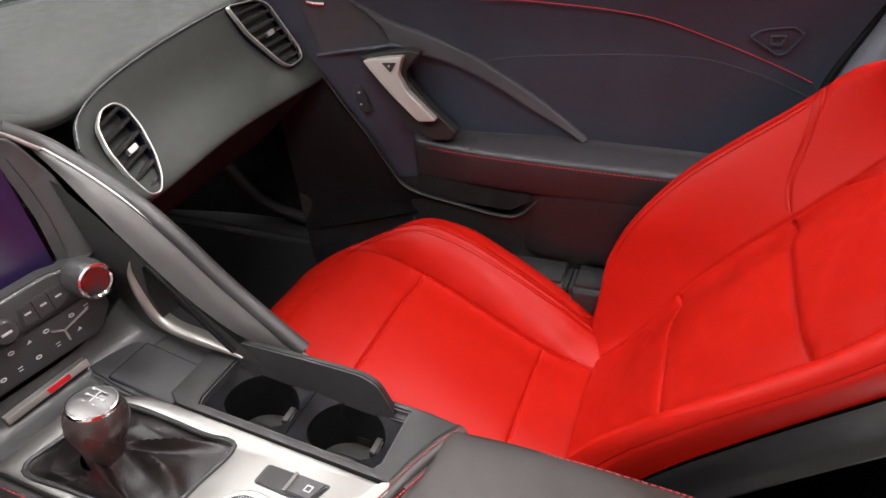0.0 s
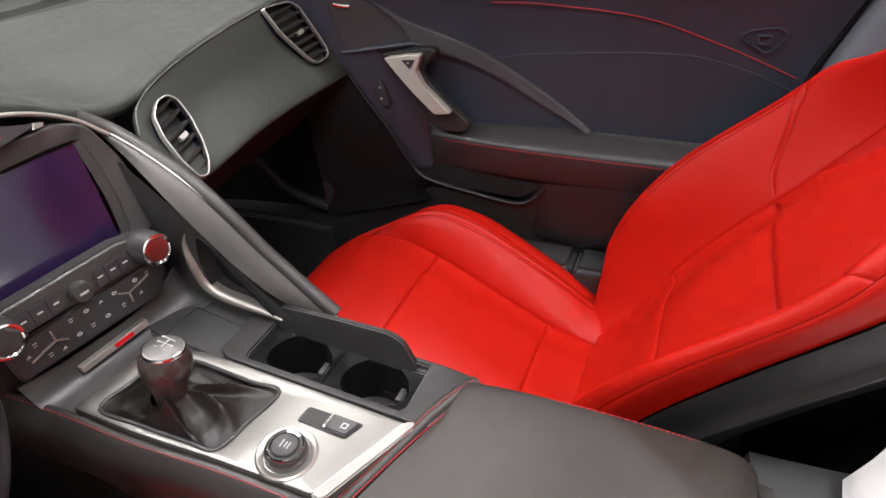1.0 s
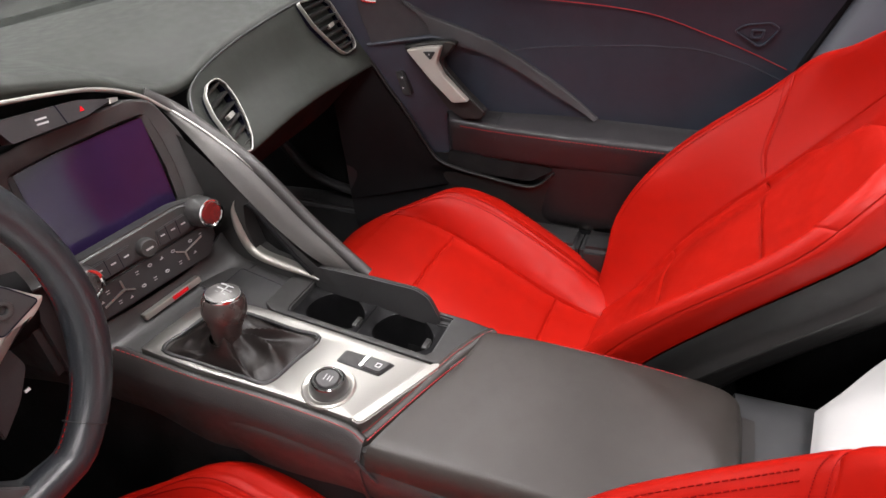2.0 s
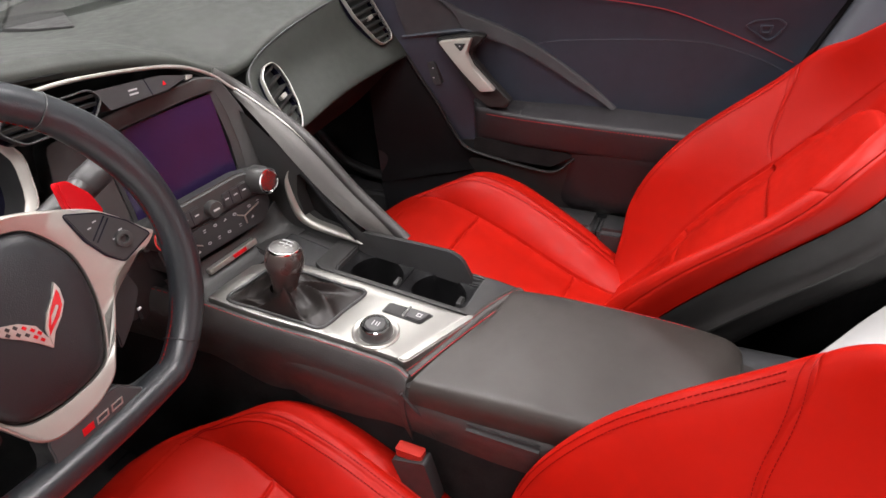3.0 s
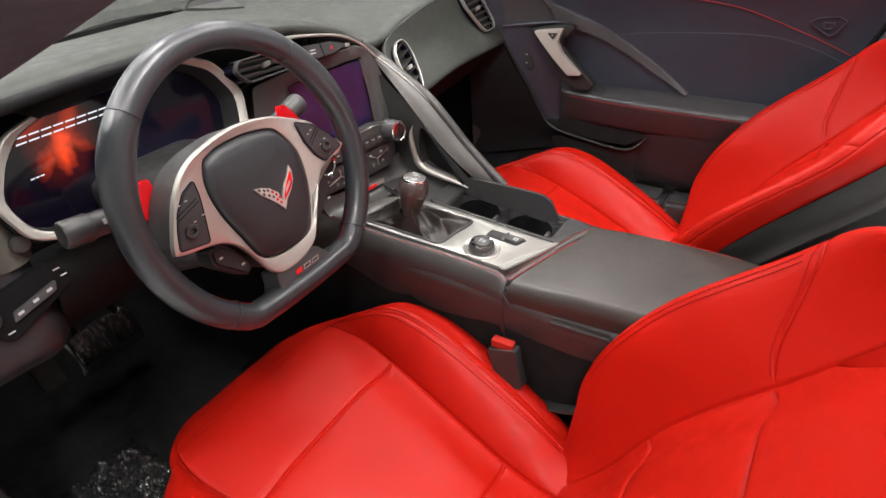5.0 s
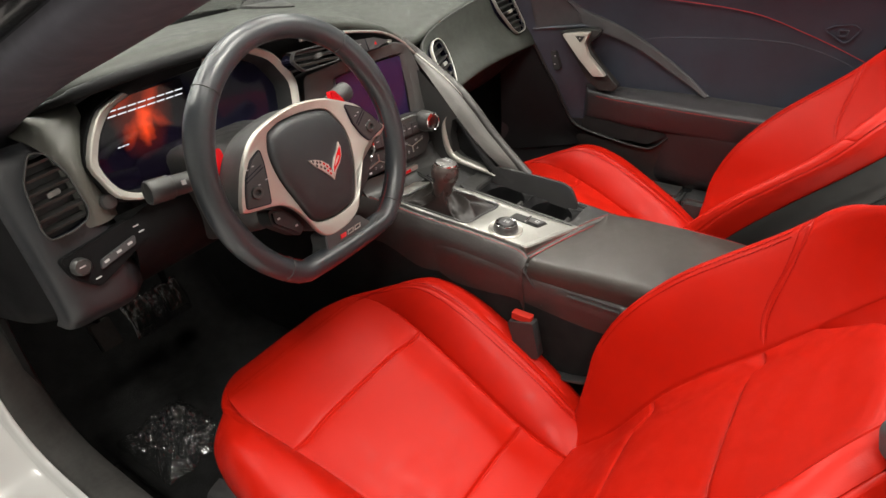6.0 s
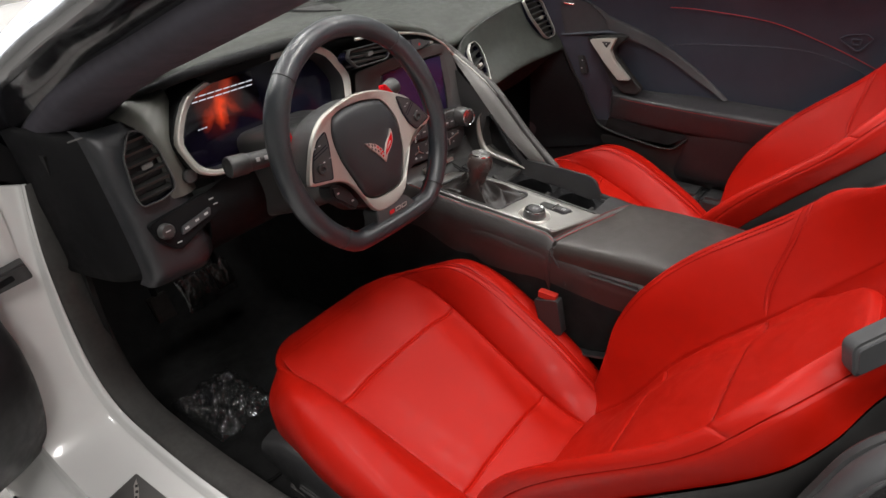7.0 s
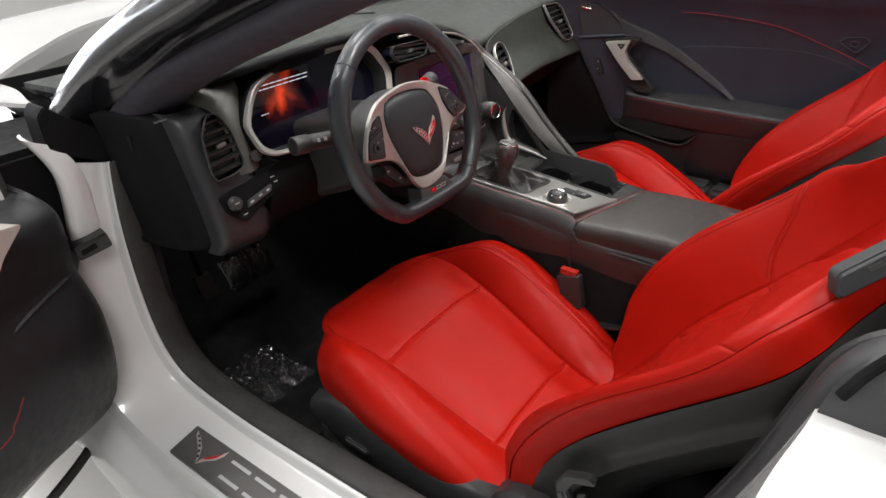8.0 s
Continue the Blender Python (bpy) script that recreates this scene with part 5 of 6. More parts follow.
for a in (-0.090, 0.088):
    kn = part("rotary_knob", lathe(AP(a, 0.004, 0), AP.n, [(0.0215, -0.004), (0.0215, 0.010), (0.0200, 0.012), (0.0200, 0.026), (0.0185, 0.0285), (0.0165, 0.028)], 36), SATIN, stack, "black rotary knob with a bright ring")
    part("ring", lathe(AP(a, 0.004, 0.0265), AP.n, [(0.0190, -0.001), (0.0188, 0.0022), (0.0165, 0.0028), (0.0150, 0.0015)], 36), CHROME, kn)
    part("face", lathe(AP(a, 0.004, 0.024), AP.n, [(0.0160, 0.0), (0.0155, 0.0030), (0.0, 0.0034)], 36), DARK_MIRROR, kn, "polished knob face")
KP = Plane((-0.014, 0.374, 0.697), (1, -0.15, 0), (0, 0.12, 1))
clim = part("climate_panel", slab(KP, rounded(mm((-95, -22), (-98, 22), (96, 24), (100, 0), (78, -24)), 0.007, 3), -0.07, 0.0, 0.003, 3), BUTTON, stack, "charcoal climate button panel")
for cx, sgn in ((-0.048, 1), (0.045, -1)):
    for poly in ([(-0.001, 0.0), (-0.001, 0.013), (0.001, 0.013), (0.001, 0.0)], [(-0.001, 0.001), (-0.030 * sgn, -0.0065), (-0.030 * sgn, -0.0085), (0.001, -0.001)], [(0.0, 0.001), (0.012 * sgn, -0.006), (0.012 * sgn, -0.008), (0.0, -0.001)]):
        part("climate_divider", slab(KP, [(cx + p, 0.002 + q * (1 if cx < 0 else -1)) for p, q in poly], -0.001, 0.0018), SILVER, clim, "thin silver divider")
for a, b in mm((-78, 2), (-66, 10), (-58, -10), (-44, -12), (-24, 12), (-24, -8), (-6, 12), (-6, -8), (12, 12), (12, -8), (30, 12), (34, -8), (58, 12), (58, -6), (76, 12)):
    k = (a * 7919 + b * 104729) % 1
    if k < 0.36:
        glyph = ring(KP, [(a + 0.0034 * math.cos(q * math.pi / 3 + k), b + 0.0024 * math.sin(q * math.pi / 3 + k)) for q in range(6)], [(a + 0.0022 * math.cos(q * math.pi / 3 + k), b + 0.0010 * math.sin(q * math.pi / 3 + k)) for q in range(6)], -0.0006, 0.0006)
    elif k < 0.7:
        glyph = join(*[slab(KP, [(a - 0.003, b + c), (a + 0.003 - abs(c), b + c), (a + 0.003 - abs(c), b + c + 0.0009), (a - 0.003, b + c + 0.0009)], -0.0006, 0.0006) for c in (-0.002, 0.0012)])
    else:
        glyph = slab(KP, [(a - 0.003, b - 0.0016), (a + 0.0025, b - 0.0012), (a + 0.001, b + 0.0022), (a - 0.0005, b + 0.0004)], -0.0006, 0.0006)
    part("print", glyph, MARK, clim)
BP2 = Plane((-0.012, 0.366, 0.652), (1, -0.15, 0), (0, 0.2, 1))
badge = part("badge", slab(BP2, rounded(mm((-46, -5), (-46, 3), (44, 7), (44, -2)), 0.001, 2), -0.008, 0.003, 0.0008), SILVER, stack, "narrow silver and red badge bar")
part("badge_colour", slab(BP2, mm((-2, -2), (-4, 3.5), (22, 4.5), (22, -1)), 0.002, 0.0036), REDPAINT, badge)
low = sheet([[V(-.112, .395, .67), V(-.111, .382, .645), V(-.110, .363, .634), V(-.108, .335, .628)], [V(-.05, .385, .665), V(-.05, .375, .645), V(-.05, .358, .634), V(-.05, .34, .628)], [V(.05, .375, .665), V(.05, .365, .648), V(.05, .352, .638), V(.05, .335, .634)], [V(.125, .375, .69), V(.125, .36, .66), V(.12, .345, .645), V(.118, .32, .638)]], 20, 16)
part("stack_foot", solid(low, 0.006), SATIN, stack)
part("stack_body", block((-.15, .435, .60), (.112, .60, .80), 0.01), PLASTIC, stack)
# speaker grille on the dash top
SG = Plane((0.222, 0.95, 0.9135), (1, 0, 0), (0, 1, -0.045))
grille = whole("dash_speaker_grille", slab(SG, rounded(mm((-36, -130), (30, -20), (100, 90), (80, 150), (-30, 150), (-55, 50), (-58, -50)), 0.012, 3), -0.012, 0.0022, 0.001), DECK, "black mesh speaker grille set into the dash top", "speaker grille")
# passenger side
TOPP = [(.168, .425, .838), (.198, .450, .860), (.25, .463, .877), (.33, .467, .893), (.42, .467, .905), (.52, .466, .914), (.612, .459, .919)]
MIDP = [(.164, .398, .812), (.20, .420, .812), (.25, .434, .816), (.33, .441, .826), (.42, .442, .832), (.52, .438, .84), (.612, .428, .845)]
LOWP = [(.162, .366, .780), (.20, .377, .764), (.25, .386, .762), (.33, .392, .768), (.42, .394, .772), (.52, .393, .772), (.612, .389, .772)]
UND = [(.16, .43, .70), (.20, .44, .69), (.25, .45, .69), (.33, .46, .69), (.42, .46, .695), (.52, .46, .70), (.612, .45, .73)]
UND2 = [(x, .62, .60) for x, y, z in UND]
panel = sheet([[Vector(p) for p in TOPP], [Vector(p) for p in MIDP], [Vector(p) + V(0, -.002, .008) for p in LOWP], [Vector(p) + V(0, 0.006, -0.005) for p in LOWP]], 30, 50)
part("passenger_panel", solid(panel, 0.006), PAD, dash, "dark curved passenger dash panel")
under = sheet([[Vector(p) + V(0, 0.008, -0.006) for p in LOWP], [Vector(p) for p in UND], [Vector(p) for p in UND2]], 16, 40)
part("underside", solid(under, 0.006), CARPET, dash, "black underside of the passenger dash")
part("panel_seam", tube([Vector(p) + V(0, -.001, .0005) for p in TOPP], 0.0016, 6, n=40), PLASTIC, dash)
V1 = Plane((.223, .409, .815), (1, .05, 0), (0, .68, 1))
air_vent(V1, mm((24, 58), (2, 57), (-20, 41), (-31, 12), (-34, -25), (-30, -56), (-14, -60), (4, -44), (19, -18), (31, 18), (33, 46)), 6, "teardrop air vent in a silver rim on the passenger dash", 0.5, SILVER)
V2 = Plane((.546, .428, .861), (1, -.10, 0), (0, .45, 1))
air_vent(V2, mm((-50, 60), (14, 57), (32, 44), (48, -36), (42, -52), (8, -56), (-7, -44), (-39, 14)), 7, "air vent in a silver rim at the passenger dash end", 0.15, SILVER)


# ---- the passenger door, seen from inside ----
door = thing("door_1", (0.70, 0.0, 0.38), "closed black inner door panel with armrest, silver handle and red stitching", "car door", kind="structure")


PROFILE = ((0.34, 0.02), (0.40, 0.008), (0.48, 0.004), (0.55, 0.006), (0.60, 0.008), (0.66, 0.004), (0.72, 0.004), (0.78, 0.0), (0.82, -0.002), (0.86, -0.008), (0.90, -0.018), (0.93, -0.030), (0.955, -0.034), (0.97, -0.02))


def door_x(y, z):
    dx = float(np.interp(z, [p[0] for p in PROFILE], [p[1] for p in PROFILE]))
    return 0.700 + dx - 0.045 * max(0.0, (y - 0.2) / 0.15) ** 1.5


def rear_y(z):
    return -0.366 - max(0.0, z - 0.76) * 0.38


rows = [[V(door_x(0.47 + (rear_y(z) - 0.47) * k / 41, z), 0.47 + (rear_y(z) - 0.47) * k / 41, z) for z, dx in PROFILE] for k in range(42)]
upper = part("inner_panel", solid(sheet([[r[c] for r in rows] for c in range(14)], 53, 30), 0.02), DOORSKIN, door, "black padded inner door skin")


def dp(y, z, off=0.0):
    return V(door_x(y, z) - off, y, z)


# armrest and lower bolster
ar = []
for y, w, zt in ((0.262, 0.004, 0.648), (0.25, 0.030, 0.650), (0.22, 0.044, 0.652), (0.14, 0.054, 0.650), (0.0, 0.060, 0.648), (-0.16, 0.060, 0.645), (-0.30, 0.058, 0.642), (-0.40, 0.05, 0.64)):
    x = door_x(y, 0.65)
    t = 1.0 if y < 0.1 else 0.6
    ar.append([V(x + 0.006, y, zt + 0.018 * t), V(x - 0.010, y, zt + 0.010 * t), V(x - w * 0.6, y, zt + 0.003), V(x - w * 0.92, y, zt - 0.004), V(x - w, y, zt - 0.014), V(x - w * 0.98, y, zt - 0.030), V(x - w * 0.86, y, zt - 0.055), V(x - w * 0.62, y, zt - 0.085), V(x + 0.004, y, zt - 0.10)])
arm = part("armrest", sheet([[r[c] for r in ar] for c in range(9)], 30, 44), ARMSKIN, door, "black leather door armrest")
part("red_stitching", stitches([ar[k][4] + V(-0.0012, 0, 0.001) for k in range(2, 8)], 110, r=0.0009), RED_THREAD, arm, "red thread along the armrest")
part("armrest_joint", tube([ar[3][1] + V(0, 0, 0.001), ar[3][2] + V(0, 0, 0.001), ar[3][3] + V(0, 0, 0.0012), ar[3][5] + V(-0.001, 0, 0)], 0.0011, 6, n=14), PLASTIC, arm)
lowr = []
for y, w in ((0.14, 0.0), (0.06, 0.022), (0.0, 0.036), (-0.1, 0.042), (-0.25, 0.042), (-0.40, 0.036)):
    x = door_x(y, 0.5)
    lowr.append([V(x - w, y, 0.592), V(x - w - 0.002, y, 0.56), V(x - w * 0.9, y, 0.50), V(x - w * 0.75, y, 0.44), V(x, y, 0.40)])
part("lower_bolster", sheet([[r[c] for r in lowr] for c in range(5)], 16, 24), TRIMBLACK, door, "dark lower door padding")
# map pocket with a raised lip
lip = [dp(.415, .800, .002), dp(.394, .767, .006), dp(.373, .722, .010), dp(.338, .658, .015), dp(.308, .592, .020), dp(.271, .545, .027), dp(.172, .521, .036), dp(.084, .512, .040), dp(.048, .520, .038), dp(.019, .549, .034)]
part("pocket_lip", tube(lip, 0.0060, 12, n=60, flat=0.6), DECK, door, "thin raised lip round the map pocket")
pk = sheet([[p + V(0.004, 0, -0.002) for p in lip], [p + V(0.012, 0.004, -0.05) for p in lip], [p + V(0.03, 0.01, -0.16) for p in lip]], 10, 40)
part("pocket_front", pk, DECK, door)
# Dark sheet added over the front of the door panel in place of shade.
fore = sheet([[p + V(0.002, 0.006, -0.004) for p in lip[:7]], [V(door_x(min(.45, p.y + .06), p.z) - 0.012, min(.45, p.y + .06), p.z - 0.03) for p in lip[:7]], [V(door_x(.47, p.z) - 0.010, .475, p.z - 0.06) for p in lip[:7]]], 12, 30)
part("front_shade_sheet", solid(fore, 0.003), BLACK_SHADE, door, "dark sheet over the door front standing in for shade")
# Second dark sheet, just proud of the panel, shades the door's bottom.
skirt = sheet([[V(door_x(y, z) - 0.006, y, z) for z in (.33, .40, .46, .52, .56)] for y in (.475, .40, .30, .20, .10, .0, -.10, -.20, -.36)], 12, 30)
part("lower_shade_sheet", solid(skirt, 0.003), TRIMBLACK, door, "dark sheet over the lower door standing in for shade")
part("pocket_floor", slab(Plane((0.672, 0.15, 0.545), (0, -1, 0), (0, 0, 1)), rounded([(-0.115, -0.015), (-0.105, 0.03), (0.11, 0.018), (0.13, 0.01), (0.08, -0.022)], 0.008, 3), -0.01, 0.002), CARPET, door)
# slanted band from the mirror corner down to the armrest, flat with soft edges
UP = [(.345, .907), (.321, .888), (.282, .858), (.200, .823), (.128, .791), (.046, .741), (-.005, .706), (-.057, .665)]
LO = [(.318, .886), (.288, .850), (.268, .812), (.180, .783), (.106, .750), (.030, .706), (-.014, .682), (-.050, .660)]
band = []
for (y0, z0), (y1, z1) in zip(UP, LO):
    m = lambda k: (y0 + (y1 - y0) * k, z0 + (z1 - z0) * k)
    band.append([dp(*m(-0.05), -0.003), dp(*m(0.0), 0.004), dp(*m(0.08), 0.0065), dp(*m(0.5), 0.0085), dp(*m(0.92), 0.0105), dp(*m(1.0), 0.008), dp(*m(1.05), -0.003)])
part("slanted_band", sheet([[r[c] for r in band] for c in range(7)], 20, 48), BANDSKIN, door, "flat raised grey band slanting across the door")
# flush triangular panel in the mirror corner, with a rounded ledge under it
tri_l = [(.398, .915), (.400, .870), (.395, .835), (.391, .811)]
tri_r = [(.326, .893), (.285, .860), (.277, .840), (.276, .818)]
tp = []
for (y0, z0), (y1, z1) in zip(tri_l, tri_r):
    tp.append([dp(y0 + (y1 - y0) * k, z0 + (z1 - z0) * k, h) for k, h in ((-0.03, -0.003), (0.0, 0.003), (0.04, 0.0045), (0.5, 0.005), (0.96, 0.0045), (1.0, 0.003), (1.03, -0.003))])
mirror = part("mirror_corner", solid(sheet([[r[c] for r in tp] for c in range(7)], 18, 24), 0.003), TWEETER, door, "dark triangular tweeter panel in the mirror corner")
bar = [dp(.391, .898, .006), dp(.380, .894, .006), dp(.367, .892, .006)]
part("maker_bar", tube(bar, 0.0035, 8, n=10), CHROME, mirror, "small chrome bar")
ledge = [dp(.400, .808, .002), dp(.335, .812, .006), dp(.275, .816, .008), (dp(.240, .808, .006)), dp(.200, .795, .002)]
part("grille_ledge", tube(ledge, [0.003, 0.004, 0.005, 0.004, 0.002], 8), DOORSKIN, door)
# pull handle
HP = Plane((0.648, 0.0, 0.0), (0, -1, 0), (0, 0, 1))
hd = rounded([(-.320, .798), (-.275, .805), (-.243, .808), (-.249, .793), (-.256, .776), (-.243, .750), (-.192, .700), (-.226, .696), (-.268, .737), (-.296, .769)], 0.005, 3)
handle = part("pull_handle", slab(HP, hd, -0.012, 0.010, 0.005, 3), BEZEL, door, "satin silver pull handle")
part("lock_button", slab(HP, rounded([(-.282, .797), (-.255, .798), (-.267, .781)], 0.003, 3), 0.008, 0.0125, 0.001), PLASTIC, handle, "small triangular lock button")
part("lock_mark", slab(HP, [(-.2695, .791), (-.2665, .791), (-.2665, .794), (-.2695, .794)], 0.012, 0.0132), MARK, handle)
wing = rounded([(-.334, .800), (-.290, .809), (-.236, .816), (-.216, .811), (-.228, .795), (-.247, .780), (-.247, .764), (-.207, .720), (-.160, .675), (-.172, .659), (-.213, .657), (-.246, .679), (-.291, .743)], 0.007, 3)
part("handle_backing", slab(HP, wing, -0.022, -0.004, 0.006, 3), DECK, door, "black handle backing with a short wing")
wsw = part("window_switch", slab(Plane((0.662, .342, .722), (0, -1, 0), (0, 0, 1)), rounded([(-.022, .030), (.002, .026), (.016, -.024), (-.004, -.026)], 0.006, 3), -0.012, 0.008, 0.003), PLASTIC, door, "black window switch")
for b in (0.012, -0.010):
    part("print", slab(Plane((0.662, .342, .722), (0, -1, 0), (0, 0, 1)), [(-.004, b), (.000, b), (.000, b + 0.003), (-.004, b + 0.003)], 0.007, 0.0088), MARK, wsw)
# seams in the upper skin
seam = [dp(.135, .785, .0), dp(.06, .798, .0), dp(-.095, .808, .0), (dp(-.17, .809, .0)), dp(-.227, .805, .0), dp(-.30, .785, .0), dp(-.362, .758, .0)]
part("panel_seam", tube(seam, 0.0010, 8, n=50), DOORSKIN, upper)
red = [dp(.12, .889, .004), dp(.06, .889, .004), dp(-.007, .884, .004), dp(-.08, .876, .003), dp(-.151, .862, .002), dp(-.236, .832, .001), dp(-.30, .807, .001), dp(-.362, .780, .001)]
part("red_piping", tube(red, 0.0009, 6, n=60), RED_THREAD, upper, "fine red piping line")
EM = Plane((0.6935, -.305, .838), (0, -1, 0), (0, 0, 1))
em = rounded([(-.036, .004), (-.020, .015), (.018, .020), (.034, .010), (.016, -.018), (.006, -.022)], 0.006, 3)
part("embossed_mark", ring(EM, em, [(a * 0.9, b * 0.86) for a, b in em], -0.004, 0.003, 0.001), DOORSKIN, upper)
part("embossed_mark", ring(EM, rounded([(-.010, .007), (.012, .007), (.010, -.008), (-.008, -.008)], .003, 3), rounded([(-.006, .004), (.008, .004), (.006, -.005), (-.005, -.005)], .002, 3), -0.004, 0.002, 0.001), DOORSKIN, upper)


# ---- the car's body round the cabin ----
body_car = thing("car_shell", (0, 0.2, 0.12), "white sports car body with open roof and black cabin trim", "car", kind="structure")
# driver's sill and hinge pillar: one white sweep
INNER = [(-.716, .640, .822), (-.724, .642, .775), (-.735, .637, .70), (-.740, .636, .60), (-.742, .628, .50), (-.740, .612, .425), (-.736, .575, .372), (-.733, .50, .350), (-.731, .36, .345), (-.724, .20, .345), (-.718, .05, .347), (-.710, -.12, .352), (-.700, -.27, .375), (-.695, -.37, .43)]
OUTD = [(-.38, .05, .12), (-.42, .05, .06), (-.5, .08, 0), (-.8, .12, 0), (-1, .15, 0), (-1, .14, -.02), (-1, .08, -.06), (-1, .02, -.08), (-1, 0, -.08), (-1, 0, -.08), (-1, 0, -.08), (-1, 0, -.08), (-1, -.05, -.05), (-1, -.1, 0)]
OUTN = [(0, -1, .3), (0, -1, .1), (0, -1, 0), (0, -1, 0), (0, -1, .15), (0, -.9, .45), (0, -.6, .8), (0, -.2, .98), (0, 0, 1), (0, 0, 1), (0, 0, 1), (0, .2, 1), (0, .5, .9), (0, .8, .6)]
prof = ((0.0, 0.012), (0.004, 0.016), (0.010, 0.014), (0.016, 0.004), (0.024, 0.0), (0.07, 0.0), (0.120, -0.003), (0.127, -0.010), (0.131, -0.05), (0.138, -0.066), (0.165, -0.072), (0.185, -0.085), (0.195, -0.14), (0.175, -0.24))
cols = []
for d, h in prof:
    cols.append([Vector(p) + Vector(o) * d + Vector(n).normalized() * h for p, o, n in zip(INNER, OUTD, OUTN)])
sill = part("door_sill", solid(sheet(cols, 56, 90), 0.006), WHITE, body_car, "glossy white door sill and hinge pillar")
lip = [V(-.824, .652, .896), V(-.803, .650, .845), V(-.797, .648, .805), V(-.803, .650, .745), V(-.815, .655, .68)]
tie = [V(-.785, .650, .876), V(-.765, .644, .845), V(-.760, .640, .80), V(-.762, .640, .745), V(-.765, .642, .68)]
mid = [(p + q) / 2 + V(0, -.004, 0) for p, q in zip(lip, tie)]
part("wing_flange", solid(sheet([[p + V(.004, .03, 0) for p in lip], lip, mid, tie], 14, 24), 0.005), WHITE, body_car, "white flange of the front wing")
CC = Plane((0, .652, 0), (1, 0, 0), (0, 0, 1))
part("corner_cover", slab(CC, rounded([(-.795, .862), (-.792, .925), (-.778, .940), (-.752, .915), (-.712, .885), (-.700, .845), (-.708, .812), (-.735, .834), (-.762, .846), (-.785, .848)], .006, 3), -.05, .006, .006, 3), BLACK_SHADE, body_car, "black rubber cover at the pillar foot")
# black seal and inner sill trim
seal_cols = []
for d, h in ((-.004, .010), (.0, .020), (.012, .023), (.030, .020), (.050, .010), (.060, -.015), (.064, -.14)):
    seal_cols.append([Vector(p) + V(d, 0, 0) + Vector(n).normalized() * h + V(0, 0, 0) for p, n in zip(INNER, OUTN)])
part("door_seal", solid(sheet(seal_cols, 30, 90), 0.006), RUBBER, body_car, "dusty black rubber door seal")
# check strap in its black cover
CS = Plane((-.790, .634, .696), (1, -.15, 0), (0, 0, 1))
chk = part("check_strap_cover", slab(CS, rounded([(-.028, -.020), (-.030, .008), (.026, .018), (.030, -.012)], .005, 3), -.03, .016, .004), PLASTIC, body_car, "black door check cover")
part("strap_slot", slab(CS, rounded([(-.022, -.010), (-.022, .000), (.004, .006), (.006, -.004)], .003, 2), .0155, .0172), BLACK_SHADE, chk)
# sill plate
PP = Plane((-.812, .20, .3405), (1, 0.035, .08), (-.035, 1, 0))
plate = part("sill_plate", slab(PP, rounded([(-.033, -.25), (-.033, .254), (.033, .258), (.033, -.25)], .003, 3), -.004, .003, .001), STEEL, body_car, "brushed dark steel sill plate")
WING1 = [(.026, .246), (.018, .226), (.006, .206), (-.010, .192), (-.024, .186), (-.006, .202), (.006, .220), (.016, .238)]
WING2 = [(.026, .152), (.014, .160), (.002, .172), (-.010, .184), (-.024, .186), (-.010, .174), (.000, .160), (.014, .152)]
for poly in (WING1, WING2):
    part("emblem", slab(PP, poly, .002, .0040, .0003), SILVER, plate, "small winged emblem")
part("emblem_field", slab(PP, [(.018, .156), (.008, .164), (-.002, .175), (-.012, .183), (-.006, .173), (.004, .162)], .0036, .0046), REDPAINT, plate, "red wing of the emblem")
for x, y in ((.018, .232), (.012, .221), (.005, .212), (-.003, .203), (-.011, .195)):
    part("emblem_check", slab(PP, [(x - .003, y), (x, y - .004), (x + .003, y + .001), (x, y + .004)], .0036, .0046), BUTTON, plate)
for k in range(6):
    b = .130 - k * .064
    for poly in ([(.019, b), (.019, b - .050), (.013, b - .050), (.013, b)], [(-.013, b - .004), (-.013, b - .054), (-.019, b - .054), (-.019, b - .004)]):
        part("wordmark_bar", slab(PP, poly, .002, .0040), MARK, plate)
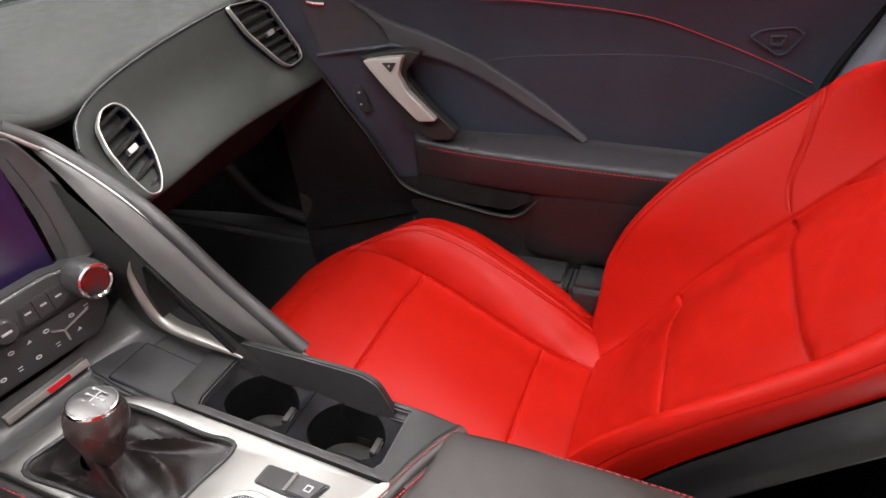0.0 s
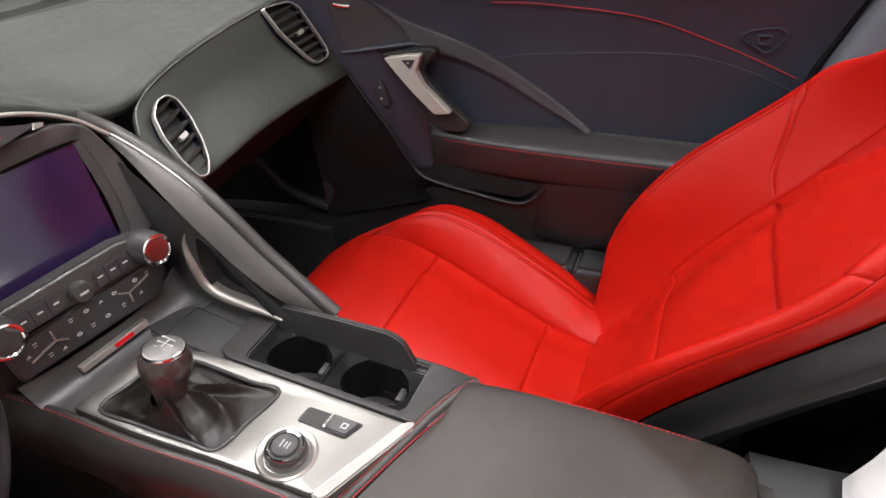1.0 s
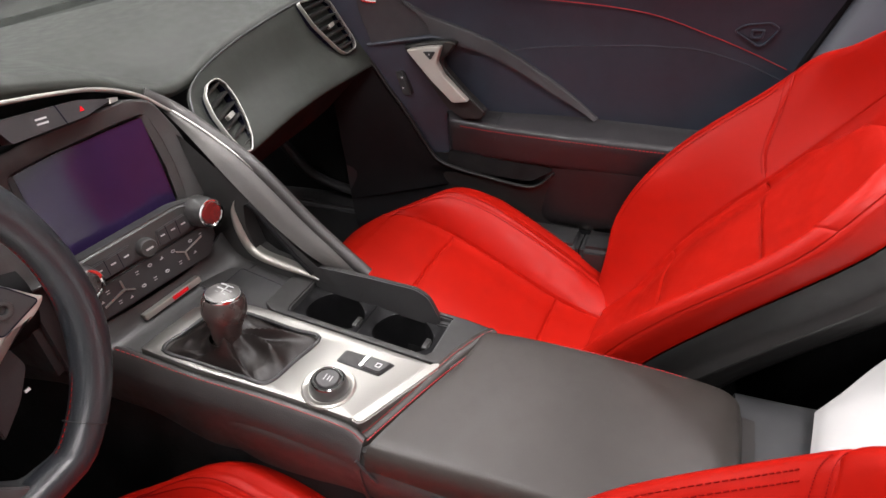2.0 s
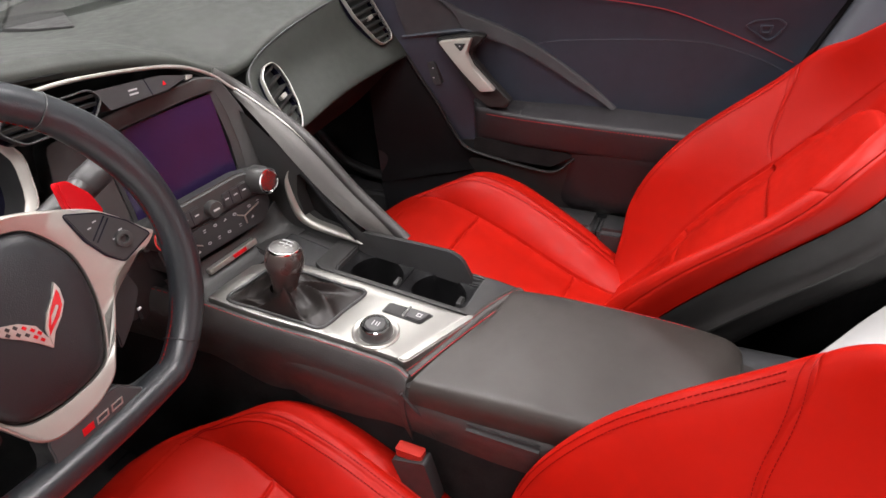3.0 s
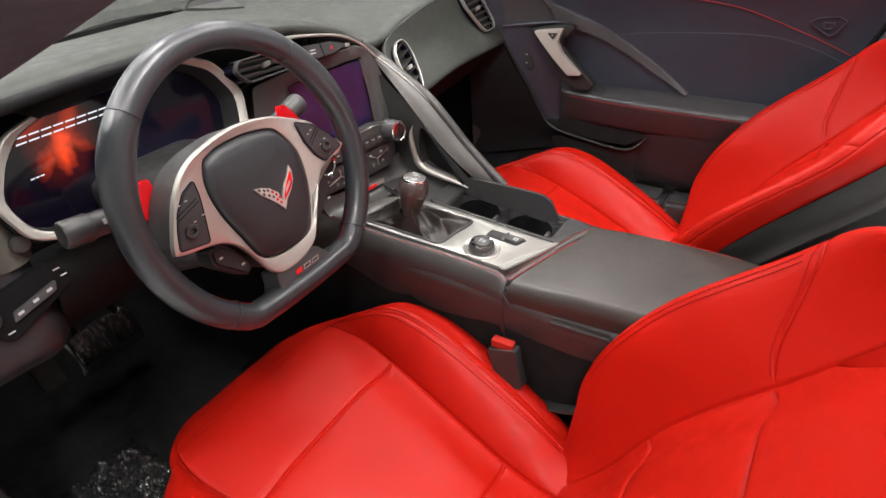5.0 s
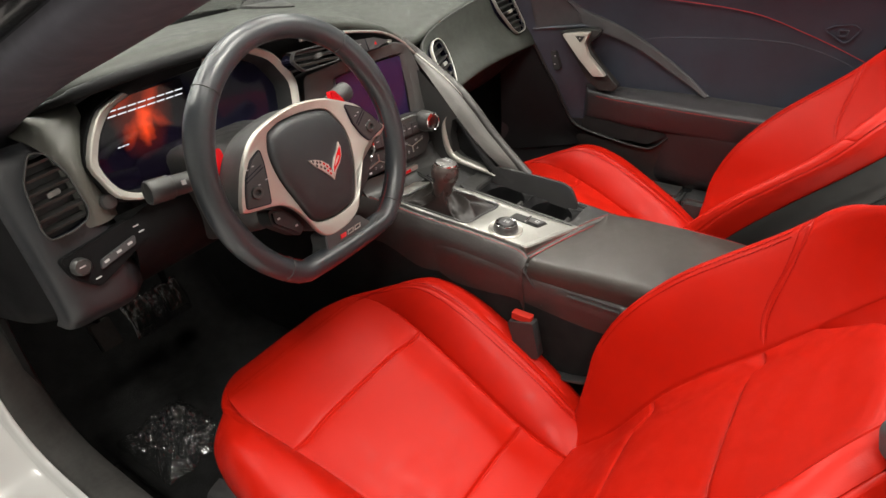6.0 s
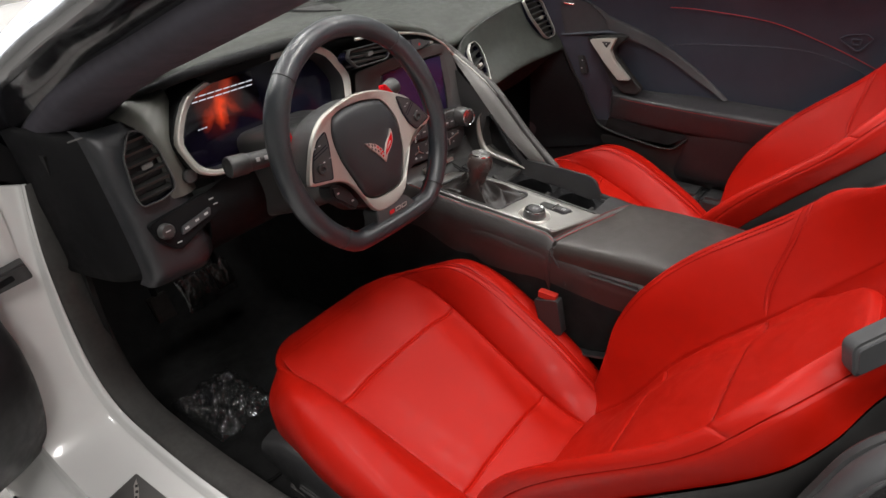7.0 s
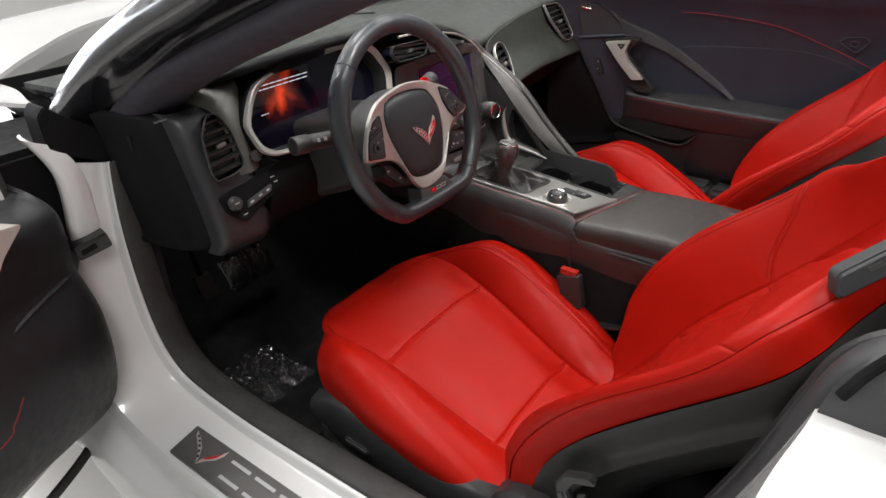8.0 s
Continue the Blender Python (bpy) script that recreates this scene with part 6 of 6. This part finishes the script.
# windscreen pillars, header and glass
for s in (-1, 1):
    axis = [(s * .655, .76, .79), (s * .641, .64, .884), (s * .630, .52, .956), (s * .616, .39, 1.015), (s * .610, .27, 1.057), (s * .608, .10, 1.115), (s * .606, .0, 1.150), (s * .604, -.06, 1.170)]
    rows = []
    for k, p in enumerate(curve(axis, 40)):
        a = 2 * math.pi
        f = k / 39
        ww, hh = 0.056 + 0.004 * f, 0.034 - 0.012 * f + 0.030 * max(0, 0.32 - f)
        d = V(0, -0.9, 0.42).normalized()
        upv = V(0, 0.42, 0.9)
        rows.append([p + V(1, 0, 0) * ww * math.copysign(abs(math.cos(a * q / 20)) ** 0.8, math.cos(a * q / 20)) + upv * hh * math.copysign(abs(math.sin(a * q / 20)) ** 0.8, math.sin(a * q / 20)) for q in range(20)])
    part("windscreen_pillar", grid(rows, True, True), PILLARCLOTH, body_car, "dark cloth-covered windscreen pillar")
    run = curve([Vector(p) for p in axis], 30)[2:]
    fin = grid([[p + V(s * a, b, c) for a, b, c in curve([V(.044, -.002, .002), V(.070, .025, .012), V(.086, .055, .028), V(.084, .082, .048), V(.066, .104, .064), V(.038, .118, .070)], 22)] for p in run])
    part("pillar_finisher", solid(fin, 0.004, (s * 1.5, 0, 2.5)), BLACKPAINT, body_car, "gloss black outer windscreen pillar")
    # Steel bar stands in for the bright reflection on the glassy pillar edge.
    part("pillar_glint_edge", tube([p + V(s * .053, .008, .010) for p in run], 0.004, 8), STEEL, body_car)
    part("pillar_seal", tube([Vector(p) + V(s * .045, -.004, .004) for p in axis], 0.009, 10, n=40), RUBBER, body_car)
part("windscreen_header", tube([V(-.60, -.06, 1.175), V(-.4, -.02, 1.205), V(0, 0, 1.22), V(.4, -.02, 1.205), V(.60, -.06, 1.175)], 0.035, 14, n=40, flat=0.6), DOORSKIN, body_car, "black windscreen header")
gl = bpy.data.materials.new("windscreen_glass")
gl.use_nodes = True
gb = gl.node_tree.nodes["Principled BSDF"]
gb.inputs["Transmission Weight"].default_value, gb.inputs["Roughness"].default_value, gb.inputs["IOR"].default_value = 1.0, 0.0, 1.45
gb.inputs["Base Color"].default_value = (0.93, 0.97, 0.95, 1)
pane = sheet([[V(-.66, .93, .885), V(-.63, .60, .985), V(-.59, .22, 1.09), V(-.56, -.03, 1.14)], [V(0, 1.10, .885), V(0, .74, 1.01), V(0, .32, 1.12), V(0, .03, 1.175)], [V(.66, .93, .885), V(.63, .60, .985), V(.59, .22, 1.09), V(.56, -.03, 1.14)]], 24, 20)
screen_pane = part("windscreen", solid(pane, 0.005), gl, body_car, "clear curved windscreen")
screen_pane.visible_shadow = False
# cowl, bonnet and front wings
cowl = sheet([[V(-.70, .72, .845), V(-.68, .95, .862), V(-.45, 1.10, .878), V(0, 1.16, .882), V(.45, 1.10, .878), V(.70, .92, .862)], [V(-.72, .92, .845), V(-.68, 1.16, .862), V(-.42, 1.42, .868), V(0, 1.66, .872), V(.42, 1.42, .868), V(.72, 1.05, .862)]], 8, 40)
part("cowl", solid(cowl, 0.01), BLACKPAINT, body_car, "gloss black cowl below the windscreen")
hood = sheet([[V(-.69, 1.13, .895), V(-.56, 1.26, .908), V(-.32, 1.48, .918), V(0, 1.60, .922), V(.32, 1.48, .918), V(.56, 1.26, .908), V(.69, 1.13, .895)], [V(-.78, 1.6, .90), V(-.60, 1.7, .922), V(-.3, 1.8, .935), V(0, 1.85, .94), V(.3, 1.8, .935), V(.60, 1.7, .922), V(.78, 1.6, .90)], [V(-.80, 2.2, .76), V(-.6, 2.26, .78), V(-.3, 2.32, .79), V(0, 2.35, .79), V(.3, 2.32, .79), V(.6, 2.26, .78), V(.80, 2.2, .76)], [V(-.7, 2.6, .5), V(-.5, 2.66, .5), V(-.3, 2.72, .5), V(0, 2.75, .5), V(.3, 2.72, .5), V(.5, 2.66, .5), V(.7, 2.6, .5)]], 24, 40)
part("bonnet", solid(hood, 0.01), WHITE, body_car, "glossy white bonnet")
for s in (-1, 1):
    wing = sheet([[V(s * .712, .905, .880), V(s * .690, 1.12, .884), V(s * .775, 1.55, .888), V(s * .80, 2.2, .74), V(s * .7, 2.6, .5)], [V(s * .80, .965, .876), V(s * .86, 1.09, .872), V(s * .93, 1.5, .866), V(s * .92, 2.2, .70), V(s * .8, 2.6, .48)], [V(s * .87, .95, .70), V(s * .92, 1.08, .70), V(s * .97, 1.5, .68), V(s * .95, 2.2, .56), V(s * .82, 2.6, .4)], [V(s * .86, .95, .30), V(s * .90, 1.08, .28), V(s * .93, 1.5, .28), V(s * .92, 2.2, .28), V(s * .82, 2.6, .28)]], 20, 40)
    part("front_wing", solid(wing, 0.008), WHITE, body_car, "glossy white front wing")
# A solid block, its black standing in for the recess's shade.
part("hinge_area", block((-.93, .70, .30), (-.70, .93, .865), .012), BLACK_SHADE, body_car, "near-black block standing in for the shaded hinge recess")
# wheels that carry the car
for wx, wy in ((-.79, 1.62), (.79, 1.62), (-.80, -1.08), (.80, -1.08)):
    sd = 1 if wx > 0 else -1
    road_wheel = part("wheel", lathe((wx, wy, .31), (sd, 0, 0), [(.20, -.11), (.29, -.11), (.325, -.09), (.330, 0), (.325, .09), (.29, .11), (.24, .112)], 40), RUBBER, body_car, "black tyre on a silver rim")
    part("rim", lathe((wx, wy, .31), (sd, 0, 0), [(.24, -.10), (.24, .095), (.20, .085), (.05, .06), (.0, .06)], 30), SILVER, road_wheel)
# floor, footwells and firewall
part("floor_pan", block((-.70, -.62, .13), (.70, 1.15, .17), .004), CARPET, body_car, "black cabin carpet")
toe = sheet([[V(x, .70, .175), V(x, .88, .19), V(x, 1.02, .30), V(x, 1.10, .50), V(x, 1.12, .90)] for x in (-.69, -.4, -.14, 0, .14, .4, .69)], 30, 24)
part("toe_board", solid(toe, 0.01), CARPET, body_car, "black carpeted footwell")
for s in (-1, 1):
    kick = sheet([[V(s * .69, .40 if s > 0 else .62, .17), V(s * .67, .70, .17), V(s * .64, .90, .18), V(s * .62, 1.1, .2)], [V(s * .69, .40 if s > 0 else .62, .50), V(s * .68, .70, .5), V(s * .65, .90, .5), V(s * .63, 1.1, .5)], [V(s * .69, .40 if s > 0 else .56, .88), V(s * .69, .70, .88), V(s * .67, .90, .88), V(s * .65, 1.1, .88)]], 12, 20)
    part("kick_panel", solid(kick, 0.008), CARPET, body_car, "black footwell side panel")
    part("tunnel_side", solid(sheet([[V(s * .104, -.40, z), V(s * .106, .1, z), V(s * .125, .5, z), V(s * .14, 1.1, z)] for z in (.17, .35, .55)], 6, 16), 0.006), CARPET, body_car)
# passenger's sill trim
for y0, y1 in ((-.60, -.052), (-.049, 1.04)):
    part("sill_trim", block((.615, y0, .17), (.70, y1, .412), .012, 3), PLASTIC, body_car, "black plastic inner sill trim")
# bulkhead and rear deck behind the seats
rear = []
for x in (-.70, -.45, -.16, .16, .45, .70):
    rear.append([V(x, -.40, .17), V(x, -.46, .40), V(x, -.60, .60), V(x, -.70, .80), V(x, -.74, .93), V(x, -.82, .965), V(x, -1.5, .98)])
part("rear_bulkhead", solid(sheet(rear, 30, 36), 0.01), CARPET, body_car, "black carpeted bulkhead behind the seats")
tun = sheet([[V(x, -.34, .57 - d), V(x, -.40, .572 - d), V(x, -.50, .58 - d), V(x, -.66, .60 - d)] for x, d in ((-.17, .10), (-.155, .02), (-.12, .0), (0, .0), (.12, .0), (.155, .02), (.17, .10))], 24, 10)
part("rear_tunnel", solid(tun, 0.008), GREYPL, body_car, "dark grey trim behind the armrest")
fall = sheet([[V(-.112, -.413, .590), V(-.108, -.428, .608), V(-.14, -.50, .66), V(-.19, -.64, .80), V(-.25, -.76, .95), V(-.32, -.9, 1.0), V(-.35, -1.5, 1.0)], [V(0, -.403, .596), V(0, -.419, .617), V(0, -.50, .672), V(0, -.64, .815), V(0, -.76, .965), V(0, -.9, 1.01), V(0, -1.5, 1.01)], [V(.118, -.416, .590), V(.130, -.434, .611), V(.19, -.50, .66), V(.23, -.64, .80), V(.27, -.76, .95), V(.32, -.9, 1.0), V(.35, -1.5, 1.0)]], 20, 40)
part("white_waterfall", solid(fall, 0.012), WHITE, body_car, "glossy white panel falling between the seats")
# rear quarter beside the driver: white jamb, black seal and belt guide
for s in (-1, 1):
    edge = [V(s * .662, -.345, .43), V(s * .655, -.395, .58), V(s * .647, -.432, .70), V(s * .641, -.459, .805)]
    face = sheet([edge, [p + V(s * .03, .004, -.001) for p in edge], [p + V(s * .12, .019, -.006) for p in edge], [p + V(s * .25, .03, -.05) for p in edge]], 24, 30)
    jamb = part("rear_jamb", solid(face, 0.006), WHITE, body_car, "glossy white door jamb")
    top = [V(s * .641, -.4605, .806), V(s * .641, -.55, .815), V(s * .65, -.75, .85), V(s * .67, -1.2, .92)]
    q = sheet([top, [p + V(s * .06, .010, -.001) for p in top], [p + V(s * .14, .022, -.007) for p in top], [p + V(s * .25, .03, -.05) for p in top], [p + V(s * .29, .02, -.18) for p in top]], 24, 30)
    part("rear_quarter", solid(q, 0.006), WHITE, body_car, "glossy white rear quarter")
    sl = [V(s * .640, -.352, .43), V(s * .634, -.402, .58), V(s * .626, -.440, .70), V(s * .620, -.462, .79), V(s * .614, -.478, .84), V(s * .606, -.505, .868), V(s * .60, -.55, .882), V(s * .59, -.70, .90)]
    part("rear_seal", tube(sl, 0.019, 14, n=44, flat=0.8), GREYPL, body_car, "dark grey rear door seal")
    part("seal_lip", tube([p + V(-s * .013, .013, 0) for p in sl], 0.007, 8, n=44), PLASTIC, body_car)
    dk = sheet([[V(s * .648, -.458, .79), V(s * .643, -.466, .835), V(s * .634, -.480, .862), V(s * .61, -.50, .882), V(s * .56, -.54, .885)], [V(s * .652, -.53, .80), V(s * .650, -.545, .845), V(s * .642, -.56, .878), V(s * .61, -.58, .90), V(s * .54, -.60, .905)], [V(s * .655, -.75, .83), V(s * .65, -.75, .88), V(s * .645, -.75, .925), V(s * .61, -.75, .95), V(s * .54, -.75, .95)]], 24, 30)
    trim = part("quarter_trim", solid(dk, 0.008), GREYPL, body_car, "dark grey quarter trim")
    part("slot", tube([V(s * .648, -.472, .832), V(s * .640, -.484, .858), V(s * .625, -.502, .880)], 0.005, 8, n=12), CARPET, trim, "dark gap in the trim")
    part("clip_pocket", tube([V(s * .648, -.535, .885), V(s * .648, -.60, .90)], 0.012, 10, n=8, flat=0.7), PLASTIC, trim)
belt = thing("seat_belt_guide", (-.53, -.50, .80), "dark grey seat belt guide behind the driver's shoulder", "seat belt guide")
BG = Plane((-.524, -.474, .904), (0.45, -.55, .45), (0, .35, 1))
part("arm", slab(BG, rounded([(-.056, -.013), (.16, -.013), (.16, .012), (-.046, .012)], .007, 4), -.010, .008, .007, 3), GREYPL, belt)
part("slot", slab(BG, rounded([(-.022, .001), (.10, .001), (.10, .006), (-.022, .006)], .002, 2), .007, .0092), STEEL, belt, "pale slot edge")
part("base", slab(BG, rounded([(.03, -.05), (.16, -.06), (.16, -.01), (.03, -.01)], .01, 3), -.03, .008, .006), PLASTIC, belt)
side = [[V(x, rear_y(z) - gap, z) for z in (.66, .74, .80, .86, .91, .945)] for x, gap in ((.715, .008), (.690, .014), (.672, .035), (.664, .09), (.662, .18), (.662, .34))]
part("rear_side_trim", solid(sheet(side, 24, 24), 0.006), QUARTER, body_car, "smooth blue-grey trim behind the passenger door")
part("door_gap", tube([V(.700, rear_y(z) - .006, z) for z in (.60, .70, .78, .86, .93)], .006, 8, n=20), BLACK_SHADE, body_car, "dark gap behind the passenger door")
edge = [V(.655, .70, .55), V(.655, .664, .505), V(.655, .616, .465), V(.655, .505, .439), V(.655, .385, .430)]
part("carpet_edge", tube(edge, .014, 12, n=30, flat=0.8), PLASTIC, body_car, "soft black edge of the passenger footwell")
anchor = thing("seat_belt_anchor", (-.628, -.245, .50), "grey metal seat belt anchor clip beside the driver's seat back", "seat belt anchor")
AN = Plane((-.632, -.250, .530), (.10, -1, .25), (0, .25, 1))
hook = [(a * .7, b * .7) for a, b in ((-.045, -.040), (-.045, .004), (-.020, .034), (.030, .040), (.040, .028), (.034, .020), (-.006, .016), (-.020, -.004), (-.020, -.040))]
part("clip", slab(AN, rounded(hook, .003, 3), -.006, .005, .002), PLASTIC, anchor)
part("tongue", slab(AN, rounded([(-.030, -.034), (-.030, -.010), (-.022, -.006), (-.022, -.034)], .002, 2), .004, .0075, .001), GREYPL, anchor, "grey metal tongue")
part("tongue", slab(AN, rounded([(-.004, -.034), (-.004, -.012), (.008, -.008), (.008, -.034)], .002, 2), -.002, .005, .001), GREYPL, anchor, "grey metal tongue")
# floor mat, its clear wrapping and the pedals
mat_thing = thing("floor_mat", (-.40, .60, .17), "black floor mat under crumpled clear plastic wrapping", "floor mat")
part("mat", slab(Plane((-.40, .60, .172), (1, 0, 0), (0, 1, 0)), rounded([(-.22, -.22), (.22, -.22), (.22, .20), (-.22, .22)], .04, 5), 0, .008, .003), CARPET, mat_thing)
film = bpy.data.materials.new("crumpled_clear_film")
film.use_nodes = True
fb = film.node_tree.nodes["Principled BSDF"]
fb.inputs["Base Color"].default_value, fb.inputs["Roughness"].default_value, fb.inputs["Alpha"].default_value = (0.02, 0.02, 0.02, 1), 0.09, 0.55
fb.inputs["Specular IOR Level"].default_value = 0.9
fb.inputs["Coat Weight"].default_value = 1.0
pedal_wrap = thing("plastic_wrap", (-.34, .92, .275), "crumpled clear plastic wrap round the driver's pedals", "plastic wrap")
for x0, x1, y0, y1, z0, slope, seed in ((-.600, -.440, .545, .745, .190, 0, 3), (-.415, -.265, .897, .937, .275, 2.1, 8)):
    rows = []
    for j in range(80):
        row = []
        for k in range(90):
            u, v = k / 89, j / 79
            x, y = x0 + (x1 - x0) * u, y0 + (y1 - y0) * v
            q = noise.fractal(V(x * 62, y * 62, seed), 0.7, 2.1, 5) * 0.012 + noise.ridged_multi_fractal(V(x * 36, y * 36, seed + 1), 0.8, 2.0, 4, 1.0, 2.0) * 0.008
            round_off = max(0, 1 - max(abs(2 * u - 1), abs(2 * v - 1)) ** 4)
            row.append(V(x + 0.012 * noise.noise(V(y * 30, seed, 0)), y + 0.012 * noise.noise(V(x * 30, seed, 5)), z0 - .008 + (.008 + max(-.004, q)) * round_off + (y - y0) * slope))
        rows.append(row)
    part("film", grid(rows), film, pedal_wrap if slope else mat_thing, "crumpled clear plastic film", sharp=50)
for x in (-.47, -.38, -.29):
    pedal = thing("pedal", (x, .88, .25), "black pedal hanging in the dark driver's footwell", "pedal", "pedals")
    part("pad", slab(Plane((x, .925, .312), (1, 0, 0), (0, .45, 1)), rounded([(-.025, -.035), (.025, -.035), (.025, .035), (-.025, .035)], .006, 3), -.006, .008, .003), RUBBER, pedal)
    # Arm painted near black to sink into the footwell's shade.
    part("arm", tube([V(x, .935, .32), V(x, .955, .42), V(x, .975, .62)], .008, 8, n=10), BLACK_SHADE, pedal)

# ---- the driver's door, swung open ----
HX, HY = -.850, .715
DS, DN = V(-math.sin(radians(63)), -math.cos(radians(63)), 0), V(math.cos(radians(63)), -math.sin(radians(63)), 0)
ddoor = thing("door_2", (HX - .3, HY - .15, .30), "open driver's door with black inner panel and red stitching", "car door", kind="structure")


def dd(s, n, z):
    return V(HX, HY, 0) + DS * s + DN * n + V(0, 0, z)


prof = [(.33, .0), (.36, .065), (.42, .100), (.48, .120), (.54, .131), (.60, .133), (.645, .124), (.675, .116), (.70, .116), (.75, .124), (.79, .122), (.806, .095), (.81, .03)]
rows = []
for s, f, up in ((.018, .05, .02), (.022, .5, .01), (.034, .86, .0), (.055, 1.0, .0), (.10, 1.08, .004), (.18, 1.16, .02), (.30, 1.2, .035), (.50, 1.2, .03), (.75, 1.15, .02), (.98, 1.05, .02), (1.05, .6, .02), (1.06, .1, .02)):
    rows.append([dd(s, n * f, z + up) for z, n in prof])
part("inner_panel", solid(sheet(rows, 60, 44), 0.008), TRIMBLACK, ddoor, "black inner door panel")
outer = sheet([[dd(s, -.05 - .02 * math.sin(z * 6), z) for z in (.24, .4, .6, .8, .93)] for s in (.0, .3, .6, .9, 1.1)], 16, 16)
part("outer_skin", solid(outer, 0.01), WHITE, ddoor, "glossy white outer door skin")
part("door_end", solid(sheet([[dd(.0, -.055, z), dd(.005, -.03, z), dd(.02, .0, z), dd(.035, .02, z)] for z in (.26, .45, .65, .85, .92)], 8, 12), 0.006), WHITE, ddoor, "white leading edge of the door")
part("door_seal", tube([dd(.03, .012, .92), dd(.028, .014, .7), dd(.03, .014, .45), dd(.05, .012, .29), dd(.3, .012, .26), dd(.9, .012, .27)], .010, 8, n=40), RUBBER, ddoor)
part("red_stitching", stitches([dd(.26, .163, .60), dd(.29, .163, .575), dd(.33, .162, .56), dd(.6, .160, .555)], 60, r=.0009), RED_THREAD, ddoor, "red thread on the door armrest")
part("armrest_edge", tube([dd(.058, .112, .682), dd(.09, .122, .686), dd(.18, .132, .684), dd(.28, .138, .668), dd(.36, .142, .650), dd(.6, .142, .645)], [.004, .007, .009, .010, .010, .010], 10, n=30, flat=0.5), TRIMBLACK, ddoor, "padded edge above the door armrest")
part("pull_handle", slab(Plane(dd(.20, .15, .80), DS, V(0, 0, 1)), rounded([(-.05, .03), (.04, .05), (.08, -.04), (.05, -.05), (.0, .0)], .01, 3), -.02, .02, .005), BEZEL, ddoor, "satin silver pull handle")
